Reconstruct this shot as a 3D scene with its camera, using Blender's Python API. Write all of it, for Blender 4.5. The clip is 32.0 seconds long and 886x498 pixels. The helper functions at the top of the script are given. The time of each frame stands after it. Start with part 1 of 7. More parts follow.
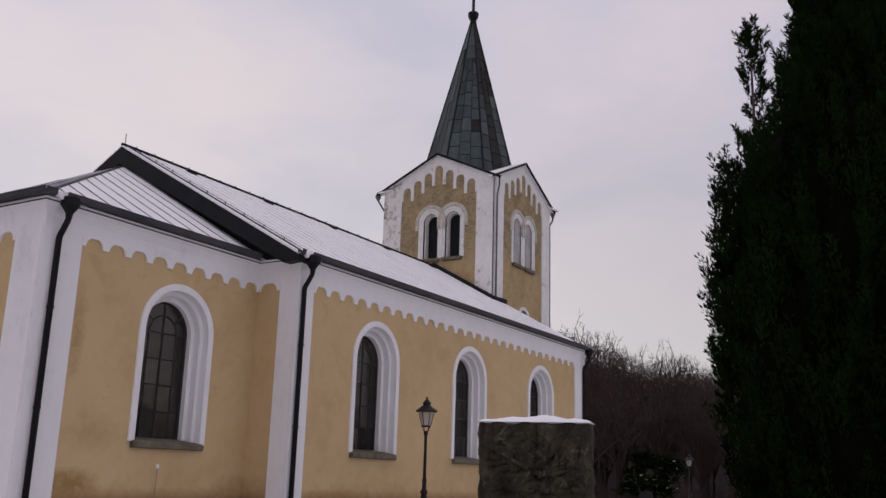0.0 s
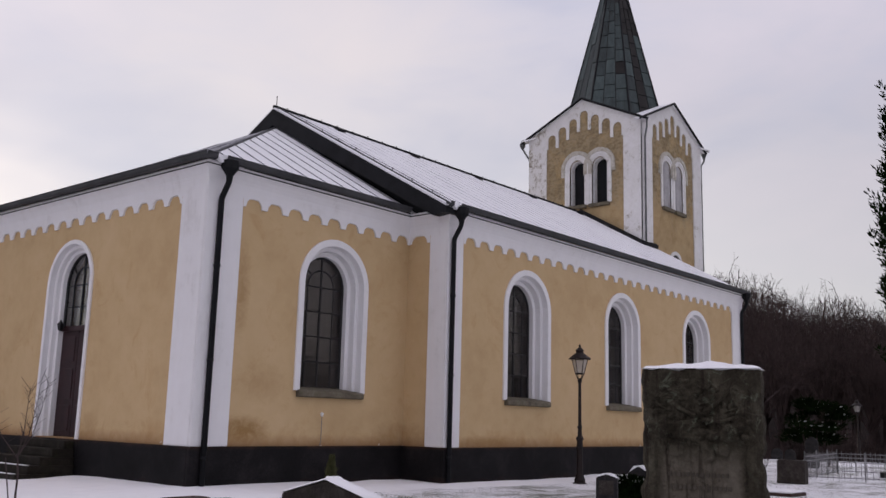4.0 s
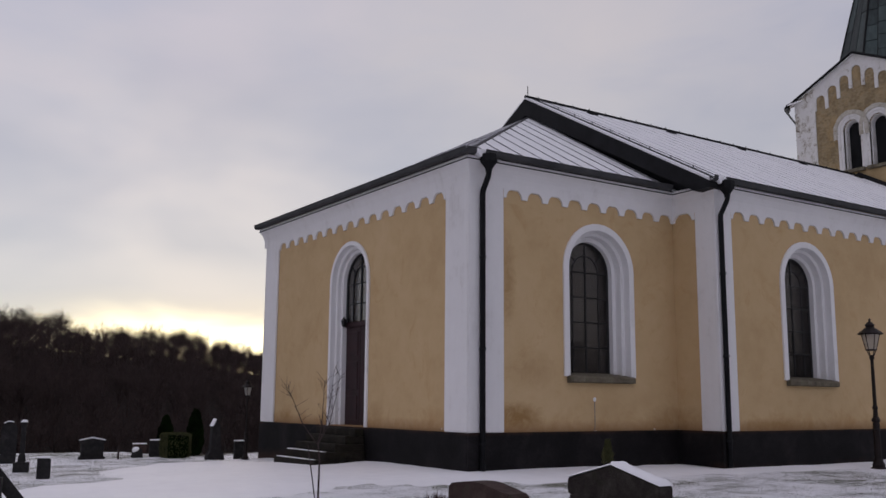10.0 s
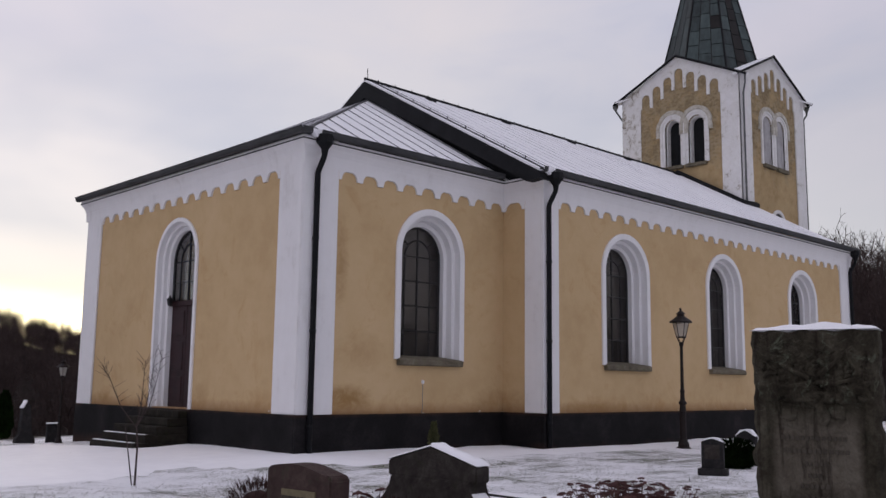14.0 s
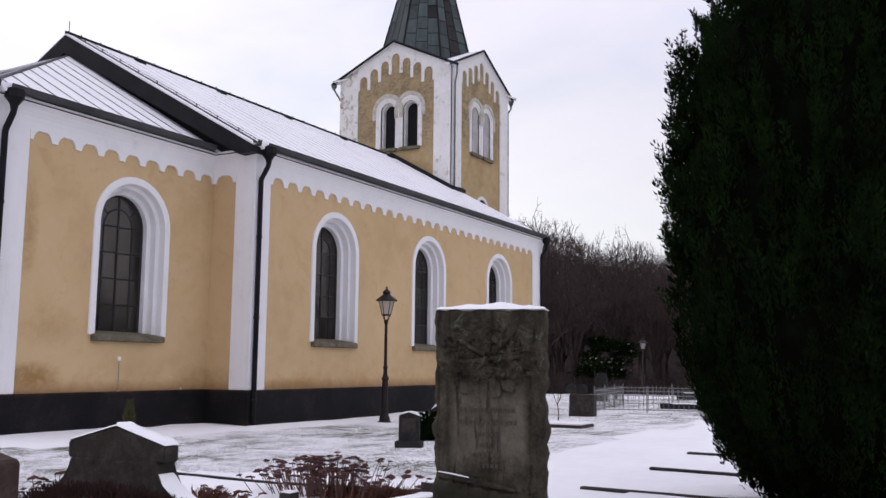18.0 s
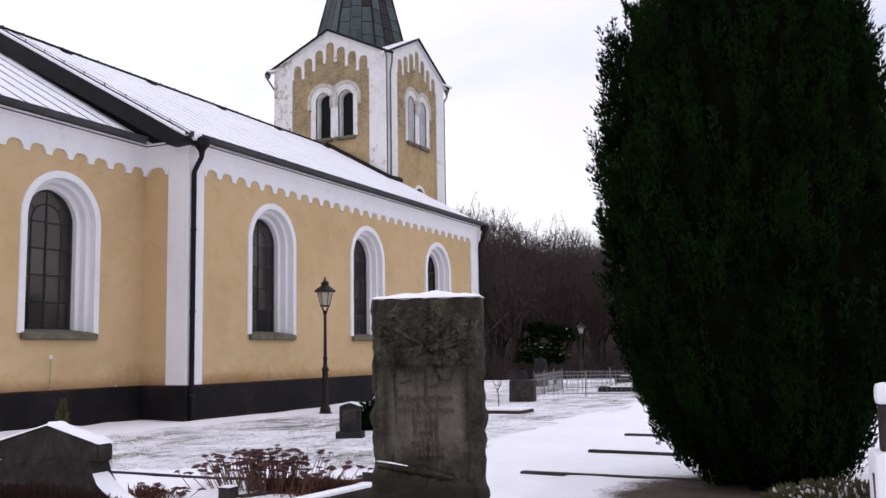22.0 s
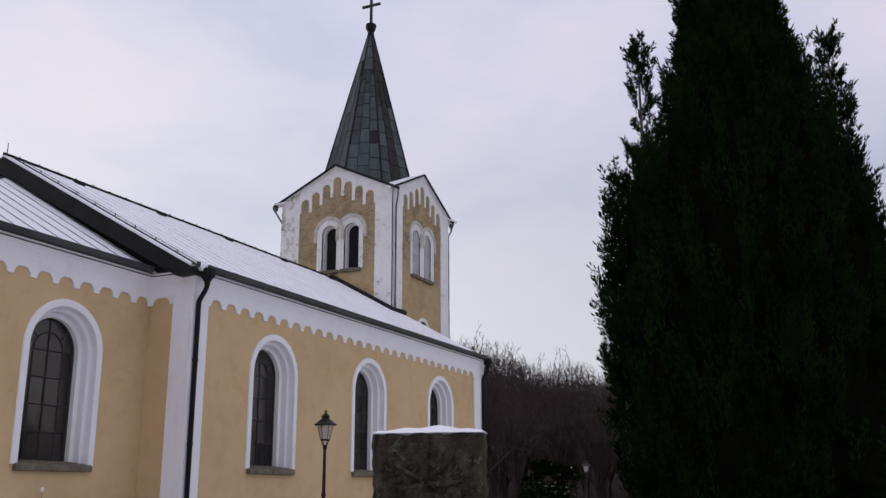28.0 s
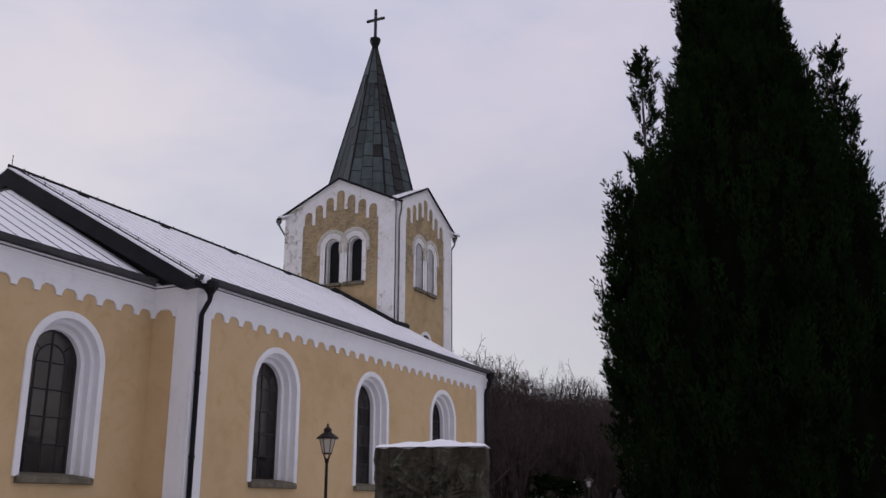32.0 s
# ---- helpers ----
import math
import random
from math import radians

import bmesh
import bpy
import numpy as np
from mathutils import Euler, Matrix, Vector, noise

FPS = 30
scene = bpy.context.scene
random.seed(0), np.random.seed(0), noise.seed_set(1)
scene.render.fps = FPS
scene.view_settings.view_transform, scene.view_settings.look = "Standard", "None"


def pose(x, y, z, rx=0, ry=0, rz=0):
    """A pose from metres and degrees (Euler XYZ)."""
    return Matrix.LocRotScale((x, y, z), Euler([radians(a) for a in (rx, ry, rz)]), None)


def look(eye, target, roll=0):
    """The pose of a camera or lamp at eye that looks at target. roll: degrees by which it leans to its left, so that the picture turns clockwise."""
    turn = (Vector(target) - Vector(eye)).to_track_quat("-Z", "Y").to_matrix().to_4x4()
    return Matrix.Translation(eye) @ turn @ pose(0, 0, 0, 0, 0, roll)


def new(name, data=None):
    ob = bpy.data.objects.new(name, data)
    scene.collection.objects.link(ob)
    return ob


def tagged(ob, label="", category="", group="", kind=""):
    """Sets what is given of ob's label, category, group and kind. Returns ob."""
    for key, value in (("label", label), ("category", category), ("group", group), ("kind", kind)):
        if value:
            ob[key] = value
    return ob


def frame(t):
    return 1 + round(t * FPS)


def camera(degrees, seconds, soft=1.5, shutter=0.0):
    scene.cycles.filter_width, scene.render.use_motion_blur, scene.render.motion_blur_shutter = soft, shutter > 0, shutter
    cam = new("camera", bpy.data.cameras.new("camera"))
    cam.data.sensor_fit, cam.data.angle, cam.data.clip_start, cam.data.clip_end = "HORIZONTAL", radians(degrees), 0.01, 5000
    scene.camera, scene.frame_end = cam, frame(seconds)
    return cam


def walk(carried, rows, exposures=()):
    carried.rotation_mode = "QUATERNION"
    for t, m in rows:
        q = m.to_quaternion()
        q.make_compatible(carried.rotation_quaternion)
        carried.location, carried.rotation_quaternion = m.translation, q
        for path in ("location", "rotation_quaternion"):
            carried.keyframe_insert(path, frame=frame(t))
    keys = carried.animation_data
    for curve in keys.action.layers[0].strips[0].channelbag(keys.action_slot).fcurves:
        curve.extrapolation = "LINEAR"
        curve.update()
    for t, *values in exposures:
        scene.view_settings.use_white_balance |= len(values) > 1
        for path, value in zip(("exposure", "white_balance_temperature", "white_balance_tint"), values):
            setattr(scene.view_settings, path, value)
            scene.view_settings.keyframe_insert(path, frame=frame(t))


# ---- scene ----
# ---- camera ----
cam = camera(50.79, 32.0)
PATH = [
    (0.0, pose(-0.021, 0.039, 1.550, 103.76, -1.67, -59.19)),
    (0.5, pose(-0.021, 0.039, 1.550, 103.31, -1.20, -59.05)),
    (1.0, pose(-0.021, 0.040, 1.550, 102.45, -1.59, -58.96)),
    (1.5, pose(-0.023, 0.043, 1.550, 101.48, -1.50, -58.43)),
    (2.0, pose(-0.028, 0.051, 1.550, 100.81, -1.56, -57.10)),
    (2.5, pose(-0.036, 0.062, 1.550, 100.59, -1.77, -55.28)),
    (3.0, pose(-0.045, 0.074, 1.550, 100.56, -1.75, -53.06)),
    (3.5, pose(-0.052, 0.084, 1.550, 100.47, -1.64, -51.37)),
    (4.0, pose(-0.058, 0.091, 1.550, 100.39, -1.53, -50.03)),
    (4.5, pose(-0.065, 0.099, 1.550, 100.39, -1.15, -48.37)),
    (6.5, pose(-0.088, 0.123, 1.550, 100.80, -1.18, -43.75)),
    (7.0, pose(-0.097, 0.130, 1.550, 100.55, -1.71, -42.22)),
    (7.5, pose(-0.104, 0.137, 1.550, 100.25, -1.71, -40.87)),
    (8.0, pose(-0.110, 0.142, 1.550, 99.81, -1.72, -39.75)),
    (8.5, pose(-0.116, 0.147, 1.550, 99.54, -1.15, -38.46)),
    (9.0, pose(-0.124, 0.153, 1.550, 99.56, -0.82, -36.97)),
    (9.5, pose(-0.133, 0.159, 1.550, 99.55, -0.64, -35.48)),
    (10.0, pose(-0.142, 0.165, 1.550, 99.24, -0.43, -33.94)),
    (10.5, pose(-0.149, 0.171, 1.550, 98.86, -0.52, -32.61)),
    (11.0, pose(-0.155, 0.174, 1.550, 98.50, -0.44, -31.59)),
    (11.5, pose(-0.157, 0.175, 1.550, 98.35, -0.37, -31.37)),
    (12.0, pose(-0.143, 0.167, 1.550, 98.32, -0.42, -33.60)),
    (12.5, pose(-0.128, 0.156, 1.550, 98.27, -0.06, -36.28)),
    (13.0, pose(-0.115, 0.146, 1.550, 98.23, -0.26, -38.63)),
    (13.5, pose(-0.100, 0.133, 1.550, 98.29, -0.81, -41.48)),
    (14.0, pose(-0.086, 0.120, 1.550, 98.28, -0.73, -44.09)),
    (14.5, pose(-0.074, 0.109, 1.550, 98.26, -0.29, -46.34)),
    (15.0, pose(-0.063, 0.096, 1.550, 98.15, -0.40, -48.79)),
    (15.5, pose(-0.050, 0.081, 1.550, 97.85, -0.69, -51.68)),
    (17.5, pose(-0.017, 0.032, 1.550, 97.06, -0.75, -60.04)),
    (18.0, pose(-0.011, 0.022, 1.550, 97.06, -0.57, -61.54)),
    (18.5, pose(-0.008, 0.017, 1.550, 97.19, -0.61, -62.46)),
    (19.0, pose(-0.005, 0.010, 1.550, 97.22, -0.57, -63.45)),
    (19.5, pose(-0.004, 0.009, 1.550, 97.24, -0.17, -63.70)),
    (20.0, pose(-0.003, 0.007, 1.550, 97.04, 0.01, -63.88)),
    (20.5, pose(-0.002, 0.004, 1.550, 96.63, 0.35, -64.42)),
    (21.0, pose(-0.000, 0.000, 1.550, 96.32, 0.28, -64.92)),
    (21.5, pose(0.000, -0.000, 1.550, 96.27, 0.55, -65.03)),
    (22.0, pose(0.001, -0.001, 1.550, 96.37, 0.94, -65.13)),
    (22.5, pose(0.001, -0.001, 1.550, 96.41, 0.99, -65.11)),
    (23.0, pose(0.001, -0.003, 1.550, 96.25, 0.63, -65.35)),
    (23.5, pose(0.001, -0.002, 1.550, 96.13, 0.77, -65.30)),
    (24.0, pose(0.001, -0.002, 1.550, 96.22, 0.84, -65.25)),
    (24.5, pose(0.001, -0.002, 1.550, 96.36, 0.57, -65.27)),
    (26.5, pose(0.001, -0.002, 1.550, 99.86, 0.43, -65.24)),
    (27.0, pose(0.000, -0.001, 1.550, 101.55, 0.08, -65.15)),
    (27.5, pose(0.000, -0.001, 1.550, 103.14, 0.05, -65.15)),
    (28.0, pose(0.000, -0.000, 1.550, 104.53, 0.20, -65.04)),
    (28.5, pose(-0.000, 0.000, 1.550, 105.52, 0.21, -64.94)),
    (29.0, pose(-0.000, 0.001, 1.550, 106.07, 0.04, -64.91)),
    (29.5, pose(-0.000, 0.000, 1.550, 106.29, -0.04, -64.97)),
    (30.0, pose(-0.001, 0.002, 1.550, 106.21, -0.09, -64.91)),
    (30.5, pose(-0.001, 0.001, 1.550, 105.96, -0.14, -64.85)),
    (31.0, pose(-0.001, 0.001, 1.550, 105.61, -0.17, -64.84)),
    (31.5, pose(-0.000, 0.001, 1.550, 105.38, 0.15, -64.83)),
    (32.0, pose(-0.000, 0.001, 1.550, 105.36, -0.08, -64.92)),
]
EXPOSURES = [(0.0, -0.14, 6850, 13), (2.0, -0.04, 6750, 12), (4.0, -0.02, 6650, 11), (7.0, -0.12, 6550, 10), (9.0, -0.39, 6500, 10), (11.5, -0.52, 6500, 10), (13.0, -0.36, 6500, 10), (15.0, 0.08, 6500, 10), (17.5, 0.44, 6500, 9), (20.0, 0.62, 6500, 9), (23.0, 0.69, 6500, 9), (24.5, 0.67, 6450, 9), (26.5, 0.48, 6400, 9), (28.0, 0.07, 6330, 10), (30.0, -0.1, 6380, 10), (32.0, -0.12, 6450, 12)]
walk(cam, PATH, EXPOSURES)

# ---- world, sun, exposure ----
SUN_AZ, SUN_EL = 69.5, 6.0          # degrees: from +x towards +y, and above the horizon
world = bpy.data.worlds.new("winter_sky")
scene.world = world
world.use_nodes = True


class Net:
    """Small wrapper to wire shader nodes."""

    def __init__(self, tree):
        self.tree = tree
        tree.nodes.clear()

    def node(self, kind, values=()):
        n = self.tree.nodes.new(kind)
        for k, v in dict(values).items():
            if isinstance(v, bpy.types.NodeSocket):
                self.tree.links.new(v, n.inputs[k])
            else:
                n.inputs[k].default_value = v
        return n

    def ramp(self, fac, stops, mode="LINEAR"):
        n = self.node("ShaderNodeValToRGB", {"Fac": fac})
        n.color_ramp.interpolation = mode
        e = n.color_ramp.elements
        while len(e) < len(stops):
            e.new(0.5)
        for s, (p, c) in zip(e, stops):
            s.position, s.color = p, (c, c, c, 1) if isinstance(c, (int, float)) else (*c, 1)
        return n.outputs["Color"]

    def mix(self, fac, a, b, blend="MIX"):
        n = self.node("ShaderNodeMix")
        n.data_type, n.blend_type = "RGBA", blend
        for i, v in ((0, fac), (6, a), (7, b)):
            if isinstance(v, bpy.types.NodeSocket):
                self.tree.links.new(v, n.inputs[i])
            elif i == 0:
                n.inputs[0].default_value = v
            else:
                n.inputs[i].default_value = (*v, 1)
        return n.outputs[2]

    def math(self, op, a, b=0.0, c=0.0, clamp=False):
        n = self.node("ShaderNodeMath", {0: a, 1: b, 2: c})
        n.operation, n.use_clamp = op, clamp
        return n.outputs[0]

    def vector(self, op, a, b=(0.0, 0.0, 0.0)):
        n = self.node("ShaderNodeVectorMath", {0: a, 1: b})
        n.operation = op
        return n.outputs["Value"]

    def noise(self, vec, scale, detail=4.0, rough=0.55, warp=0.0):
        n = self.node("ShaderNodeTexNoise", {"Vector": vec, "Scale": scale, "Detail": detail, "Roughness": rough, "Distortion": warp})
        return n.outputs["Fac"]


def build_sky():
    n = Net(world.node_tree)
    way = n.node("ShaderNodeTexCoord").outputs["Generated"]
    sep = n.node("ShaderNodeSeparateXYZ", {0: way})
    up = sep.outputs["Z"]
    sun = Vector((math.cos(radians(SUN_AZ)), math.sin(radians(SUN_AZ)), 0.03)).normalized()
    toward = n.vector("DOT_PRODUCT", way, sun)
    # grey lavender cloud sheet, paler towards the zenith, a little duller beyond the tower
    base = n.ramp(up, [(0.0, (0.58, 0.52, 0.56)), (0.12, (0.575, 0.522, 0.59)), (0.35, (0.60, 0.56, 0.655)), (1.0, (0.72, 0.685, 0.78))])
    flat = n.node("ShaderNodeMapping", {"Vector": way, "Scale": (1.0, 1.0, 2.3)}).outputs[0]
    c1 = n.noise(flat, 2.2, 3, 0.5, 0.5)
    c2 = n.noise(flat, 6.0, 4, 0.5, 0.6)
    c3 = n.noise(flat, 15.0, 5, 0.55, 0.3)
    cloud = n.math("ADD", n.math("MULTIPLY", c1, 0.56), n.math("ADD", n.math("MULTIPLY", c2, 0.31), n.math("MULTIPLY", c3, 0.13)))
    shade = n.ramp(cloud, [(0.37, (0.83, 0.865, 0.94)), (0.46, (0.95, 0.965, 0.99)), (0.53, (1.03, 1.01, 1.0)), (0.63, (1.13, 1.07, 1.05))])
    sky = n.mix(1.0, base, shade, "MULTIPLY")
    west = n.math("MAXIMUM", n.vector("DOT_PRODUCT", way, Vector((math.cos(radians(15)), math.sin(radians(15)), 0.0))), 0.0)
    sky = n.mix(n.math("MULTIPLY", n.math("POWER", west, 2.0), n.ramp(up, [(0.04, 0.56), (0.20, 0.53), (0.30, 0.40), (0.40, 0.15), (0.6, 0.1)])), sky, (0.21, 0.205, 0.24))
    # the low sun behind the cloud: a faint wide glow, a dull bank and a bright slit over the wood
    toward = n.math("MAXIMUM", toward, 0.0)
    low = n.ramp(up, [(0.0, 1.0), (0.10, 0.75), (0.17, 0.25), (0.30, 0.0)])
    warm = n.math("MULTIPLY", n.math("POWER", toward, 5.0), low)
    sky = n.mix(n.math("MULTIPLY", warm, 0.25), sky, (0.66, 0.60, 0.60))
    cream = n.math("MULTIPLY", n.ramp(n.noise(flat, 2.0, 4, 0.5, 0.4), [(0.34, 0.0), (0.55, 1.0)]), n.math("MULTIPLY", n.math("POWER", toward, 2.0), n.ramp(up, [(0.09, 0.0), (0.13, 0.9), (0.20, 1.0), (0.30, 0.7), (0.55, 0.0)])))
    sky = n.mix(n.math("MULTIPLY", cream, 0.74), sky, (0.84, 0.73, 0.70))
    # a warm thinning of the cloud over the nave
    thin = n.math("POWER", n.math("MAXIMUM", n.vector("DOT_PRODUCT", way, Vector((math.cos(radians(50)) * 0.945, math.sin(radians(50)) * 0.945, 0.327))), 0.0), 26.0)
    sky = n.mix(n.math("MULTIPLY", thin, n.math("MULTIPLY_ADD", c2, 0.8, 0.05)), sky, (0.74, 0.645, 0.605))
    bank = n.math("MULTIPLY", n.ramp(n.noise(flat, 3.0, 3, 0.5, 0.3), [(0.36, 0.0), (0.56, 1.0)]), n.ramp(up, [(0.11, 0.0), (0.155, 0.8), (0.18, 0.5), (0.24, 1.0), (0.30, 0.75), (0.38, 0.0)]))
    sky = n.mix(n.math("MULTIPLY", n.math("MULTIPLY", bank, n.math("POWER", toward, 12.0)), 0.85), sky, (0.42, 0.405, 0.49))
    wave = n.math("ADD", up, n.math("MULTIPLY", n.math("SUBTRACT", c2, 0.5), 0.06))
    glow = n.math("MULTIPLY", n.ramp(wave, [(0.02, 1.0), (0.068, 0.85), (0.086, 0.25), (0.108, 0.0)]), n.math("POWER", toward, 16.0))
    sky = n.mix(n.math("MULTIPLY", glow, 0.62), sky, (1.5, 1.17, 0.66))
    slit = n.math("MULTIPLY", n.ramp(wave, [(0.02, 1.0), (0.066, 1.0), (0.082, 0.25), (0.096, 0.0)]), n.math("POWER", toward, 90.0))
    sky = n.mix(slit, sky, (2.6, 2.2, 1.45))
    nishita = n.node("ShaderNodeTexSky")
    nishita.sky_type, nishita.sun_disc = "NISHITA", False
    nishita.dust_density, nishita.air_density = 0.1, 0.8
    nishita.sun_elevation, nishita.sun_rotation = radians(SUN_EL), radians(90 - SUN_AZ)
    a = n.node("ShaderNodeBackground", {"Color": nishita.outputs[0], "Strength": 0.05})
    b = n.node("ShaderNodeBackground", {"Color": sky, "Strength": 1.0})
    both = n.node("ShaderNodeAddShader", {0: a.outputs[0], 1: b.outputs[0]})
    n.node("ShaderNodeOutputWorld", {"Surface": both.outputs[0]})


build_sky()
lamp = bpy.data.lights.new("veiled_sun", "SUN")
lamp.energy, lamp.angle, lamp.color = 0.5, radians(12), (1.0, 0.86, 0.70)
sun_ob = new("veiled_sun", lamp)
sun_ob.matrix_world = look((0, 0, 60), (-math.cos(radians(SUN_AZ)) * math.cos(radians(8)), -math.sin(radians(SUN_AZ)) * math.cos(radians(8)), 60 - math.sin(radians(8))))


# ---- materials ----
def material(name, build):
    m = bpy.data.materials.new(name)
    m.use_nodes = True
    n = Net(m.node_tree)
    out = n.node("ShaderNodeOutputMaterial")
    n.tree.links.new(build(n), out.inputs["Surface"])
    return m


def surface(n, color, rough=0.8, bump=None, depth=0.01, metal=0.0, spec=0.3):
    b = n.node("ShaderNodeBsdfPrincipled", {"Roughness": rough, "Metallic": metal, "Specular IOR Level": spec})
    if isinstance(color, bpy.types.NodeSocket):
        n.tree.links.new(color, b.inputs["Base Color"])
    else:
        b.inputs["Base Color"].default_value = (*color, 1)
    if bump is not None:
        k = n.node("ShaderNodeBump", {"Height": bump, "Distance": depth, "Strength": 0.7})
        n.tree.links.new(k.outputs[0], b.inputs["Normal"])
    return b.outputs[0]


def place(n):
    return n.node("ShaderNodeNewGeometry").outputs["Position"]


def mottled(name, dark, light, scale=1.5, rough=0.8, grain=40.0, depth=0.004, metal=0.0, spec=0.3, low=0.35, high=0.65):
    """A plain surface with soft patches and fine grain."""
    def build(n):
        p = place(n)
        patch = n.noise(p, scale, 6, 0.6)
        fine = n.noise(p, grain, 4, 0.6)
        f = n.math("ADD", n.math("MULTIPLY", patch, 0.7), n.math("MULTIPLY", fine, 0.3))
        return surface(n, n.ramp(f, [(low, dark), (high, light)]), rough, fine, depth, metal, spec)
    return material(name, build)


def yellow_plaster(n):
    p = place(n)
    z = n.node("ShaderNodeSeparateXYZ", {0: p}).outputs["Z"]
    broad, mid, fine = n.noise(p, 0.5, 5, 0.6), n.noise(p, 2.2, 6, 0.62), n.noise(p, 60, 3, 0.6)
    col = n.ramp(n.math("ADD", n.math("MULTIPLY", broad, 0.6), n.math("MULTIPLY", mid, 0.4)), [(0.33, (0.485, 0.340, 0.180)), (0.5, (0.545, 0.392, 0.215)), (0.67, (0.585, 0.427, 0.245))])
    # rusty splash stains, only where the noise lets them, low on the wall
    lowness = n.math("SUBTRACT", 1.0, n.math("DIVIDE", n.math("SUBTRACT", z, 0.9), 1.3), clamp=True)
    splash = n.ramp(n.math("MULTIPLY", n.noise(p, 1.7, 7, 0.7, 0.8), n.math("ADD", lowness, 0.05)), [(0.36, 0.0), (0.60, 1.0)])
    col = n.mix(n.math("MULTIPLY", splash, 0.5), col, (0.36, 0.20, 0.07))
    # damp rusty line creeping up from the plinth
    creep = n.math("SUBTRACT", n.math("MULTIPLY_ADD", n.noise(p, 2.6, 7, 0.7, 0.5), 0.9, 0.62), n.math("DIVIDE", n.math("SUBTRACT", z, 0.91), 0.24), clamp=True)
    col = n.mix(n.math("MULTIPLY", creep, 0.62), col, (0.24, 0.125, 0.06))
    blot = n.ramp(n.noise(p, 1.1, 9, 0.76, 1.4), [(0.55, 0.0), (0.70, 1.0)])
    col = n.mix(n.math("MULTIPLY", blot, 0.42), col, (0.42, 0.25, 0.10))
    # rain stains beside the corner strip and above the plinth of the chancel, and by the door
    rough = n.noise(p, 3.0, 9, 0.76, 1.1)
    for at, size, force in (((11.95, 15.69, 4.1), (0.30, 0.6, 1.4), 0.6), ((12.2, 15.69, 1.25), (1.0, 0.6, 0.42), 1.0), ((12.6, 15.69, 2.2), (1.0, 0.6, 0.6), 0.35), ((16.6, 15.3, 1.2), (1.0, 1.2, 0.45), 0.5),
                            ((10.95, 19.45, 1.25), (0.6, 0.5, 0.42), 0.4), ((10.95, 24.6, 1.1), (0.6, 0.9, 0.3), 0.6), ((19.0, 14.4, 1.05), (2.4, 0.5, 0.22), 0.6)):
        off = n.node("ShaderNodeMapping", {"Vector": p, "Location": tuple(-a / q for a, q in zip(at, size)), "Scale": tuple(1 / q for q in size)}).outputs[0]
        near = n.math("SUBTRACT", 1.0, n.vector("LENGTH", off), clamp=True)
        spot = n.ramp(n.math("MULTIPLY", n.math("POWER", near, 0.6), rough), [(0.20, 0.0), (0.50, 1.0)])
        col = n.mix(n.math("MULTIPLY", spot, 0.8 * force), col, (0.27, 0.150, 0.052))
    flake = n.ramp(n.math("MULTIPLY", n.noise(p, 4.0, 6, 0.7), n.math("ADD", lowness, 0.0)), [(0.60, 0.0), (0.64, 1.0)])
    col = n.mix(flake, col, (0.70, 0.64, 0.55))
    return surface(n, col, 0.92, n.math("ADD", mid, n.math("MULTIPLY", fine, 0.4)), 0.012, 0, 0.15)


def worn_yellow(n):
    p = place(n)
    z = n.node("ShaderNodeSeparateXYZ", {0: p}).outputs["Z"]
    broad, mid, fine = n.noise(p, 0.7, 6, 0.65, 0.5), n.noise(p, 3.0, 7, 0.7), n.noise(p, 22, 5, 0.7)
    col = n.ramp(n.math("ADD", n.math("MULTIPLY", broad, 0.5), n.math("MULTIPLY", mid, 0.5)), [(0.36, (0.33, 0.235, 0.12)), (0.48, (0.42, 0.305, 0.165)), (0.62, (0.48, 0.36, 0.20))])
    # weathered render round the bell openings: rubble shows through in brown and grey patches
    stones = n.node("ShaderNodeTexVoronoi", {"Vector": n.node("ShaderNodeMapping", {"Vector": p, "Scale": (1.0, 1.0, 1.7)}).outputs[0], "Scale": 5.0, "Randomness": 1.0})
    cell = n.ramp(stones.outputs["Distance"], [(0.2, 0.0), (0.6, 1.0)])
    tone = n.ramp(n.node("ShaderNodeSeparateColor", {0: stones.outputs["Color"]}).outputs[0], [(0.1, (0.17, 0.125, 0.07)), (0.9, (0.34, 0.265, 0.155))])
    rubble = n.mix(cell, tone, (0.36, 0.29, 0.185))
    height = n.math("MULTIPLY", n.math("SUBTRACT", z, 10.2), 0.8, clamp=True)
    peel = n.ramp(n.math("MULTIPLY", n.math("ADD", n.math("MULTIPLY", n.noise(p, 0.9, 9, 0.72, 0.9), 0.7), n.math("MULTIPLY", mid, 0.3)), n.math("MULTIPLY_ADD", height, 0.25, 0.80)), [(0.44, 0.0), (0.54, 1.0)])
    col = n.mix(n.math("MULTIPLY", peel, 0.85), col, rubble)
    grime = n.ramp(n.math("MULTIPLY", n.noise(p, 1.6, 8, 0.75, 0.6), n.math("MULTIPLY_ADD", height, 0.3, 0.75)), [(0.48, 0.0), (0.66, 1.0)])
    col = n.mix(n.math("MULTIPLY", grime, 0.6), col, (0.15, 0.115, 0.065))
    rise = n.math("ADD", n.math("MULTIPLY", n.math("MULTIPLY", cell, peel), -0.5), n.math("ADD", mid, n.math("MULTIPLY", fine, 0.5)))
    return surface(n, col, 0.95, rise, 0.06, 0, 0.1)


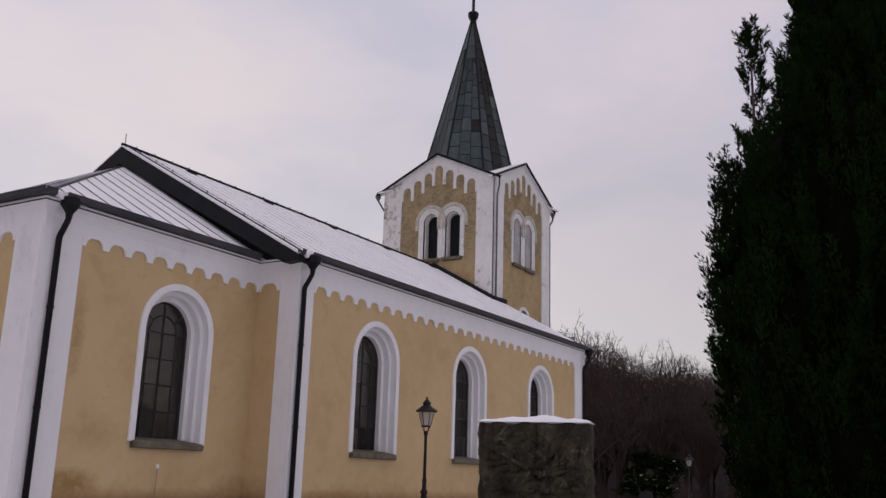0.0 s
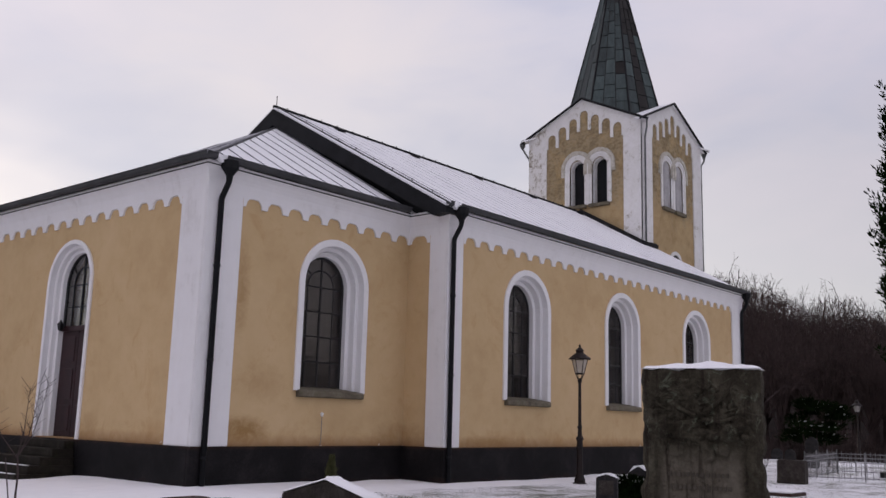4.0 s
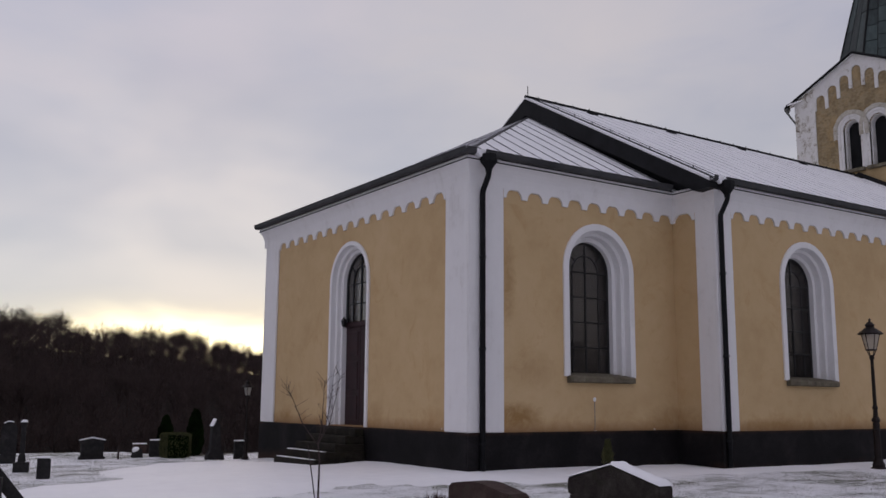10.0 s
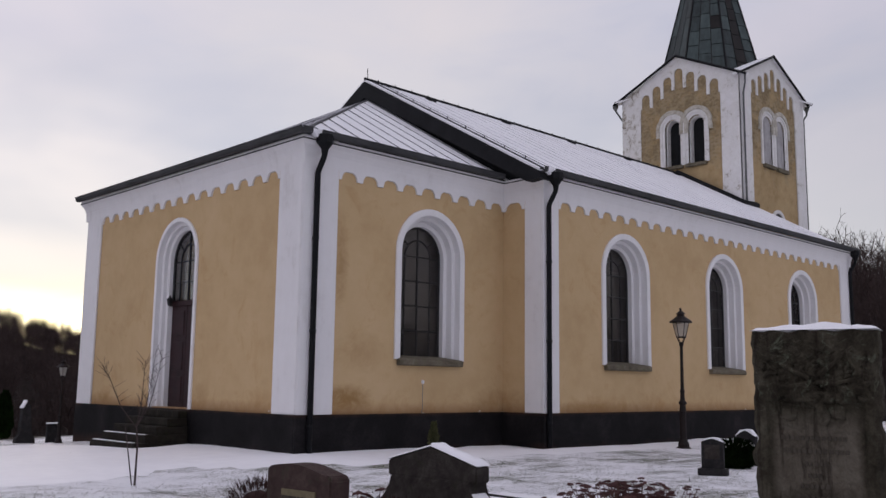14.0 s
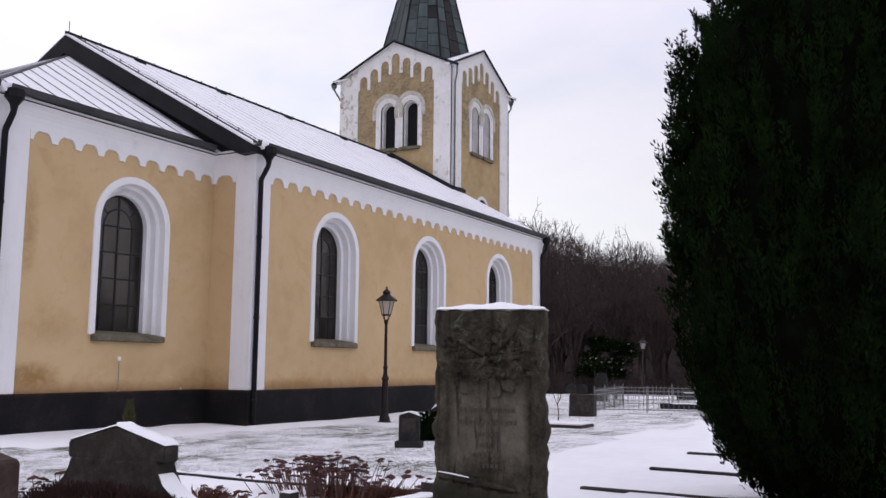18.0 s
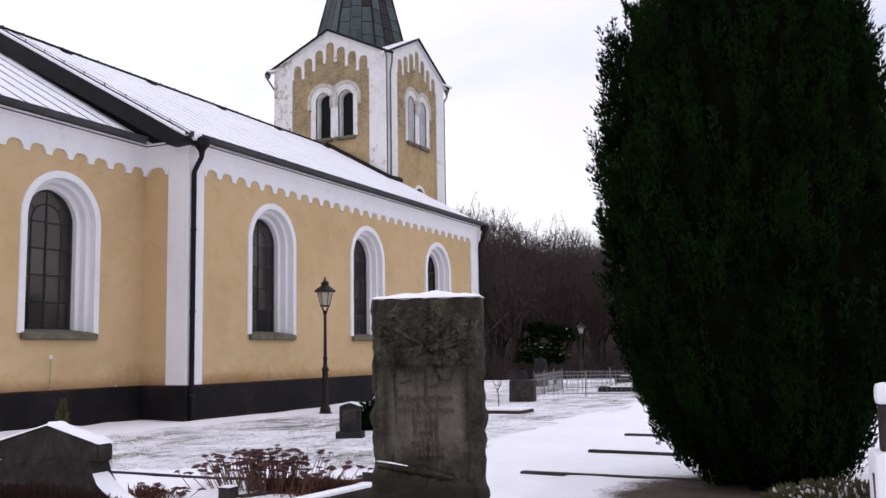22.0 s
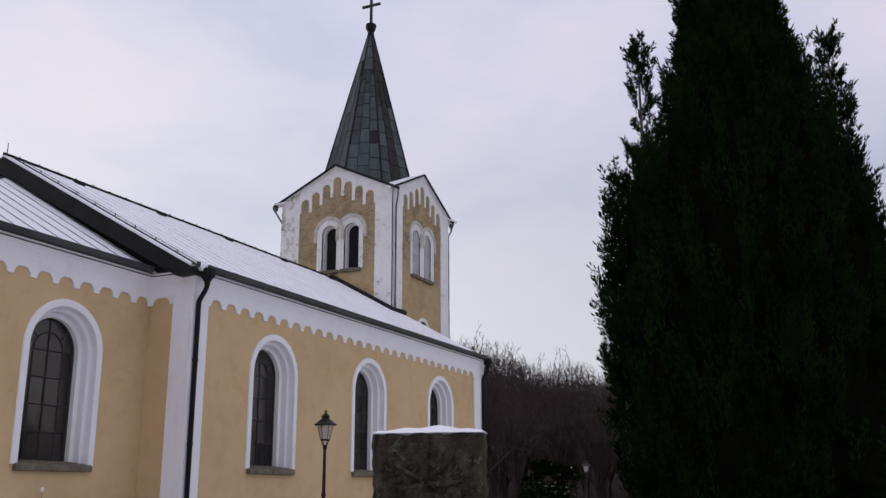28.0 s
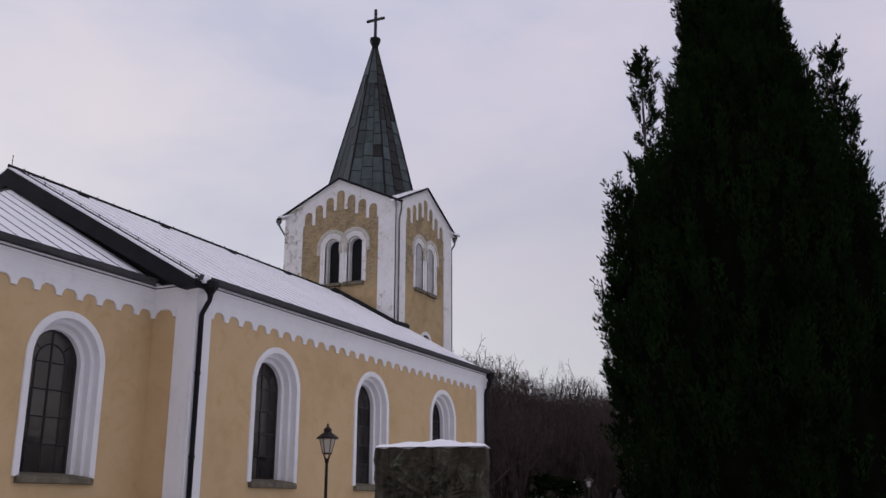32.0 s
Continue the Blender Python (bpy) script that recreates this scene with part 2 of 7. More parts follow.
def white_plaster(n):
    p = place(n)
    broad, mid, fine = n.noise(p, 0.8, 5, 0.6), n.noise(p, 4.0, 6, 0.65), n.noise(p, 70, 3, 0.6)
    streak = n.noise(n.node("ShaderNodeMapping", {"Vector": p, "Scale": (3.0, 3.0, 0.35)}).outputs[0], 2.0, 6, 0.65)
    f = n.math("ADD", n.math("MULTIPLY", broad, 0.4), n.math("ADD", n.math("MULTIPLY", mid, 0.3), n.math("MULTIPLY", streak, 0.3)))
    col = n.ramp(f, [(0.33, (0.66, 0.645, 0.64)), (0.45, (0.76, 0.75, 0.755)), (0.65, (0.80, 0.79, 0.80))])
    return surface(n, col, 0.9, n.math("ADD", mid, n.math("MULTIPLY", fine, 0.4)), 0.01, 0, 0.15)


def worn_white(n):
    p = place(n)
    broad, mid = n.noise(p, 1.0, 6, 0.65), n.noise(p, 4.5, 8, 0.75, 0.6)
    # the corner strip on the weather side has flaked most
    flaked = n.math("MULTIPLY", n.math("SUBTRACT", n.node("ShaderNodeSeparateXYZ", {0: p}).outputs["Y"], 22.5), 2.0, clamp=True)
    col = n.ramp(n.math("SUBTRACT", n.math("ADD", n.math("MULTIPLY", broad, 0.4), n.math("MULTIPLY", mid, 0.6)), n.math("MULTIPLY", flaked, 0.055)), [(0.33, (0.17, 0.145, 0.12)), (0.38, (0.46, 0.43, 0.38)), (0.435, (0.70, 0.69, 0.675)), (0.62, (0.79, 0.78, 0.785))])
    return surface(n, col, 0.95, mid, 0.03, 0, 0.1)


def roof_snow(n):
    p = place(n)
    broad, fine = n.noise(p, 1.2, 6, 0.65), n.noise(p, 14, 5, 0.7)
    f = n.math("ADD", n.math("MULTIPLY", broad, 0.5), n.math("MULTIPLY", fine, 0.5))
    col = n.ramp(f, [(0.30, (0.62, 0.62, 0.65)), (0.42, (0.84, 0.84, 0.87)), (0.6, (0.90, 0.90, 0.92))])
    return surface(n, col, 0.7, fine, 0.01, 0, 0.2)


def ground_cover(n):
    p = place(n)
    a, b, c = n.noise(p, 0.22, 4, 0.55), n.noise(p, 1.3, 7, 0.7, 0.5), n.noise(p, 19, 9, 0.85)
    streak = n.noise(n.node("ShaderNodeMapping", {"Vector": p, "Scale": (0.6, 1.5, 1.0)}).outputs[0], 0.8, 6, 0.65)
    f = n.math("ADD", n.math("ADD", n.math("MULTIPLY", a, 0.18), n.math("MULTIPLY", b, 0.20)), n.math("ADD", n.math("MULTIPLY", c, 0.47), n.math("MULTIPLY", streak, 0.15)))
    grass = n.ramp(n.noise(p, 35, 4, 0.7), [(0.35, (0.040, 0.048, 0.026)), (0.65, (0.15, 0.15, 0.085))])
    snow = n.ramp(b, [(0.3, (0.83, 0.84, 0.87)), (0.7, (0.91, 0.91, 0.94))])
    speck = n.noise(p, 70, 4, 0.75)
    cover = n.ramp(n.math("ADD", f, n.math("MULTIPLY", n.math("SUBTRACT", speck, 0.5), 0.22)), [(0.455, 0.0), (0.495, 1.0)])
    near = n.mix(cover, grass, snow)
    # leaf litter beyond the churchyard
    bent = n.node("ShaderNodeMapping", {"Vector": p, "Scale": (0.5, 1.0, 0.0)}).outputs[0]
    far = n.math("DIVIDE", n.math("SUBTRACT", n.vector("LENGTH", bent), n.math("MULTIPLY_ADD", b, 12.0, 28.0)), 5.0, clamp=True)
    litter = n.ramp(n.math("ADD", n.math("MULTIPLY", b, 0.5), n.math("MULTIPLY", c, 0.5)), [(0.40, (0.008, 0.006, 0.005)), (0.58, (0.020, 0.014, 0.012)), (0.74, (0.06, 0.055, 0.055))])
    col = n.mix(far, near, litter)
    return surface(n, col, 0.85, n.math("ADD", n.math("MULTIPLY", b, 0.6), c), 0.04, 0, 0.03)


def path_snow(n):
    p = place(n)
    a, b, c = n.noise(p, 0.5, 5, 0.6), n.noise(p, 3.0, 7, 0.65), n.noise(p, 45, 4, 0.7)
    col = n.ramp(n.math("ADD", n.math("MULTIPLY", a, 0.5), n.math("MULTIPLY", b, 0.5)), [(0.3, (0.84, 0.84, 0.87)), (0.6, (0.92, 0.92, 0.945))])
    return surface(n, col, 0.75, n.math("ADD", b, n.math("MULTIPLY", c, 0.25)), 0.03, 0, 0.25)


def thawed_soil(n):
    """Brown needle litter round the evergreen's foot, with snow creeping in from outside."""
    p = place(n)
    mid, fine = n.noise(p, 2.5, 6, 0.65), n.noise(p, 26, 5, 0.7)
    col = n.ramp(n.math("ADD", n.math("MULTIPLY", mid, 0.5), n.math("MULTIPLY", fine, 0.5)), [(0.35, (0.040, 0.030, 0.022)), (0.65, (0.115, 0.090, 0.070))])
    off = n.node("ShaderNodeMapping", {"Vector": p, "Location": (-10.2 / 2.15, -1.45 / 1.45, 0.0), "Scale": (1 / 2.15, 1 / 1.45, 0.0)}).outputs[0]
    far = n.math("ADD", n.vector("LENGTH", off), n.math("MULTIPLY", n.math("SUBTRACT", mid, 0.5), 0.5))
    cover = n.ramp(n.math("ADD", far, n.math("MULTIPLY", n.math("SUBTRACT", fine, 0.5), 0.5)), [(0.72, 0.0), (1.06, 1.0)])
    return surface(n, n.mix(cover, col, (0.88, 0.88, 0.905)), 0.9, n.math("ADD", mid, fine), 0.02, 0, 0.15)


def tarred(n):
    p = place(n)
    z = n.node("ShaderNodeSeparateXYZ", {0: p}).outputs["Z"]
    broad, fine = n.noise(p, 0.9, 7, 0.68, 0.4), n.noise(p, 28, 4, 0.6)
    col = n.ramp(n.math("ADD", n.math("MULTIPLY", broad, 0.75), n.math("MULTIPLY", fine, 0.25)), [(0.36, (0.003, 0.0028, 0.003)), (0.52, (0.009, 0.008, 0.009)), (0.66, (0.022, 0.019, 0.020))])
    # splashed brown soil in an uneven line over the ground, rust along the upper edge
    mud = n.math("SUBTRACT", n.math("MULTIPLY_ADD", n.noise(p, 1.8, 7, 0.7), 1.5, -0.25), n.math("DIVIDE", n.math("SUBTRACT", z, 0.02), 0.36), clamp=True)
    col = n.mix(n.math("MULTIPLY", mud, 0.8), col, (0.050, 0.026, 0.017))
    rust = n.math("MULTIPLY", n.math("DIVIDE", n.math("SUBTRACT", z, 0.84), 0.08, clamp=True), n.ramp(broad, [(0.42, 0.0), (0.6, 1.0)]))
    col = n.mix(n.math("MULTIPLY", rust, 0.6), col, (0.070, 0.032, 0.016))
    return surface(n, col, 0.75, fine, 0.006, 0, 0.15)


def copper(n):
    p = place(n)
    rnd = n.node("ShaderNodeObjectInfo").outputs["Random"]
    mid, fine = n.noise(p, 2.5, 6, 0.65), n.noise(p, 12, 5, 0.7)
    run = n.noise(n.node("ShaderNodeMapping", {"Vector": p, "Scale": (3.0, 3.0, 0.4)}).outputs[0], 1.8, 6, 0.65, 0.3)
    f = n.math("ADD", n.math("MULTIPLY", rnd, 0.22), n.math("ADD", n.math("MULTIPLY", mid, 0.25), n.math("ADD", n.math("MULTIPLY", run, 0.38), n.math("MULTIPLY", fine, 0.13))))
    col = n.ramp(f, [(0.28, (0.012, 0.015, 0.016)), (0.42, (0.030, 0.042, 0.043)), (0.58, (0.058, 0.082, 0.082)), (0.74, (0.095, 0.125, 0.122))])
    return surface(n, col, 0.6, fine, 0.01, 0.25, 0.4)


def clear_glass(n):
    f = n.node("ShaderNodeFresnel", {"IOR": 1.5}).outputs[0]
    g = n.node("ShaderNodeBsdfGlossy", {"Color": (0.8, 0.8, 0.82, 1), "Roughness": 0.1})
    t = n.node("ShaderNodeBsdfTransparent", {"Color": (0.80, 0.79, 0.77, 1)})
    return n.node("ShaderNodeMixShader", {0: n.math("MULTIPLY", f, 0.5), 1: t.outputs[0], 2: g.outputs[0]}).outputs[0]


def window_glass(n):
    f = n.node("ShaderNodeFresnel", {"IOR": 1.5}).outputs[0]
    p = place(n)
    rnd = n.node("ShaderNodeObjectInfo").outputs["Random"]
    k = n.node("ShaderNodeBump", {"Height": n.noise(p, 3.0, 2, 0.5), "Distance": 0.02, "Strength": 0.4})
    g = n.node("ShaderNodeBsdfGlossy", {"Color": (0.8, 0.8, 0.82, 1), "Roughness": 0.16, "Normal": k.outputs[0]})
    t = n.node("ShaderNodeBsdfTransparent", {"Color": n.ramp(rnd, [(0.0, (0.34, 0.31, 0.29)), (1.0, (0.62, 0.59, 0.56))])})
    grime = n.node("ShaderNodeBsdfDiffuse", {"Color": n.ramp(n.noise(p, 5.0, 5, 0.65), [(0.35, (0.030, 0.027, 0.026)), (0.7, (0.095, 0.088, 0.086))])})
    clear = n.node("ShaderNodeMixShader", {0: n.math("MULTIPLY_ADD", rnd, 0.22, 0.06), 1: t.outputs[0], 2: grime.outputs[0]})
    return n.node("ShaderNodeMixShader", {0: n.math("MULTIPLY", f, 0.38), 1: clear.outputs[0], 2: g.outputs[0]}).outputs[0]


def old_stone(name, dark, mid, light, lichen, scale=3.0, depth=0.03):
    def build(n):
        p = place(n)
        a, b, c = n.noise(p, scale, 7, 0.7, 0.4), n.noise(p, scale * 4, 7, 0.75), n.noise(p, scale * 20, 5, 0.7)
        col = n.ramp(n.math("ADD", n.math("MULTIPLY", a, 0.5), n.math("ADD", n.math("MULTIPLY", b, 0.3), n.math("MULTIPLY", c, 0.2))), [(0.36, dark), (0.5, mid), (0.64, light)])
        moss = n.ramp(n.noise(p, scale * 1.7, 8, 0.75, 0.7), [(0.54, 0.0), (0.62, 1.0)])
        return surface(n, n.mix(n.math("MULTIPLY", moss, 0.6), col, lichen), 0.9, n.math("ADD", b, n.math("MULTIPLY", c, 0.5)), depth, 0, 0.2)
    return material(name, build)


def carved_stone(n):
    q = n.node("ShaderNodeTexCoord").outputs["Object"]
    sep = n.node("ShaderNodeSeparateXYZ", {0: q})
    y, z = sep.outputs["Y"], sep.outputs["Z"]
    a, b, c = n.noise(q, 4.0, 7, 0.65, 0.4), n.noise(q, 14.0, 7, 0.7), n.noise(q, 75.0, 5, 0.7)
    f = n.math("ADD", n.math("MULTIPLY", a, 0.5), n.math("ADD", n.math("MULTIPLY", b, 0.32), n.math("MULTIPLY", c, 0.18)))
    rough = n.ramp(f, [(0.36, (0.012, 0.010, 0.007)), (0.48, (0.042, 0.036, 0.025)), (0.60, (0.090, 0.080, 0.058)), (0.68, (0.14, 0.13, 0.10))])
    # the dressed inscription field is cleaner and paler
    field = n.ramp(f, [(0.36, (0.070, 0.058, 0.044)), (0.50, (0.130, 0.113, 0.088)), (0.64, (0.185, 0.165, 0.132))])
    wob = n.math("MULTIPLY", n.math("SUBTRACT", a, 0.5), 0.12)
    inside = n.math("MULTIPLY", n.math("MULTIPLY", n.math("SUBTRACT", 0.25, n.math("ABSOLUTE", n.math("ADD", y, wob))), 18.0, clamp=True),
                    n.math("MULTIPLY", n.math("MULTIPLY", n.math("SUBTRACT", n.math("ADD", z, wob), 0.97), 9.0, clamp=True), n.math("MULTIPLY", n.math("SUBTRACT", 1.50, n.math("ADD", z, wob)), 8.0, clamp=True)))
    col = n.mix(inside, rough, field)
    # dark runs of weather, longest from the carving and above the ledge
    run = n.noise(n.node("ShaderNodeMapping", {"Vector": q, "Scale": (4.0, 9.0, 0.8)}).outputs[0], 2.0, 6, 0.65, 0.2)
    col = n.mix(n.math("MULTIPLY", n.ramp(run, [(0.54, 0.0), (0.64, 1.0)]), 0.75), col, (0.020, 0.014, 0.010))
    # dark moss below the ledge
    foot = n.math("MULTIPLY", n.math("SUBTRACT", n.math("ADD", 0.90, n.math("ADD", n.math("MULTIPLY", y, 0.14), wob)), z), 14.0, clamp=True)
    col = n.mix(n.math("MULTIPLY", foot, n.math("MULTIPLY_ADD", b, 0.5, 0.5)), col, (0.020, 0.019, 0.012))
    # grey-green lichen in scabs on the carved head
    head = n.math("MULTIPLY", n.math("SUBTRACT", n.math("ADD", z, n.math("MULTIPLY", a, 0.3)), 1.58), 5.0, clamp=True)
    scab = n.ramp(n.noise(q, 9.0, 9, 0.8, 0.8), [(0.55, 0.0), (0.63, 1.0)])
    col = n.mix(n.math("MULTIPLY", n.math("MULTIPLY", scab, n.math("MULTIPLY_ADD", head, 0.75, 0.12)), 0.9), col, (0.150, 0.165, 0.120))
    return surface(n, col, 0.92, n.math("ADD", b, n.math("MULTIPLY", c, 0.5)), 0.05, 0, 0.15)


CARVED = material("carved_weathered_stone", carved_stone)
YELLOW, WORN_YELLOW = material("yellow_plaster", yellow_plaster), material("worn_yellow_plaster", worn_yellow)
WHITE, WORN_WHITE = material("white_plaster", white_plaster), material("worn_white_plaster", worn_white)
TAR = material("black_plinth_paint", tarred)
BLACK = mottled("black_sheet_metal", (0.005, 0.005, 0.006), (0.013, 0.014, 0.016), 2.0, 0.6, 40, 0.002, 0.0, 0.15)
IRON = mottled("black_painted_iron", (0.008, 0.008, 0.009), (0.02, 0.019, 0.02), 5.0, 0.45, 60, 0.001, 0.4, 0.5)
SNOW = material("snow_on_roof", roof_snow)
SEAM = mottled("half_snowed_seam", (0.06, 0.06, 0.065), (0.62, 0.62, 0.65), 0.9, 0.7, 9, 0.004)
PALE_SEAM = mottled("snowed_seam", (0.40, 0.40, 0.43), (0.82, 0.82, 0.85), 0.7, 0.7, 9, 0.004)
ZINC = mottled("weathered_zinc", (0.065, 0.070, 0.072), (0.17, 0.175, 0.17), 2.0, 0.6, 30, 0.002, 0.0, 0.25)
GUTTER = mottled("slate_gutter_paint", (0.030, 0.032, 0.034), (0.070, 0.070, 0.074), 1.2, 0.55, 30, 0.002, 0.0, 0.18)
GROUND, PATH_SNOW = material("grass_under_thin_snow", ground_cover), material("trodden_snow", path_snow)
COPPER, GLASS, CLEAR = material("verdigris_copper", copper), material("old_window_glass", window_glass), material("clear_window_glass", clear_glass)
SILL = old_stone("mossy_sill_stone", (0.07, 0.06, 0.045), (0.15, 0.13, 0.095), (0.22, 0.20, 0.15), (0.10, 0.11, 0.05), 4.0)
GRASS = mottled("winter_grass", (0.030, 0.036, 0.018), (0.10, 0.105, 0.055), 3.0, 0.9, 30, 0.002)
STEP = old_stone("step_stone", (0.008, 0.006, 0.005), (0.018, 0.015, 0.011), (0.040, 0.034, 0.027), (0.022, 0.026, 0.012), 3.0)
RED_STONE = old_stone("red_brown_granite", (0.032, 0.019, 0.017), (0.055, 0.035, 0.031), (0.088, 0.060, 0.053), (0.05, 0.05, 0.033), 6.0, 0.01)
DARK_STONE = old_stone("dark_granite", (0.011, 0.010, 0.011), (0.022, 0.021, 0.022), (0.045, 0.042, 0.043), (0.03, 0.03, 0.023), 6.0, 0.01)
DOOR_RED = mottled("oxblood_door_paint", (0.014, 0.005, 0.006), (0.036, 0.012, 0.015), 3.0, 0.5, 30, 0.003)
INSIDE = mottled("dim_plaster_inside", (0.30, 0.29, 0.27), (0.40, 0.38, 0.36), 0.6, 0.9)
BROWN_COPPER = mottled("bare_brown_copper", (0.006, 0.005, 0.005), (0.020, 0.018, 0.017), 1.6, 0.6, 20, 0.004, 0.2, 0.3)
BEECH = mottled("beech_twigs", (0.028, 0.0190, 0.0178), (0.074, 0.051, 0.047), 1.0, 0.95, 12, 0.02)
BARK = mottled("winter_bark", (0.025, 0.0175, 0.017), (0.066, 0.047, 0.045), 1.0, 0.95, 12, 0.02)
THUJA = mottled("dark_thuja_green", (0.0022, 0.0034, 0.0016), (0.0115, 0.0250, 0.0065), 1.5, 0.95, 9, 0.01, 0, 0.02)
# near-black copy of the thuja green: shade between the tufts put into the colour
THUJA_HEART = mottled("thuja_heart_painted_shade", (0.0015, 0.0017, 0.0010), (0.0040, 0.0055, 0.0028), 3.0, 0.95, 12, 0.01, 0, 0.02)
SPRAY_GREEN = mottled("yellow_green_sprigs", (0.03, 0.035, 0.012), (0.11, 0.11, 0.045), 5.0, 0.8, 30, 0.004)
WITHERED = mottled("withered_brown_twigs", (0.020, 0.009, 0.008), (0.060, 0.028, 0.022), 6, 0.95, 60, 0.004)
SEDUM_HEAD = mottled("dried_flower_heads", (0.045, 0.018, 0.018), (0.11, 0.05, 0.045), 6, 0.95, 60, 0.004)
WITHERED_LEAF = mottled("rust_brown_dead_leaves", (0.055, 0.020, 0.012), (0.14, 0.058, 0.034), 6, 0.95, 50, 0.004)
SEDUM_STEM = mottled("dried_stems", (0.07, 0.035, 0.030), (0.16, 0.09, 0.07), 6, 0.9, 40, 0.002)
SOIL = material("bare_soil", thawed_soil)
PALE_METAL = mottled("galvanised_rail", (0.15, 0.15, 0.155), (0.27, 0.27, 0.275), 4.0, 0.5, 50, 0.001, 0.6, 0.4)
LANTERN_GLASS = material("lantern_glass", lambda n: n.node("ShaderNodeMixShader", {0: 0.5, 1: n.node("ShaderNodeBsdfTransparent").outputs[0], 2: surface(n, (0.50, 0.48, 0.45), 0.35)}).outputs[0])
LAMP_IRON = mottled("brown_black_lamp_paint", (0.006, 0.004, 0.004), (0.017, 0.010, 0.009), 4.0, 0.55, 50, 0.001, 0.2, 0.3)
MOSSY = old_stone("darkened_grave_granite", (0.016, 0.013, 0.012), (0.042, 0.035, 0.031), (0.082, 0.072, 0.065), (0.036, 0.036, 0.022), 4.0)
LETTERS = mottled("weathered_lettering", (0.036, 0.030, 0.023), (0.085, 0.072, 0.057), 9.0, 0.9)
PLATE = mottled("brass_name_plate", (0.14, 0.12, 0.07), (0.26, 0.22, 0.13), 9.0, 0.5, 50, 0.001, 0.5)


# ---- mesh helpers ----
def part(name, bm, mat, parent=None, label="", smooth=False):
    """Link a bmesh as one mesh object, under a thing or a part."""
    me = bpy.data.meshes.new(name)
    bmesh.ops.recalc_face_normals(bm, faces=bm.faces[:])
    bm.to_mesh(me)
    bm.free()
    me.materials.append(mat)
    if smooth:
        me.shade_smooth()
    ob = new(name, me)
    if parent is not None:
        ob.parent = parent
    if label:
        tagged(ob, label=label)
    return ob


def share(name, mesh, parent, m):
    ob = new(name, mesh)
    ob.parent = parent
    ob.matrix_basis = m
    return ob


def thing(name, label, category, group="", kind="", at=None):
    ob = new(name)
    ob.empty_display_size = 0.2
    if at is not None:
        ob.location = at
    return tagged(ob, label, category, group, kind)


def box(bm, a, b, bevel=0.0):
    vs = bmesh.ops.create_cube(bm, size=1.0, matrix=Matrix.Translation([(p + q) / 2 for p, q in zip(a, b)]) @ Matrix.Diagonal([abs(q - p) for p, q in zip(a, b)] + [1]))["verts"]
    if bevel:
        bmesh.ops.bevel(bm, geom=list({e for v in vs for e in v.link_edges}), offset=bevel, segments=2, affect="EDGES", profile=0.6)
    return bm


def boxed(*boxes, bevel=0.0):
    bm = bmesh.new()
    for a, b in boxes:
        box(bm, a, b, bevel)
    return bm


def tube(bm, pts, radii, sides=8, cap=True):
    """A pipe through points; radii: one, or one a point."""
    pts = [Vector(p) for p in pts]
    radii = [radii] * len(pts) if isinstance(radii, (int, float)) else radii
    rings, side = [], None
    for i, p in enumerate(pts):
        d = (pts[min(i + 1, len(pts) - 1)] - pts[max(i - 1, 0)]).normalized()
        if side is None:
            side = d.orthogonal().normalized()
        side = (side - d * side.dot(d)).normalized()
        other = d.cross(side)
        rings.append([bm.verts.new(p + radii[i] * (math.cos(a) * side + math.sin(a) * other)) for a in [math.tau * k / sides for k in range(sides)]])
    for r, s in zip(rings, rings[1:]):
        for k in range(sides):
            bm.faces.new((r[k], r[(k + 1) % sides], s[(k + 1) % sides], s[k]))
    if cap:
        bm.faces.new(rings[0][::-1])
        bm.faces.new(rings[-1])
    return bm


def turned(bm, profile, at=(0, 0, 0), sides=12, turn=0.0):
    """A lathe body from (radius, height) pairs."""
    at = Vector(at)
    rings = [[bm.verts.new(at + Vector((r * math.cos(a), r * math.sin(a), z))) for a in [turn + math.tau * k / sides for k in range(sides)]] for r, z in profile]
    for r, s in zip(rings, rings[1:]):
        for k in range(sides):
            bm.faces.new((r[k], r[(k + 1) % sides], s[(k + 1) % sides], s[k]))
    bm.faces.new(rings[0][::-1])
    bm.faces.new(rings[-1])
    return bm


def prism(bm, pts, offset):
    """A solid from a plane outline, swept by an offset."""
    lower = [bm.verts.new(p) for p in pts]
    upper = [bm.verts.new(Vector(p) + Vector(offset)) for p in pts]
    bm.faces.new(lower[::-1])
    bm.faces.new(upper)
    for i in range(len(pts)):
        j = (i + 1) % len(pts)
        bm.faces.new((lower[i], lower[j], upper[j], upper[i]))
    return bm


def roughen(bm, size, scale, seed=0.0):
    for v in bm.verts:
        v.co += noise.noise_vector(v.co * scale + Vector((seed, seed * 1.7, 0))) * size
    return bm


def between(table, z):
    for (a, r), (b, s) in zip(table, table[1:]):
        if a <= z <= b:
            return r + (s - r) * (z - a) / (b - a)
    return 0.0


def crown_angle(az):
    """How high the wood stands above the level line, by compass, in degrees."""
    return between([(-180, 5.0), (-60, 6.0), (0, 5.6), (15.5, 6.3), (16.4, 6.9), (17.3, 7.3), (19.3, 7.3), (20.4, 7.6), (21.7, 8.0), (23.3, 8.6), (26, 8.6), (40, 6.0), (60, 2.4), (67.5, 2.85), (69.5, 3.35),
                    (71.8, 3.9), (76.8, 3.85), (78.5, 4.5), (80.3, 4.75), (82.1, 4.6), (83.2, 5.6), (85, 6.1), (110, 6.0), (180, 5.0)], az)


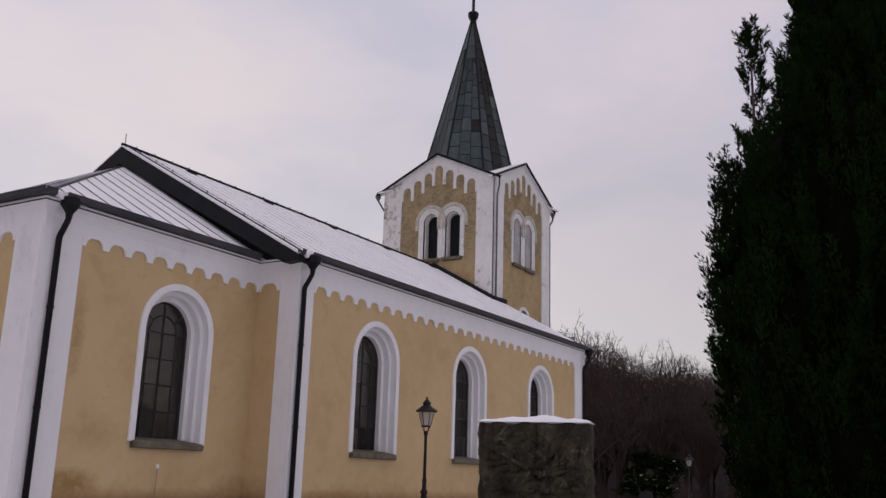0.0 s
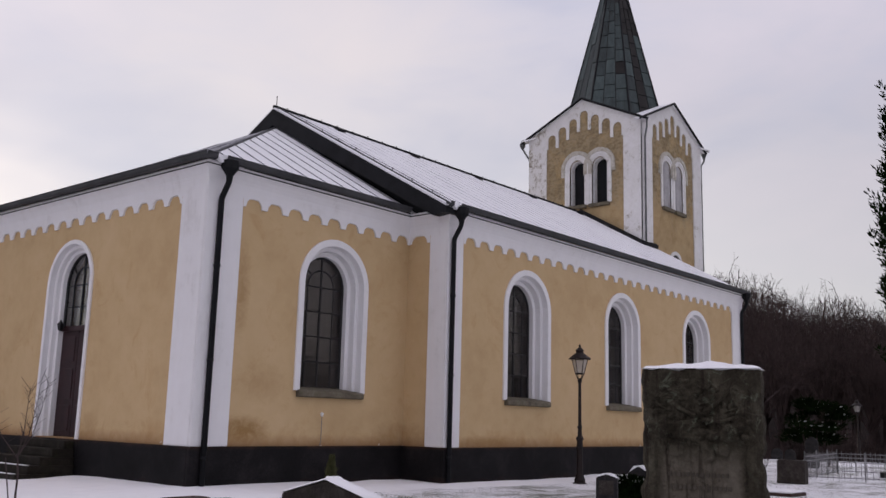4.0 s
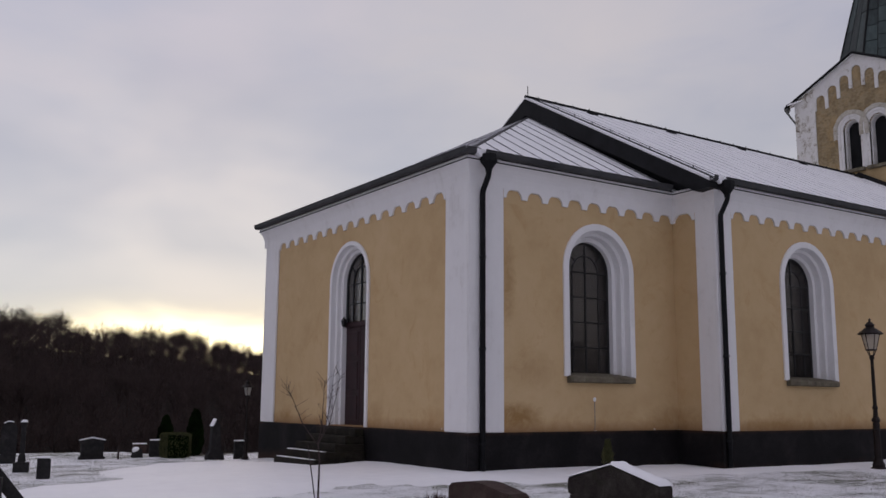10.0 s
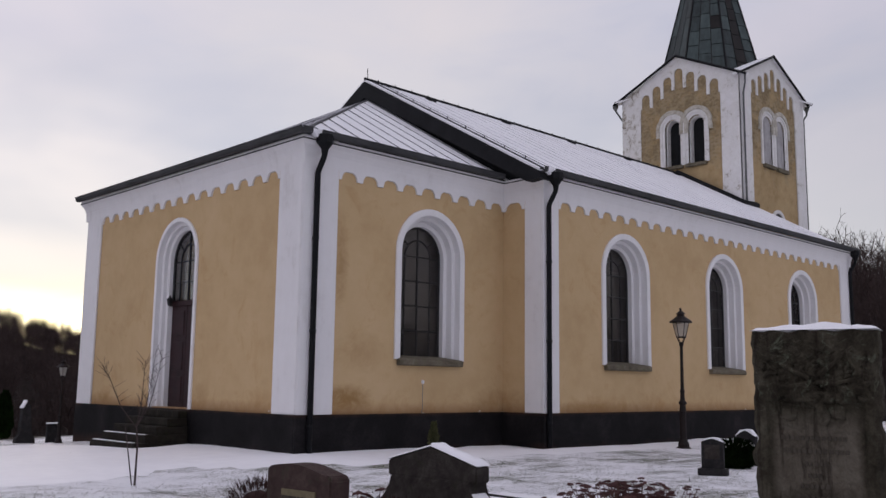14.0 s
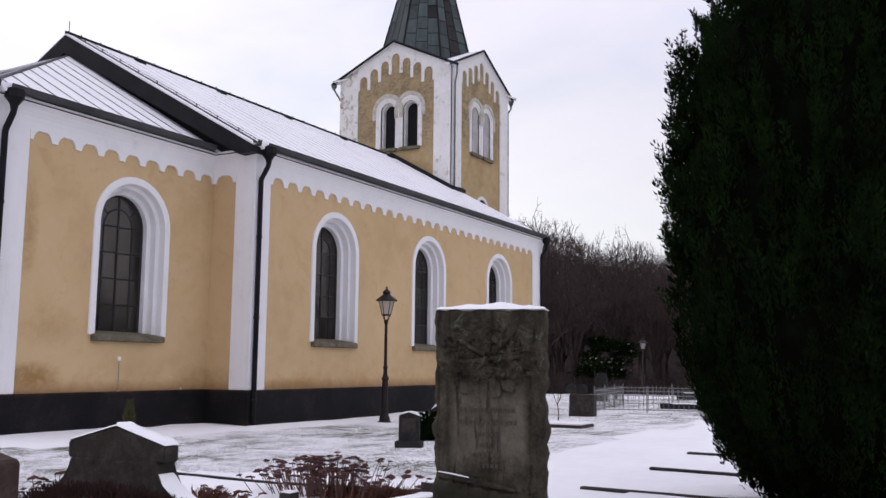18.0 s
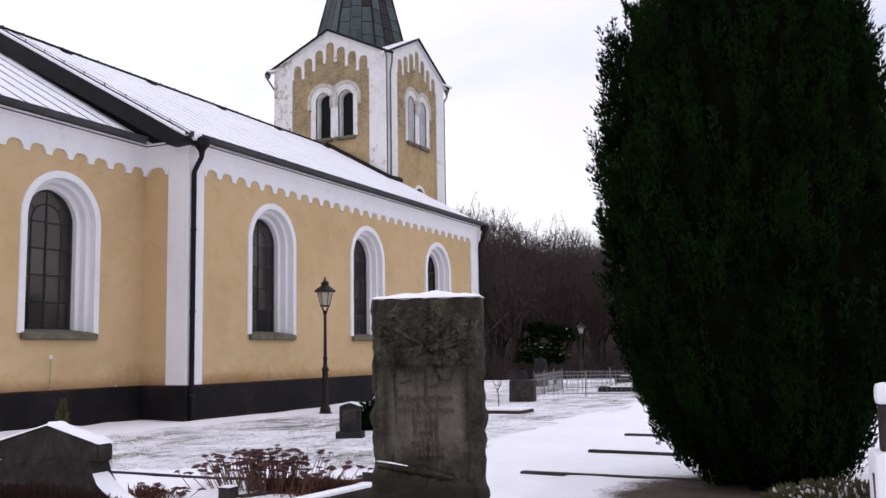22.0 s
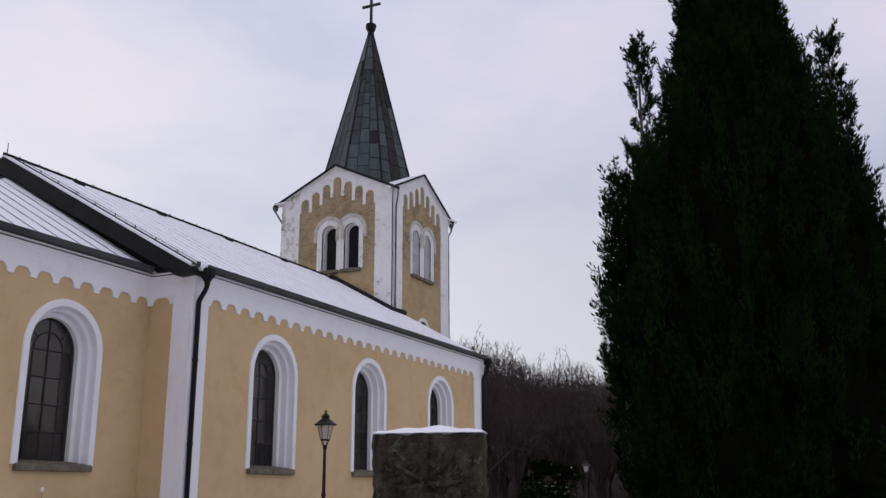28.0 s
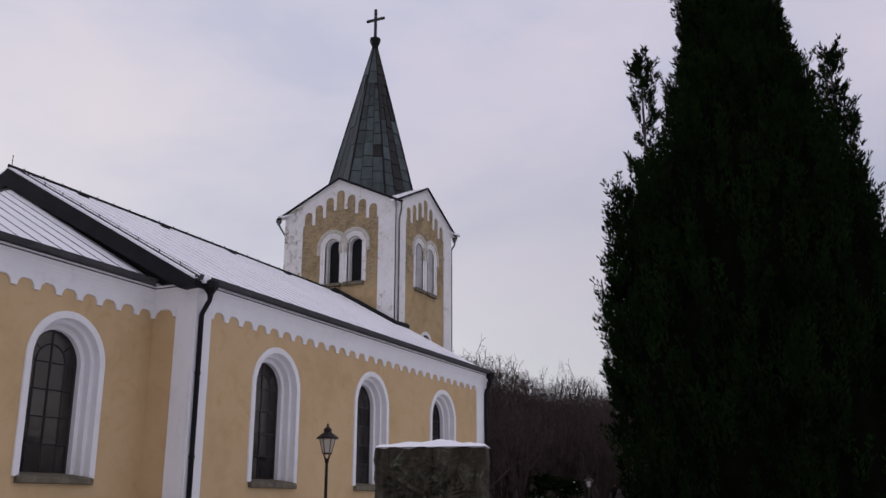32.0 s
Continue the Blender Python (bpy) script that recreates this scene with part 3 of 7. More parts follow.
def ground_height(x, y):
    d = math.hypot(x, y)
    h = 0.05 * noise.noise(Vector((x * 0.13, y * 0.13, 0.3))) + 0.012 * noise.noise(Vector((x * 0.7, y * 0.7, 1.3)))
    # the yard falls off behind the chancel, and the ground drops to the wood
    az = math.degrees(math.atan2(y, x))
    back = max(0.0, min(1.0, (y - 19.0) / 9.0)) * max(0.0, min(1.0, (16.0 - x) / 6.0))
    h -= (0.08 + 0.30 * max(0.0, min(1.0, (x - 8.6) / 2.0))) * back
    # snow banked against the church
    gap = min(math.hypot(max(17.0 - x, 0.0, x - 34.6), max(14.3 - y, 0.0, y - 27.4)), math.hypot(max(10.9 - x, 0.0, x - 17.0), max(15.6 - y, 0.0, y - 26.1)))
    h += 0.13 * max(0.0, 1.0 - gap / 3.5) ** 1.5
    edge = 31.0 if az > 40 else 55.0
    if d > edge:
        h -= 0.062 * min(d - edge, 45.0)
    # the wooded slope: near on the side of the sunset, farther off beyond the tower
    foot = 105.0 - 37.0 * max(0.0, min(1.0, (az - 35.0) / 15.0))
    if d > foot:
        h += (1.55 + 158.0 * math.tan(radians(crown_angle(az))) - 4.4 + 1.6 * noise.noise(Vector((x * 0.06, y * 0.06, 2.0))) - h) * min((d - foot) / 90.0, 1.0)
    return h


class Face:
    """A wall plane: u along the wall, v up, n out of it."""

    def __init__(self, axis, at, out):
        self.axis, self.at, self.out = axis, at, out

    def __call__(self, u, v, n=0.0):
        k = self.at + self.out * n
        return Vector((u, k, v)) if self.axis == "y" else Vector((k, u, v))


def arch(c, half, base, spring, steps=14):
    """An arch outline from the foot of one jamb over the top to the other."""
    return [(c - half, base)] + [(c - half * math.cos(math.pi * k / steps), spring + half * math.sin(math.pi * k / steps)) for k in range(steps + 1)] + [(c + half, base)]


def wall_sheet(face, u0, u1, v0, v1, holes, thick, crown=()):
    """A wall of that thickness with arched openings through it. crown: points over the top, from u1 to u0."""
    bm = bmesh.new()
    sheets = []
    for n in (0.0, -thick):
        loops = [[(u0, v0), (u1, v0), (u1, v1), *crown, (u0, v1)]] + holes
        edges, rings = [], []
        for loop in loops:
            vs = [bm.verts.new(face(u, v, n)) for u, v in loop]
            edges += [bm.edges.new((vs[i], vs[(i + 1) % len(vs)])) for i in range(len(vs))]
            rings.append(vs)
        bmesh.ops.triangle_fill(bm, use_beauty=True, edges=edges)
        sheets.append(rings)
    for r, s in zip(*sheets):
        for i in range(len(r)):
            j = (i + 1) % len(r)
            bm.faces.new((r[i], r[j], s[j], s[i]))
    return bm


def loft_arch(face, c, half, base, spring, profile, steps=14):
    """Stepped surround of an arched opening from (inset, n) pairs."""
    bm = bmesh.new()
    rings = [[bm.verts.new(face(u, v, n)) for u, v in arch(c, half - o, base, spring, steps)] for o, n in profile]
    for r, s in zip(rings, rings[1:]):
        for i in range(len(r) - 1):
            bm.faces.new((r[i], r[i + 1], s[i + 1], s[i]))
    return bm


# ---- ground and paths ----
def ground_sheet():
    radii = [0.0] + [1.2 * k for k in range(1, 34)] + [42, 46, 51, 57, 64, 72, 82, 95, 110, 130, 155, 185, 240, 340, 520, 900, 1700, 3200]
    spokes = 120
    verts = [(0, 0, ground_height(0, 0))]
    faces = []
    for r in radii[1:]:
        for k in range(spokes):
            a = math.tau * k / spokes
            x, y = r * math.cos(a), r * math.sin(a)
            verts.append((x, y, ground_height(x, y)))
    for k in range(spokes):
        faces.append((0, 1 + k, 1 + (k + 1) % spokes))
    for i in range(len(radii) - 2):
        for k in range(spokes):
            p, q = 1 + i * spokes, 1 + (i + 1) * spokes
            j = (k + 1) % spokes
            faces.append((p + k, q + k, q + j, p + j))
    me = bpy.data.meshes.new("ground")
    me.from_pydata(verts, [], faces)
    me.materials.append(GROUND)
    me.shade_smooth()
    return tagged(new("ground", me), "grass of the churchyard under thin patchy snow", "ground", kind="structure")


ground_sheet()


def path_sheet(outline, label, lift=0.03, mat=None, step=0.45, wobble=0.25, name="path"):
    """A snowy way draped on the ground, with an uneven edge."""
    pts = [Vector((x, y)) for x, y in outline]
    xs, ys = [p.x for p in pts], [p.y for p in pts]

    def inside(x, y):
        hit = False
        for a, b in zip(pts, pts[1:] + pts[:1]):
            if (a.y > y) != (b.y > y) and x < (b.x - a.x) * (y - a.y) / (b.y - a.y) + a.x:
                hit = not hit
        return hit

    nx, ny = int((max(xs) - min(xs)) / step) + 3, int((max(ys) - min(ys)) / step) + 3
    grid, verts, faces = {}, [], []

    def corner(i, j):
        if (i, j) not in grid:
            x, y = min(xs) + (i - 1) * step, min(ys) + (j - 1) * step
            w = noise.noise_vector(Vector((x * 0.8, y * 0.8, 5)))
            x, y = x + w.x * step * 0.5, y + w.y * step * 0.5
            grid[i, j] = len(verts)
            verts.append([x, y, 0.0])
        return grid[i, j]

    for i in range(nx):
        for j in range(ny):
            x, y = min(xs) + (i - 0.5) * step, min(ys) + (j - 0.5) * step
            w = noise.noise_vector(Vector((x * 0.35, y * 0.35, 2))) * wobble + noise.noise_vector(Vector((x * 1.3, y * 1.3, 7))) * wobble * 0.6
            if inside(x + w.x, y + w.y):
                faces.append((corner(i, j), corner(i + 1, j), corner(i + 1, j + 1), corner(i, j + 1)))
    count = {}
    for f in faces:
        for v in f:
            count[v] = count.get(v, 0) + 1
    for k, v in enumerate(verts):
        v[2] = ground_height(v[0], v[1]) + (lift + 0.012 * noise.noise(Vector((v[0] * 2, v[1] * 2, 0))) if count[k] == 4 else -0.03)
    me = bpy.data.meshes.new(name)
    me.from_pydata(verts, [], faces)
    me.materials.append(mat or PATH_SNOW)
    me.shade_smooth()
    return tagged(new(name, me), label, name, kind="structure")


# along the church, round the chancel to the door, and away over the yard
path_sheet([(34.5, 13.1), (30.0, 13.2), (21.0, 13.0), (18.0, 13.15), (13.7, 13.35), (11.3, 13.6), (9.6, 14.2), (8.4, 15.2), (6.6, 14.5), (4.2, 14.2), (2.6, 13.4), (-1.0, 12.2),
            (-1.0, 17.3), (1.9, 18.1), (3.3, 18.3), (5.0, 19.1), (4.7, 20.9), (6.1, 22.8), (7.7, 23.7), (9.4, 23.2), (11.5, 24.0), (11.6, 16.2), (17.3, 16.0), (17.3, 14.6), (34.5, 14.6)],
           "smooth untrodden snow on the way round the church", 0.03)
path_sheet([(6.0, 3.2), (9.0, 5.0), (12.5, 6.0), (16.2, 6.5), (21.4, 6.75), (26.0, 6.7), (29.8, 7.1), (33.0, 7.2), (33.0, 1.5), (24.0, -1.0), (14.0, -3.0), (7.0, -2.0)],
           "smooth snow on the wide way between the graves", 0.035)

# ---- church ----
X0, XN, XW = 10.95, 17.04, 34.54          # chancel end, nave east end, nave west end
YC, YN, YM = 15.69, 14.40, 20.89          # chancel side, nave side, middle line
YCN, YNN = 2 * YM - YC, 2 * YM - YN       # north walls
PLINTH, EAVE = 0.916, 6.61
RIDGE, APEX = 10.39, 9.81
SOUTH_C, SOUTH_N, END = Face("y", YC, -1), Face("y", YN, -1), Face("x", X0, -1)
NORTH_C, RETURN = Face("y", YCN, 1), Face("x", XN, -1)
church = thing("church", "yellow plastered village church with white trim and snowy roofs", "church", at=(22, YM, 0))
SHIFT = Matrix.Translation((-22, -YM, 0))


def cpart(name, bm, mat, label="", parent=None, smooth=False):
    """A part of the church, given in world places."""
    bm.transform(SHIFT)
    return part(name, bm, mat, parent or church, label, smooth)


W_BASE, W_HALF, W_SPRING = 2.10, 1.08, 4.50
WINDOWS_N = (20.42, 25.52, 30.72)
NORTH_X = 14.95
hole = lambda c: arch(c, W_HALF - 0.05, W_BASE, W_SPRING)
D_C, D_HALF, D_SPRING = 20.89, 1.03, 4.50
TOP = EAVE - 0.12
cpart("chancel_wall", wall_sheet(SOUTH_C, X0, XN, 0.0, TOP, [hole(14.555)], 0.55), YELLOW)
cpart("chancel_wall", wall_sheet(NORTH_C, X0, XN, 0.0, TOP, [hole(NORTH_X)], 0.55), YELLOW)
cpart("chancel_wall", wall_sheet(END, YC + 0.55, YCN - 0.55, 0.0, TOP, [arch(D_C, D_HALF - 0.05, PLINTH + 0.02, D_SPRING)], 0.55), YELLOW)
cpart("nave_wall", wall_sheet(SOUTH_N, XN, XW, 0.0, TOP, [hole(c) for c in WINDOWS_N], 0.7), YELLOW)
cpart("nave_wall", boxed(((XN, YNN - 0.7, 0), (XW, YNN, TOP))), YELLOW)
for y0, y1 in ((YN + 0.7, YC + 0.002), (YCN - 0.002, YNN - 0.7)):
    cpart("return_wall", boxed(((XN, y0, 0), (XN + 0.7, y1, TOP))), YELLOW)
gable = [(XN + 0.02, YN + 0.3, TOP), (XN + 0.02, YNN - 0.3, TOP), (XN + 0.02, YM, RIDGE - 0.25)]
cpart("gable_wall", prism(bmesh.new(), gable, (0.5, 0, 0)), BLACK, "black sheet flashing over the gable")
cpart("gable_wall", prism(bmesh.new(), [(XW - 0.6, y, z) for _, y, z in gable], (0.58, 0, 0)), YELLOW)
cpart("nave_wall", boxed(((XW - 0.6, YN + 0.7, 0), (XW, YNN - 0.7, TOP))), YELLOW)
cpart("church_floor", boxed(((X0 + 0.3, YC + 0.3, 0.75), (XW - 0.3, YCN - 0.3, 0.9))), STEP)
cpart("inner_ceiling", boxed(((X0 + 0.3, YC + 0.3, 6.2), (XW - 0.3, YCN - 0.3, 6.3))), INSIDE)
# unseen inner walls, added to keep the nave dark behind its windows
cpart("chancel_screen", boxed(((17.6, YC + 0.3, 0.9), (17.8, YCN - 0.3, 6.2))), INSIDE)
cpart("nave_screen", boxed(((17.8, YM - 2.0, 0.9), (XW - 0.6, YM - 1.8, 6.2))), INSIDE)

# black plinth, slightly proud of the plaster
P = 0.07
for a, b in (((X0 - P, YC - P, -0.6), (XN - P, YC, PLINTH)), ((XN - P, YN - P, -0.6), (XW + P, YN, PLINTH)), ((XN - P, YN, -0.6), (XN, YC, PLINTH)),
             ((X0 - P, YC, -0.8), (X0, 19.75, PLINTH)), ((X0 - P, 22.05, -0.8), (X0, YCN + P, PLINTH)), ((X0 - P, 19.75, -0.8), (X0, 22.05, PLINTH - 0.004)),
             ((X0, YCN, -0.8), (XN, YCN + P, PLINTH)), ((XW, YN, -0.6), (XW + P, YNN, PLINTH))):
    cpart("plinth", roughen(boxed((a, b), bevel=0.02), 0.004, 3.0), TAR, "black tarred plinth")


# white trim: corner strips and the arched frieze
def frieze(face, u0, u1, bays, z_top, z_tongue=5.86, rise=0.21, n=0.045, mat=None, name="frieze"):
    """A white band whose lower edge is a row of small round arches, bays wide from u0 to u1."""
    bm = bmesh.new()
    pitch = (u1 - u0) / bays
    r = pitch * 0.37
    us = []
    for k in range(bays):
        c = u0 + (k + 0.5) * pitch
        us += [(c - pitch / 2, z_tongue), (c - r, z_tongue)]
        us += [(c - r * math.cos(math.pi * s / 10), z_tongue + rise * math.sin(math.pi * s / 10)) for s in range(1, 10)]
        us += [(c + r, z_tongue)]
    us.append((u1, z_tongue))
    last = None
    for u, z in us:
        col = [bm.verts.new(face(u, z, 0.0)), bm.verts.new(face(u, z, n)), bm.verts.new(face(u, z_top, n)), bm.verts.new(face(u, z_top, 0.0))]
        if last:
            for i in range(3):
                bm.faces.new((last[i], last[i + 1], col[i + 1], col[i]))
        last = col
    return cpart(name, bm, mat or WHITE, "white frieze of small round arches")


def strip(face, u0, u1, v0, v1, n=0.05, mat=None):
    bm = bmesh.new()
    prism(bm, [face(u0, v0, -0.001), face(u1, v0, -0.001), face(u1, v1, -0.001), face(u0, v1, -0.001)], face(0, 0, n) - face(0, 0, -0.001))
    bmesh.ops.bevel(bm, geom=bm.edges[:], offset=0.012, segments=2, affect="EDGES")
    return cpart("pilaster", bm, mat or WHITE)


frieze(SOUTH_C, 11.80, XN, 9, TOP)
frieze(END, YC + 0.845, 25.25, 15, TOP)
frieze(RETURN, 14.95, YC, 1, TOP)
frieze(SOUTH_N, 17.58, 33.75, 28, TOP)
strip(SOUTH_C, X0 - 0.05, 11.80, PLINTH, TOP)
strip(END, YC, YC + 0.845, PLINTH, TOP)
strip(END, 25.25, YCN + 0.05, PLINTH, TOP)
strip(RETURN, YN, 14.95, PLINTH, TOP)
strip(SOUTH_N, XN - 0.05, 17.58, PLINTH, TOP)
strip(SOUTH_N, 33.75, XW + 0.05, PLINTH, TOP)
strip(Face("x", XW, 1), YN - 0.05, YN + 0.8, PLINTH, TOP)


def swept(corners, outs, prof):
    """A moulding run along the wall heads, mitred at the corners."""
    bm = bmesh.new()
    rings = []
    for k, p in enumerate(corners):
        o = Vector(outs[min(k, len(outs) - 1)])
        if 0 < k < len(corners) - 1:
            o = o + Vector(outs[k - 1])
        rings.append([bm.verts.new(Vector(p) + o * a + Vector((0, 0, b))) for a, b in prof])
    for r, t in zip(rings, rings[1:]):
        for k in range(len(prof)):
            m = (k + 1) % len(prof)
            bm.faces.new((r[k], r[m], t[m], t[k]))
    bm.faces.new(rings[0][::-1])
    bm.faces.new(rings[-1])
    return bm


HEADS = [(XW + 0.2, YN, EAVE), (XN, YN, EAVE), (XN, YC, EAVE), (X0, YC, EAVE), (X0, YCN + 0.2, EAVE)]
OUTS = [(0, -1, 0), (-1, 0, 0), (0, -1, 0), (-1, 0, 0)]
COVE = [(-0.04, -0.58), (0.046, -0.56), (0.052, -0.42), (0.065, -0.32), (0.095, -0.25), (0.145, -0.17), (0.205, -0.115), (0.23, -0.10), (0.23, -0.02), (-0.04, -0.02)]
cpart("cornice", swept(HEADS, OUTS, COVE), WHITE)
cpart("drip_strip", swept(HEADS, OUTS, [(0.20, -0.075), (0.246, -0.075), (0.246, -0.095), (0.20, -0.095)]), BLACK, "thin dark metal edge under the gutter")

# roofs: thin slabs with a snow cover and standing seams
NO, CO = 0.25, 0.25
VE, VW = 16.66, XW + 0.22


def slab(pts, thick, mat, name, label="", parent=None):
    bm = bmesh.new()
    a, b, c = (Vector(p) for p in pts[:3])
    up = (b - a).cross(c - a).normalized()
    up = up if up.z > 0 else -up
    prism(bm, pts, up * thick)
    return cpart(name, bm, mat, label, parent)


nave_s = slab([(VE, YN - NO, EAVE), (VW, YN - NO, EAVE), (VW, YM, RIDGE), (VE, YM, RIDGE)], 0.05, SNOW, "nave_roof", "seamed metal roof under thin snow")
slab([(VE, YNN + NO, EAVE), (VW, YNN + NO, EAVE), (VW, YM, RIDGE), (VE, YM, RIDGE)], 0.05, SNOW, "nave_roof", "seamed metal roof under thin snow")
AX = XN - 0.1
corner = {"sw": (X0 - CO, YC - CO, EAVE), "nw": (X0 - CO, YCN + CO, EAVE), "se": (AX, YC - CO, EAVE), "ne": (AX, YCN + CO, EAVE), "top": (AX - 0.15, YM, APEX)}
ch_s = slab([corner["sw"], corner["se"], (AX, YM, APEX), corner["top"]], 0.04, SNOW, "chancel_roof", "hipped metal roof under thin snow")
slab([corner["nw"], corner["ne"], (AX, YM, APEX), corner["top"]], 0.04, SNOW, "chancel_roof", "hipped metal roof under thin snow")
ch_e = slab([corner["sw"], corner["nw"], corner["top"]], 0.04, SNOW, "chancel_roof", "hipped metal roof under thin snow")
bm = bmesh.new()
tube(bm, [Vector(corner["sw"]) + Vector((0, 0, 0.05)), Vector(corner["top"]) + Vector((0, 0, 0.05))], 0.035, 6)
cpart("hip_cap", bm, GUTTER, "dark hip roll", ch_s)
bm = bmesh.new()
tube(bm, [(VE, YM, RIDGE + 0.08), (VW, YM, RIDGE + 0.08)], 0.05, 8)
ridge_cap = cpart("ridge_cap", bm, BLACK, "", nave_s)
for k in range(24):
    bm = bmesh.new()
    tube(bm, [(VE + 0.5 + k * 0.68, YM - 0.02, RIDGE + 0.10), (VE + 0.5 + k * 0.68, YM - 0.02, RIDGE + 0.155)], [0.022, 0.016], 6)
    bm.transform(SHIFT)
    part("ridge_clip", bm, BLACK, ridge_cap)

seam_mesh = boxed(((0, -0.012, 0), (1, 0.012, 0.016)))
me = bpy.data.meshes.new("roof_seam")
seam_mesh.to_mesh(me)
seam_mesh.free()
me.materials.append(SEAM)
pale_seam = me.copy()
pale_seam.materials[0] = PALE_SEAM


def seam(p, q, parent, mesh):
    """One standing seam from p up to q."""
    p, q = Vector(p), Vector(q)
    d = q - p
    x = d.normalized()
    y = Vector((0, 0, 1)).cross(x).normalized()
    m = Matrix((x * d.length, y, x.cross(y))).transposed().to_4x4()
    m.translation = p
    return share("roof_seam", mesh, parent, SHIFT @ m)


lift = Vector((0, 0, 0.052))
x = VE + 0.55
while x < VW - 0.2:
    seam(Vector((x, YN - NO, EAVE)) + lift, Vector((x, YM - 0.05, RIDGE - 0.03)) + lift, nave_s, pale_seam)
    x += 0.62
x = X0 + 0.35
while x < AX - 0.1:
    k = (x - (X0 - CO)) / (corner["top"][0] - (X0 - CO))
    k = min(k, 0.99)
    seam(Vector((x, YC - CO, EAVE)) + lift, Vector((x, YC - CO + (YM - YC + CO) * k, EAVE + (APEX - EAVE) * k)) + lift, ch_s, me)
    x += 0.60
y = YC + 0.4
while y < YCN - 0.2:
    k = 1 - abs(y - YM) / (YM - YC + CO)
    seam(Vector((X0 - CO, y, EAVE)) + lift, Vector((X0 - CO + (corner["top"][0] - X0 + CO) * k, y, EAVE + (APEX - EAVE) * k)) + lift, ch_e, me)
    y += 0.65


# pegs of the snow guard beside the gable, with their wire
slope_at = lambda y: EAVE + (RIDGE - EAVE) * (y - YN + NO) / (YM - YN + NO)
bm = bmesh.new()
tube(bm, [(VE + 0.42, y, slope_at(y) + 0.12) for y in (YN - NO + 0.1, YN + 1.2, YN + 2.9, YN + 4.6, YM - 0.15)], 0.008, 5)
wire = cpart("guard_wire", bm, BLACK, "thin wire along the roof edge", nave_s)
for k in range(10):
    yy = YN - NO + 0.15 + k * 0.70
    bm = bmesh.new()
    tube(bm, [(VE + 0.42, yy, slope_at(yy)), (VE + 0.42, yy, slope_at(yy) + 0.135)], [0.018, 0.014], 6)
    bm.transform(SHIFT)
    part("guard_peg", bm, BLACK, wire)
for k, xx in enumerate((VE + 0.24, VE + 0.33)):
    bm = bmesh.new()
    tube(bm, [(xx, YN - NO, EAVE + 0.07), (xx, YM, RIDGE + 0.07)], 0.02 if k == 0 else 0.012, 6)
    cpart("verge_roll", bm, GUTTER, "", nave_s)


# dark verge boards and soffit of the nave gable
def verge(x0, x1, y_eave, sign):
    bm = bmesh.new()
    prof = [(x0, y_eave, EAVE - 0.06), (x0, YM, RIDGE - 0.06), (x0, YM, RIDGE - 0.56), (x0, y_eave + sign * 0.45, EAVE - 0.22), (x0, y_eave, EAVE - 0.20)]
    prism(bm, [(a, b, c + 0.05) for a, b, c in prof], (x1 - x0, 0, 0))
    return cpart("verge_board", bm, BLACK, "broad black verge board")


verge(VE - 0.03, XN + 0.05, YN - NO, 1)
verge(VE - 0.03, XN + 0.05, YNN + NO, -1)
verge(XW - 0.02, VW + 0.03, YN - NO, 1)


# gutters and downpipes
def gutter(p, q, out):
    bm = bmesh.new()
    p, q, out = Vector(p), Vector(q), Vector(out)
    prof = [(0.01, 0.06), (0.01, -0.035), (0.04, -0.058), (0.10, -0.064), (0.155, -0.048), (0.175, -0.01), (0.18, 0.045), (0.195, 0.05), (0.195, 0.066), (0.165, 0.066), (0.15, 0.0), (0.10, -0.035), (0.05, -0.03), (0.04, 0.06)]
    prism(bm, [p + out * a + Vector((0, 0, b)) for a, b in prof], q - p)
    return cpart("gutter", bm, GUTTER, "dark slate-coloured gutter with a rolled lip")


PIPE_C, PIPE_N = 11.19, 17.12
gutter((PIPE_C - 0.10, YC - CO + 0.04, EAVE + 0.05), (XN - 0.35, YC - CO + 0.04, EAVE + 0.05), (0, -1, 0))
gutter((X0 - CO + 0.04, YC - CO - 0.13, EAVE + 0.05), (X0 - CO + 0.04, YCN + CO, EAVE + 0.05), (-1, 0, 0))
gutter((PIPE_N - 0.06, YN - NO + 0.04, EAVE + 0.05), (VW, YN - NO + 0.04, EAVE + 0.05), (0, -1, 0))
# short gutter stub and the wedge of snow that slid into each outlet
for x, y, stub in ((PIPE_C, YC - CO, X0 - CO - 0.10), (PIPE_N, YN - NO, VE)):
    gutter((stub, y + 0.04, EAVE + 0.05), (x - 0.34, y + 0.04, EAVE + 0.05), (0, -1, 0))
    bm = bmesh.new()
    prism(bm, [(x - 0.36, y + 0.02, EAVE + 0.10), (x - 0.05, y + 0.02, EAVE + 0.13), (x - 0.12, y + 0.02, EAVE - 0.03), (x - 0.20, y + 0.02, EAVE - 0.05)], (0, -0.11, 0.0))
    bmesh.ops.bevel(bm, geom=bm.edges[:], offset=0.012, segments=2, affect="EDGES")
    cpart("snow_wedge", bm, PATH_SNOW, "wedge of snow slid into the gutter's outlet")


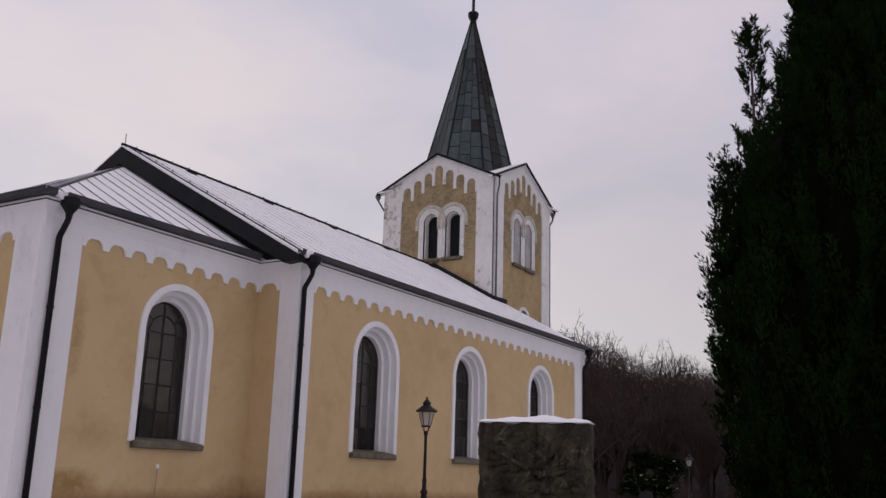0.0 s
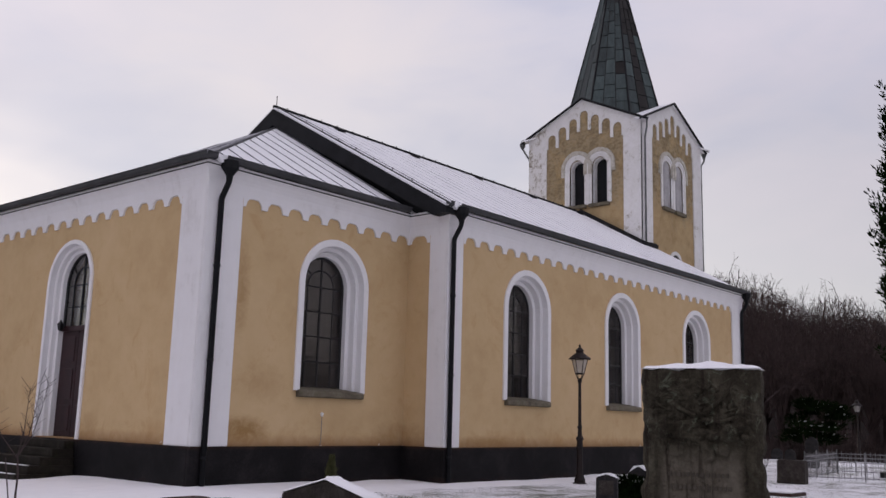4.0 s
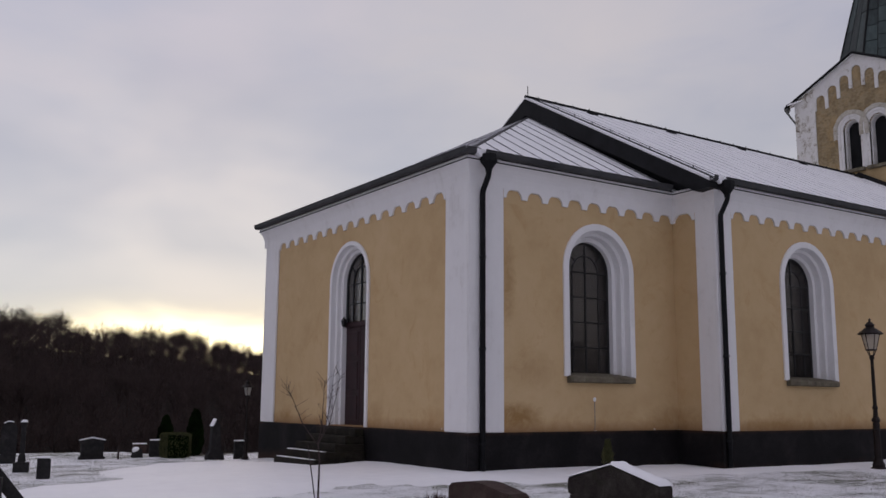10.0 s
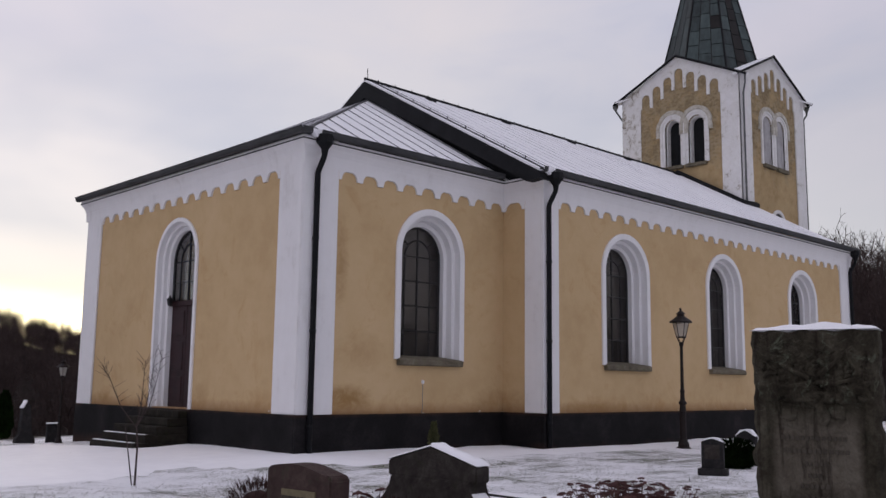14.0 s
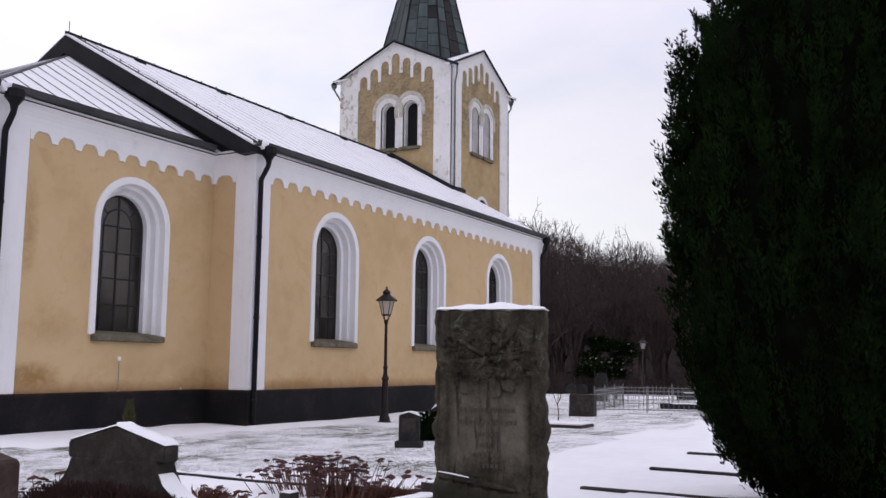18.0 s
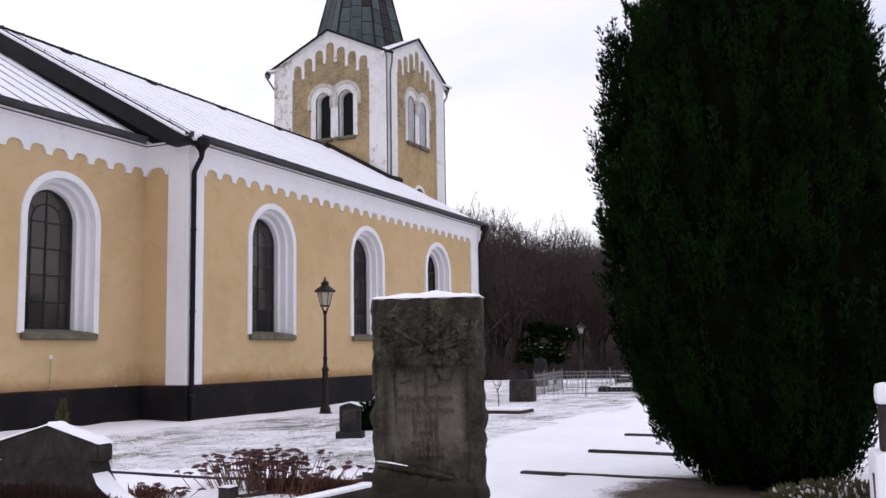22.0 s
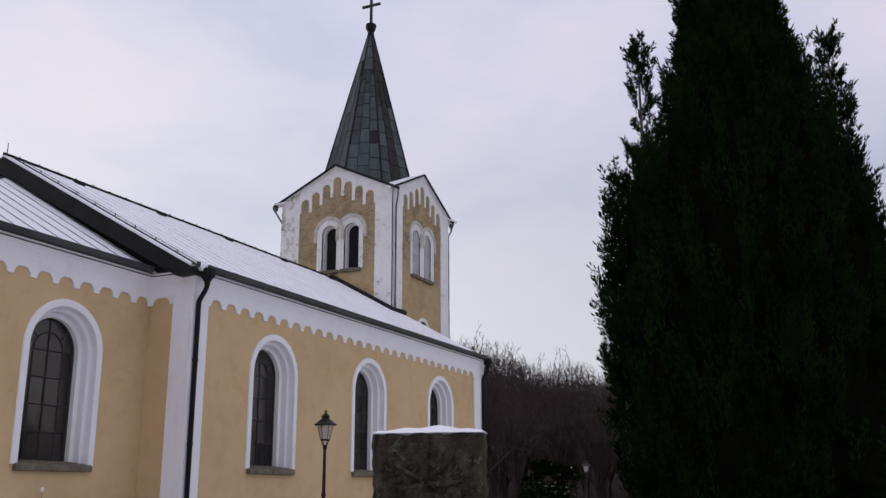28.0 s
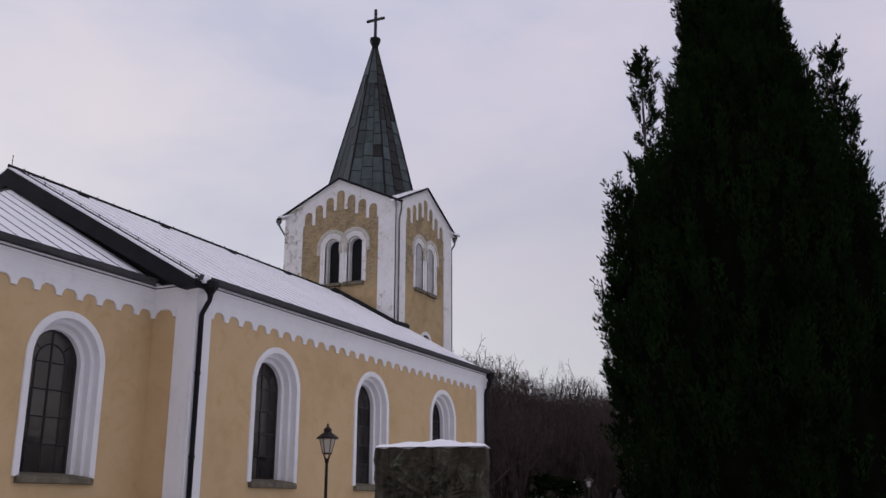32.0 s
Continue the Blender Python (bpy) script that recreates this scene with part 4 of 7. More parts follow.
def downpipe(x, y, out, z_top, z_low, r=0.060, reach=0.25, head=True, label="black downpipe with a swan neck", mat=None):
    """From a gutter's outlet back to the wall and down to the ground."""
    o = Vector(out)
    a = Vector((x, y, 0))
    bend = [(reach, 0.0), (reach, 0.34), (reach - 0.015, 0.39), (0.09, 0.66), (0.07, 0.72), (0.07, z_top - z_low)]
    pts = [a + o * n + Vector((0, 0, z_top - d)) for n, d in bend]
    bm = bmesh.new()
    tube(bm, pts, r, 10)
    pipe = cpart("downpipe", bm, mat or BLACK, label, smooth=True)
    if head:
        bm = bmesh.new()
        k = r / 0.060
        turned(bm, [(0.066 * k, -0.32), (0.075 * k, -0.24), (0.16 * k, -0.12), (0.185 * k, -0.10), (0.185 * k, 0.06), (0.16 * k, 0.065)], pts[0] - Vector((22, YM, 0)), 8, math.pi / 8)
        part("rain_head", bm, mat or BLACK, pipe)
    z = z_low + 0.9
    while z < z_top - 1.0:
        bm = bmesh.new()
        c = a + o * 0.05 - Vector((22, YM, 0))
        turned(bm, [(r + 0.006, z - 0.03), (r + 0.013, z - 0.02), (r + 0.013, z + 0.02), (r + 0.006, z + 0.03)], c + o * 0.02, 8)
        part("pipe_clip", bm, mat or BLACK, pipe)
        z += 1.9
    return pipe


downpipe(PIPE_C, YC - 0.05, (0, -1, 0), EAVE - 0.04, -0.2, reach=0.28)
downpipe(PIPE_N, YN - 0.05, (0, -1, 0), EAVE - 0.04, -0.2, reach=0.28)
downpipe(XW - 0.05, YN - 0.05, (0, -1, 0), EAVE - 0.04, -0.2, reach=0.28)


# windows
def window(face, c, base, half, spring, glass, name="window"):
    """An arched iron window in a stepped white surround with a sloping stone sill."""
    prof = [(0.0, -0.002), (0.0, 0.035), (0.012, 0.047), (0.15, 0.047), (0.162, 0.035), (0.165, -0.13), (0.172, -0.14), (0.255, -0.14), (0.262, -0.15), (0.265, -0.305), (0.272, -0.315), (0.365, -0.315), (0.37, -0.32), (0.37, -0.52)]
    w = cpart(name, loft_arch(face, c, half, base, spring, prof, 18), WHITE, "tall arched window with stepped white surround")
    inner = half - 0.37
    # sill
    bm = bmesh.new()
    s = [(-0.44, base + 0.10), (0.055, base + 0.015), (0.12, base - 0.02), (0.12, base - 0.125), (-0.02, base - 0.14), (-0.44, base - 0.13)]
    prism(bm, [face(c - half + 0.09, v, n) for n, v in s], face(c + half - 0.09, 0, 0) - face(c - half + 0.09, 0, 0))
    bmesh.ops.bevel(bm, geom=bm.edges[:], offset=0.012, segments=1, affect="EDGES")
    cpart("sill", roughen(bm, 0.012, 5.0, c), SILL, "mossy sloping stone sill", w)
    # iron frame: a mullion in the middle, two that carry an inner arch, spokes from arch to frame
    n0 = -0.465
    bm = bmesh.new()
    rows = [base + 0.10 + (spring - base - 0.10) * k / 4 for k in range(5)]
    ring = arch(c, inner - 0.015, base + 0.10, spring, 18)
    tube(bm, [face(u, v, n0) for u, v in ring], 0.035, 6)
    cpart("window_frame", bm, IRON, "", w)
    third = inner * 0.56
    bm = bmesh.new()
    tube(bm, [face(c, base + 0.08, n0), face(c, spring + inner - 0.02, n0)], 0.026, 6)
    cpart("mullion", bm, IRON, "", w)
    bm = bmesh.new()
    tube(bm, [face(u, v, n0) for u, v in arch(c, third, base + 0.08, spring, 14)], 0.020, 6)
    cpart("inner_arch", bm, IRON, "", w)
    for v in rows[1:]:
        bm = bmesh.new()
        tube(bm, [face(c - inner, v, n0), face(c + inner, v, n0)], 0.017, 6)
        cpart("glazing_bar", bm, IRON, "", w)
    for a in (40, 140):
        bm = bmesh.new()
        tube(bm, [face(c + q * math.cos(radians(a)), spring + q * math.sin(radians(a)), n0) for q in (third, inner)], 0.017, 6)
        cpart("glazing_bar", bm, IRON, "", w)
    # panes, each set a trifle askew
    cols = [c - inner, c - third, c, c + third, c + inner]
    rnd = random.Random(int(c * 100))
    for a, b in zip(cols, cols[1:]):
        for lo, hi in zip(rows, rows[1:]):
            t = [rnd.uniform(-0.006, 0.006) for _ in range(3)]
            bm = bmesh.new()
            prism(bm, [face(a, lo, n0 + t[0]), face(b, lo, n0 + t[1]), face(b, hi, n0 + t[2]), face(a, hi, n0 + t[0] + t[2] - t[1])], face(0, 0, 0.004) - face(0, 0, 0))
            pane = cpart("pane", bm, glass, "", w)
            pane.visible_shadow = False
    bm = bmesh.new()
    top = arch(c, inner, spring, spring, 14)[1:-1]
    prism(bm, [face(u, v, n0) for u, v in top], face(0, 0, 0.004) - face(0, 0, 0))
    cpart("pane", bm, glass, "", w).visible_shadow = False
    return w


window(SOUTH_C, 14.555, W_BASE, W_HALF, W_SPRING, GLASS)
window(NORTH_C, NORTH_X, W_BASE, W_HALF, W_SPRING, CLEAR)
for c in WINDOWS_N:
    window(SOUTH_N, c, W_BASE, W_HALF, W_SPRING, GLASS)


# door in the chancel's end wall
def church_door():
    prof = [(0.0, -0.002), (0.0, 0.035), (0.012, 0.047), (0.10, 0.047), (0.11, 0.035), (0.115, -0.09), (0.125, -0.10), (0.185, -0.10), (0.195, -0.11), (0.195, -0.20), (0.205, -0.21), (0.27, -0.21), (0.28, -0.22), (0.28, -0.52)]
    d = cpart("door_surround", loft_arch(END, D_C, D_HALF, PLINTH, D_SPRING, prof, 18), WHITE, "stepped white arched doorway")
    half, n0, top = D_HALF - 0.28, -0.34, 3.40
    for a, b in ((D_C - half, D_C - 0.01), (D_C + 0.01, D_C + half)):
        bm = bmesh.new()
        prism(bm, [END(a, PLINTH, n0), END(b, PLINTH, n0), END(b, top, n0), END(a, top, n0)], END(0, 0, -0.06) - END(0, 0, 0))
        leaf = cpart("door_leaf", bm, DOOR_RED, "dark oxblood door leaf", d)
        for lo, hi in ((PLINTH + 0.15, PLINTH + 0.75), (PLINTH + 0.9, PLINTH + 1.6), (PLINTH + 1.75, top - 0.12)):
            bm = bmesh.new()
            prism(bm, [END(a + 0.1, lo, n0), END(b - 0.1, lo, n0), END(b - 0.1, hi, n0), END(a + 0.1, hi, n0)], END(0, 0, 0.02) - END(0, 0, 0))
            bmesh.ops.bevel(bm, geom=bm.edges[:], offset=0.012, segments=1, affect="EDGES")
            bm.transform(SHIFT)
            part("door_panel", bm, DOOR_RED, leaf)
    cpart("transom", boxed((END(D_C - half, top, n0 - 0.06), END(D_C + half, top + 0.12, n0 + 0.05))), DOOR_RED, "", d)
    ring = arch(D_C, half - 0.015, top + 0.12, D_SPRING, 16)
    bm = bmesh.new()
    tube(bm, [END(u, v, n0) for u, v in ring], 0.035, 6)
    cpart("fanlight_frame", bm, IRON, "", d)
    bm = bmesh.new()
    tube(bm, [END(D_C, top + 0.1, n0), END(D_C, D_SPRING + half - 0.02, n0)], 0.026, 6)
    cpart("mullion", bm, IRON, "", d)
    bm = bmesh.new()
    tube(bm, [END(u, v, n0) for u, v in arch(D_C, half * 0.56, top + 0.1, D_SPRING, 14)], 0.019, 6)
    cpart("inner_arch", bm, IRON, "", d)
    for v in (3.98, D_SPRING):
        bm = bmesh.new()
        tube(bm, [END(D_C - half, v, n0), END(D_C + half, v, n0)], 0.017, 6)
        cpart("glazing_bar", bm, IRON, "", d)
    for a in (40, 140):
        bm = bmesh.new()
        tube(bm, [END(D_C + q * math.cos(radians(a)), D_SPRING + q * math.sin(radians(a)), n0) for q in (half * 0.56, half)], 0.016, 6)
        cpart("glazing_bar", bm, IRON, "", d)
    bm = bmesh.new()
    prism(bm, [END(u, v, n0 - 0.01) for u, v in arch(D_C, half, top + 0.1, D_SPRING, 16)], END(0, 0, 0.004) - END(0, 0, 0))
    cpart("fanlight", bm, CLEAR, "", d).visible_shadow = False
    # small wall lantern beside the transom
    bm = bmesh.new()
    p = END(D_C + half - 0.10, 3.50, -0.20)
    turned(bm, [(0.015, -0.10), (0.06, -0.07), (0.08, 0.05), (0.095, 0.06), (0.035, 0.12), (0.015, 0.17)], p, 6)
    tube(bm, [p, p + Vector((0.14, 0.06, 0.0))], 0.014, 6)
    cpart("wall_lantern", bm, IRON, "", d)


church_door()


# ---- tower ----
TX, TY, TW, TD = 33.74, 18.05, 5.59, 5.58           # front, south side, width along y, depth along x
TN, TR = TY + TW, TX + TD
T_EAVE, T_PEAK = 14.22, 15.55
T_FRONT, T_SOUTH = Face("x", TX, -1), Face("y", TY, -1)
T_WEST, T_NORTH = Face("x", TR, 1), Face("y", TN, 1)
TCX, TCY = TX + TD / 2, TY + TW / 2


def pair(c, half, base, spring, gap):
    return [arch(c - gap, half, base, spring, 10), arch(c + gap, half, base, spring, 10)]


BF_BASE, BF_SPRING, BF_HALF = 10.80, 12.50, 0.37
front_holes = pair(20.60, BF_HALF, BF_BASE, BF_SPRING, 0.56)
south_holes = pair(36.58, BF_HALF, BF_BASE - 0.05, BF_SPRING, 0.56)
cpart("tower_wall", wall_sheet(T_FRONT, TY, TN, 0.0, T_EAVE, front_holes, 0.6, crown=((TCY, T_PEAK),)), WORN_YELLOW, "flaking ochre plaster")
cpart("tower_wall", wall_sheet(T_SOUTH, TX + 0.6, TR - 0.6, 0.0, T_EAVE, south_holes, 0.6, crown=((TCX, T_PEAK),)), WORN_YELLOW, "flaking ochre plaster")
cpart("tower_wall", wall_sheet(T_WEST, TY, TN, 0.0, T_EAVE, [], 0.6, crown=((TCY, T_PEAK),)), WORN_YELLOW)
cpart("tower_wall", wall_sheet(T_NORTH, TX + 0.6, TR - 0.6, 0.0, T_EAVE, [], 0.6, crown=((TCX, T_PEAK),)), WORN_YELLOW)
cpart("tower_floor", boxed(((TX + 0.5, TY + 0.5, 10.2), (TR - 0.5, TN - 0.5, 10.4))), STEP)


def tower_gable(face, u0, u1, left, right, mat):
    """White corner strips and the climbing arches under a tower gable."""
    mid = (u0 + u1) / 2
    line = lambda u: T_EAVE + (T_PEAK - T_EAVE) * (1 - abs(u - mid) / ((u1 - u0) / 2))
    strip(face, u0 - 0.05, left, 7.0, T_EAVE - 0.1, 0.05, mat)
    strip(face, right, u1 + 0.05, 7.0, T_EAVE - 0.1, 0.05, mat)
    bays = 7
    pitch = (right - left) / bays
    r = pitch * 0.37
    pts = [(u0 - 0.05, T_EAVE - 0.75), (left, T_EAVE - 0.75)]
    centre = (left + right) / 2
    tops = [15.06 - 0.275 * abs(k - 3) - r for k in range(bays)]
    for k in range(bays):
        c = left + (k + 0.5) * pitch
        before = min(tops[k], tops[k - 1] if k else tops[k]) - 0.42
        after = min(tops[k], tops[k + 1] if k < bays - 1 else tops[k]) - 0.42
        pts += [(c - pitch / 2 + 0.001, before), (c - r - 0.001, before)] + [(c - r * math.cos(math.pi * s / 8), tops[k] + r * math.sin(math.pi * s / 8)) for s in range(9)] + [(c + r + 0.001, after), (c + pitch / 2 - 0.001, after)]
    pts += [(right, T_EAVE - 0.75), (u1 + 0.05, T_EAVE - 0.75)]
    pts = sorted(pts + [(mid, None)], key=lambda p: p[0])
    bm = bmesh.new()
    last, low = None, T_EAVE - 0.75
    for u, z in pts:
        low = z = low if z is None else z
        top = line(min(max(u, u0), u1)) + 0.02
        z = min(z, top - 0.02)
        col = [bm.verts.new(face(u, z, 0.0)), bm.verts.new(face(u, z, 0.046)), bm.verts.new(face(u, top, 0.046)), bm.verts.new(face(u, top, 0.0))]
        if last:
            for i in range(3):
                bm.faces.new((last[i], last[i + 1], col[i + 1], col[i]))
        last = col
    cpart("frieze", bm, mat, "white frieze of climbing round arches")


tower_gable(T_FRONT, TY, TN, 18.87, 22.73, WORN_WHITE)
tower_gable(T_SOUTH, TX, TR, 34.62, 38.52, WORN_WHITE)


def belfry(face, c, base, spring, half, gap, louvred):
    for s in (-1, 1):
        cc = c + s * gap
        e = 0.05 if s < 0 else 0.056
        prof = [(-0.225, -0.002), (-0.225, e), (-0.12, e), (-0.11, e - 0.03), (-0.02, e - 0.03), (0.0, 0.01), (0.0, -0.10), (0.05, -0.11), (0.06, -0.5)]
        w = cpart("belfry_opening", loft_arch(face, cc, half, base, spring, prof, 12), WORN_WHITE, "round-headed belfry opening with worn white surround")
        bm = loft_arch(face, cc, half, spring - 0.35, spring, [(-0.40, -0.002), (-0.40, e + 0.015), (-0.385, e + 0.035), (-0.235, e + 0.035), (-0.222, e + 0.02), (-0.222, -0.002)], 16)
        cpart("hood", roughen(bm, 0.02, 5.0, cc), HOOD, "crumbling grey-white hood of small stones", w)
        cpart("sill", roughen(boxed((face(cc - half - 0.12, base - 0.12, -0.3), face(cc + half + 0.12, base + 0.02, 0.14)), bevel=0.015), 0.01, 4, cc), SILL, "", w)
        if louvred:
            bm = bmesh.new()
            prism(bm, [face(u, v, -0.04) for u, v in arch(cc, half, base, spring, 12)], face(0, 0, -0.03) - face(0, 0, 0))
            cpart("shutter", bm, SHUTTER, "pale grey board shutter", w)
            for k in (-0.5, 0.5):
                bm = bmesh.new()
                box(bm, face(cc + k * half - 0.012, base, -0.04), face(cc + k * half + 0.012, spring + half * 0.8, -0.028))
                cpart("shutter_batten", bm, SHUTTER, "", w)
        else:
            # a black sheet stands in for the unlit hollow behind the opening
            bm = bmesh.new()
            prism(bm, [face(u, v, -0.34) for u, v in arch(cc, half - 0.05, base, spring, 12)], face(0, 0, -0.04) - face(0, 0, 0))
            cpart("hatch", bm, BLACK, "black sheet painting the unlit hollow behind the opening", w)


HOOD = old_stone("limewashed_hood_stones", (0.30, 0.27, 0.21), (0.52, 0.49, 0.43), (0.68, 0.66, 0.62), (0.36, 0.31, 0.22), 4.0, 0.04)
SHUTTER = mottled("grey_boards", (0.30, 0.29, 0.29), (0.46, 0.45, 0.46), 2.0, 0.85, 25, 0.004)
belfry(T_FRONT, 20.60, BF_BASE, BF_SPRING, BF_HALF, 0.56, False)
belfry(T_SOUTH, 36.58, BF_BASE - 0.05, BF_SPRING, BF_HALF, 0.56, True)
w = cpart("tower_window", loft_arch(T_SOUTH, 36.7, 0.62, 6.9, 8.35, [(0, -0.002), (0, 0.05), (0.15, 0.05), (0.16, -0.3)], 12), WORN_WHITE, "low arched tower window behind the roof")
bm = bmesh.new()
prism(bm, [T_SOUTH(u, v, 0.006) for u, v in arch(36.7, 0.47, 6.9, 8.35, 12)], (0, 0.02, 0))
cpart("pane", bm, IRON, "", w)

# tower roof: four gables whose slopes meet in valleys running to the corners
OH, SIDE = 0.16, 0.42


def tower_slope(peak, corner_pt, out):
    """One slope from a gable's peak to a corner, back to the middle."""
    o = Vector(out) * OH
    drop = (T_PEAK - T_EAVE)
    p, c = Vector((*peak, T_PEAK + 0.03)), Vector((*corner_pt, T_EAVE + 0.03))
    run = (c - p)
    c2 = c + Vector((run.x, run.y, 0)).normalized() * SIDE + Vector((0, 0, -drop * SIDE / Vector((run.x, run.y)).length))
    mid = Vector((TCX, TCY, T_PEAK + 0.03))
    slope = slab([p + o, c2 + o, c2, mid], 0.05, SNOW, "tower_roof", "snowy metal slope of the tower gables")
    bm = bmesh.new()
    tube(bm, [p + o + Vector((0, 0, 0.02)), c2 + o + Vector((0, 0, 0.02))], 0.055, 6)
    cpart("verge_board", bm, BLACK, "", slope)


for sx in (-1, 1):
    for sy in (-1, 1):
        cn = (TCX + sx * TD / 2, TCY + sy * TW / 2)
        tower_slope((TCX + sx * TD / 2, TCY), cn, (sx, 0, 0))
        tower_slope((TCX, TCY + sy * TW / 2), cn, (0, sy, 0))
# flashing where the nave roof runs against the tower
roof_z = lambda y: EAVE + (RIDGE - EAVE) * (y - YN + NO) / (YM - YN + NO)
bm = bmesh.new()
tube(bm, [(TX - 0.06, y, roof_z(y) + 0.07) for y in (YM + 0.1, 19.5, TY - 0.08)] + [(XW + 0.2, TY - 0.08, roof_z(TY) + 0.06)], 0.15, 6)
cpart("flashing", bm, BLACK, "dark flashing between roof and tower")
# snow guards: short dark pegs near the ridge, and the rod at the gable
for k in range(5):
    bm = bmesh.new()
    xx, yy = VE + 2.4 + k * 3.5, YM - 0.30
    box(bm, (xx - 0.16, yy - 0.10, roof_z(yy) - 0.02), (xx + 0.16, yy + 0.10, roof_z(yy) + 0.13), 0.03)
    cpart("snow_guard", bm, BLACK, "", nave_s)
bm = bmesh.new()
tube(bm, [(VE + 0.1, YM, RIDGE + 0.05), (VE + 0.1, YM, RIDGE + 0.42)], 0.012, 5)
cpart("lightning_rod", bm, BLACK, "", nave_s)

# spire: an eight-sided core with separate copper sheets
SP_TOP, SP_LOW = 23.34, 14.35
sp_r = lambda z: 0.13 + 0.262 * (SP_TOP - z)
bm = bmesh.new()
turned(bm, [(sp_r(SP_LOW) - 0.03, SP_LOW), (sp_r(SP_TOP) - 0.03, SP_TOP)], (TCX, TCY, 0), 8)
spire = cpart("spire", bm, IRON, "slender eight-sided copper spire, patchy green")
rnd = random.Random(5)
for f in range(8):
    a0, a1 = f * math.pi / 4, (f + 1) * math.pi / 4
    mid = (a0 + a1) / 2
    ncol = 1 if f in (7, 0, 1) else 3
    tall = 0.64 if f in (4, 5) else 2.6
    for c in range(ncol):
        z = SP_LOW
        off = rnd.uniform(0.2, 0.8)
        first = True
        while z < SP_TOP - 0.05:
            h = tall * rnd.uniform(0.85, 1.2) * (off if first else 1.0)
            first = False
            z1 = min(z + h, SP_TOP)
            if ncol == 3 and z > 20.6 and c != 1:
                break
            lo, hi = (0.0, 1.0) if (ncol == 1 or z > 20.6) else (c / 3, (c + 1) / 3)

            def at(k, zz, d):
                r = sp_r(zz) + d
                p, q = Vector((math.cos(a0), math.sin(a0))), Vector((math.cos(a1), math.sin(a1)))
                w2 = (p * (1 - k) + q * k) * r
                return Vector((TCX + w2.x, TCY + w2.y, zz))

            d = rnd.uniform(0.0, 0.014)
            e = 0.026 / max(0.2, sp_r(z))
            bm = bmesh.new()
            ring = [at(lo + e, z + 0.014, d + 0.012), at(hi - e, z + 0.014, d + 0.012), at(hi - e, z1 - 0.014, d), at(lo + e, z1 - 0.014, d)]
            inward = Vector((math.cos(mid), math.sin(mid), 0)) * -0.03
            prism(bm, ring, inward)
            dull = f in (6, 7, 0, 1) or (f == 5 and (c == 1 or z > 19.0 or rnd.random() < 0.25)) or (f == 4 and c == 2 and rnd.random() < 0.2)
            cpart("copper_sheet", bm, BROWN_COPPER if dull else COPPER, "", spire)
            z = z1
for f in range(8):
    a = f * math.pi / 4
    bm = bmesh.new()
    tube(bm, [(TCX + math.cos(a) * sp_r(z), TCY + math.sin(a) * sp_r(z), z) for z in (SP_LOW, SP_TOP)], [0.055, 0.035], 6)
    cpart("hip_roll", bm, BLACK, "", spire)
bm = bmesh.new()
turned(bm, [(0.14, 23.2), (0.17, 23.36), (0.15, 23.45), (0.24, 23.62), (0.27, 23.80), (0.26, 23.88), (0.10, 23.95)], (TCX, TCY, 0), 8, math.pi / 8)
cpart("finial", bm, BLACK, "", spire)
cross = cpart("cross", boxed(((TCX - 0.055, TCY - 0.06, 23.9), (TCX + 0.055, TCY + 0.06, 25.5)), bevel=0.015), IRON, "plain dark iron cross")
cpart("cross_arm", boxed(((TCX - 0.05, TCY - 0.50, 24.87), (TCX + 0.05, TCY + 0.50, 24.99)), bevel=0.015), IRON, "", cross)

downpipe(TX + 0.12, TY - 0.05, (0, -1, 0), T_EAVE - 0.08, 6.9, 0.036, 0.16, False, "thin weathered zinc downpipe", ZINC)
downpipe(TR + 0.05, TY - 0.02, (1, 0, 0), T_EAVE - 0.12, 4.0, 0.040, 0.42, True, "thin weathered zinc downpipe", ZINC)
bm = bmesh.new()
tube(bm, [(TX - 0.06, TN + 0.40, T_EAVE - 0.12), (TX - 0.06, TN + 0.40, T_EAVE - 0.36), (TX + 0.05, TN + 0.06, T_EAVE - 0.95), (TX + 0.05, TN + 0.06, 9.0)], 0.045, 8)
turned(bm, [(0.05, T_EAVE - 0.38), (0.13, T_EAVE - 0.24), (0.13, T_EAVE - 0.12)], (TX - 0.06, TN + 0.40, 0), 8)
cpart("downpipe", bm, ZINC, "short weathered zinc downpipe")

# steps to the door
steps = thing("door_steps", "worn dark stone steps with snow dust up to the door", "steps", at=(9.9, 20.89, 0))
for k in range(5):
    z1 = PLINTH - 0.03 - 0.175 * k
    x1 = X0 - P - 0.03 - 0.22 - 0.27 * k
    bm = boxed(((x1 - 9.9, -1.02 - 0.03 * k, z1 - 0.175), (X0 - P - 9.9 - 0.02, 1.02 + 0.03 * k, z1)), bevel=0.02)
    step = part("step", roughen(bm, 0.008, 4.0, k), STEP, steps)
    if k > 2:
        bm = boxed(((x1 - 9.9 + 0.01, -0.95, z1 - 0.004), (x1 - 9.9 + 0.11, 1.0, z1 + 0.012)), bevel=0.005)
        part("snow_cap", roughen(bm, 0.01, 5.0, k), PATH_SNOW, step, "dust of snow on the tread")


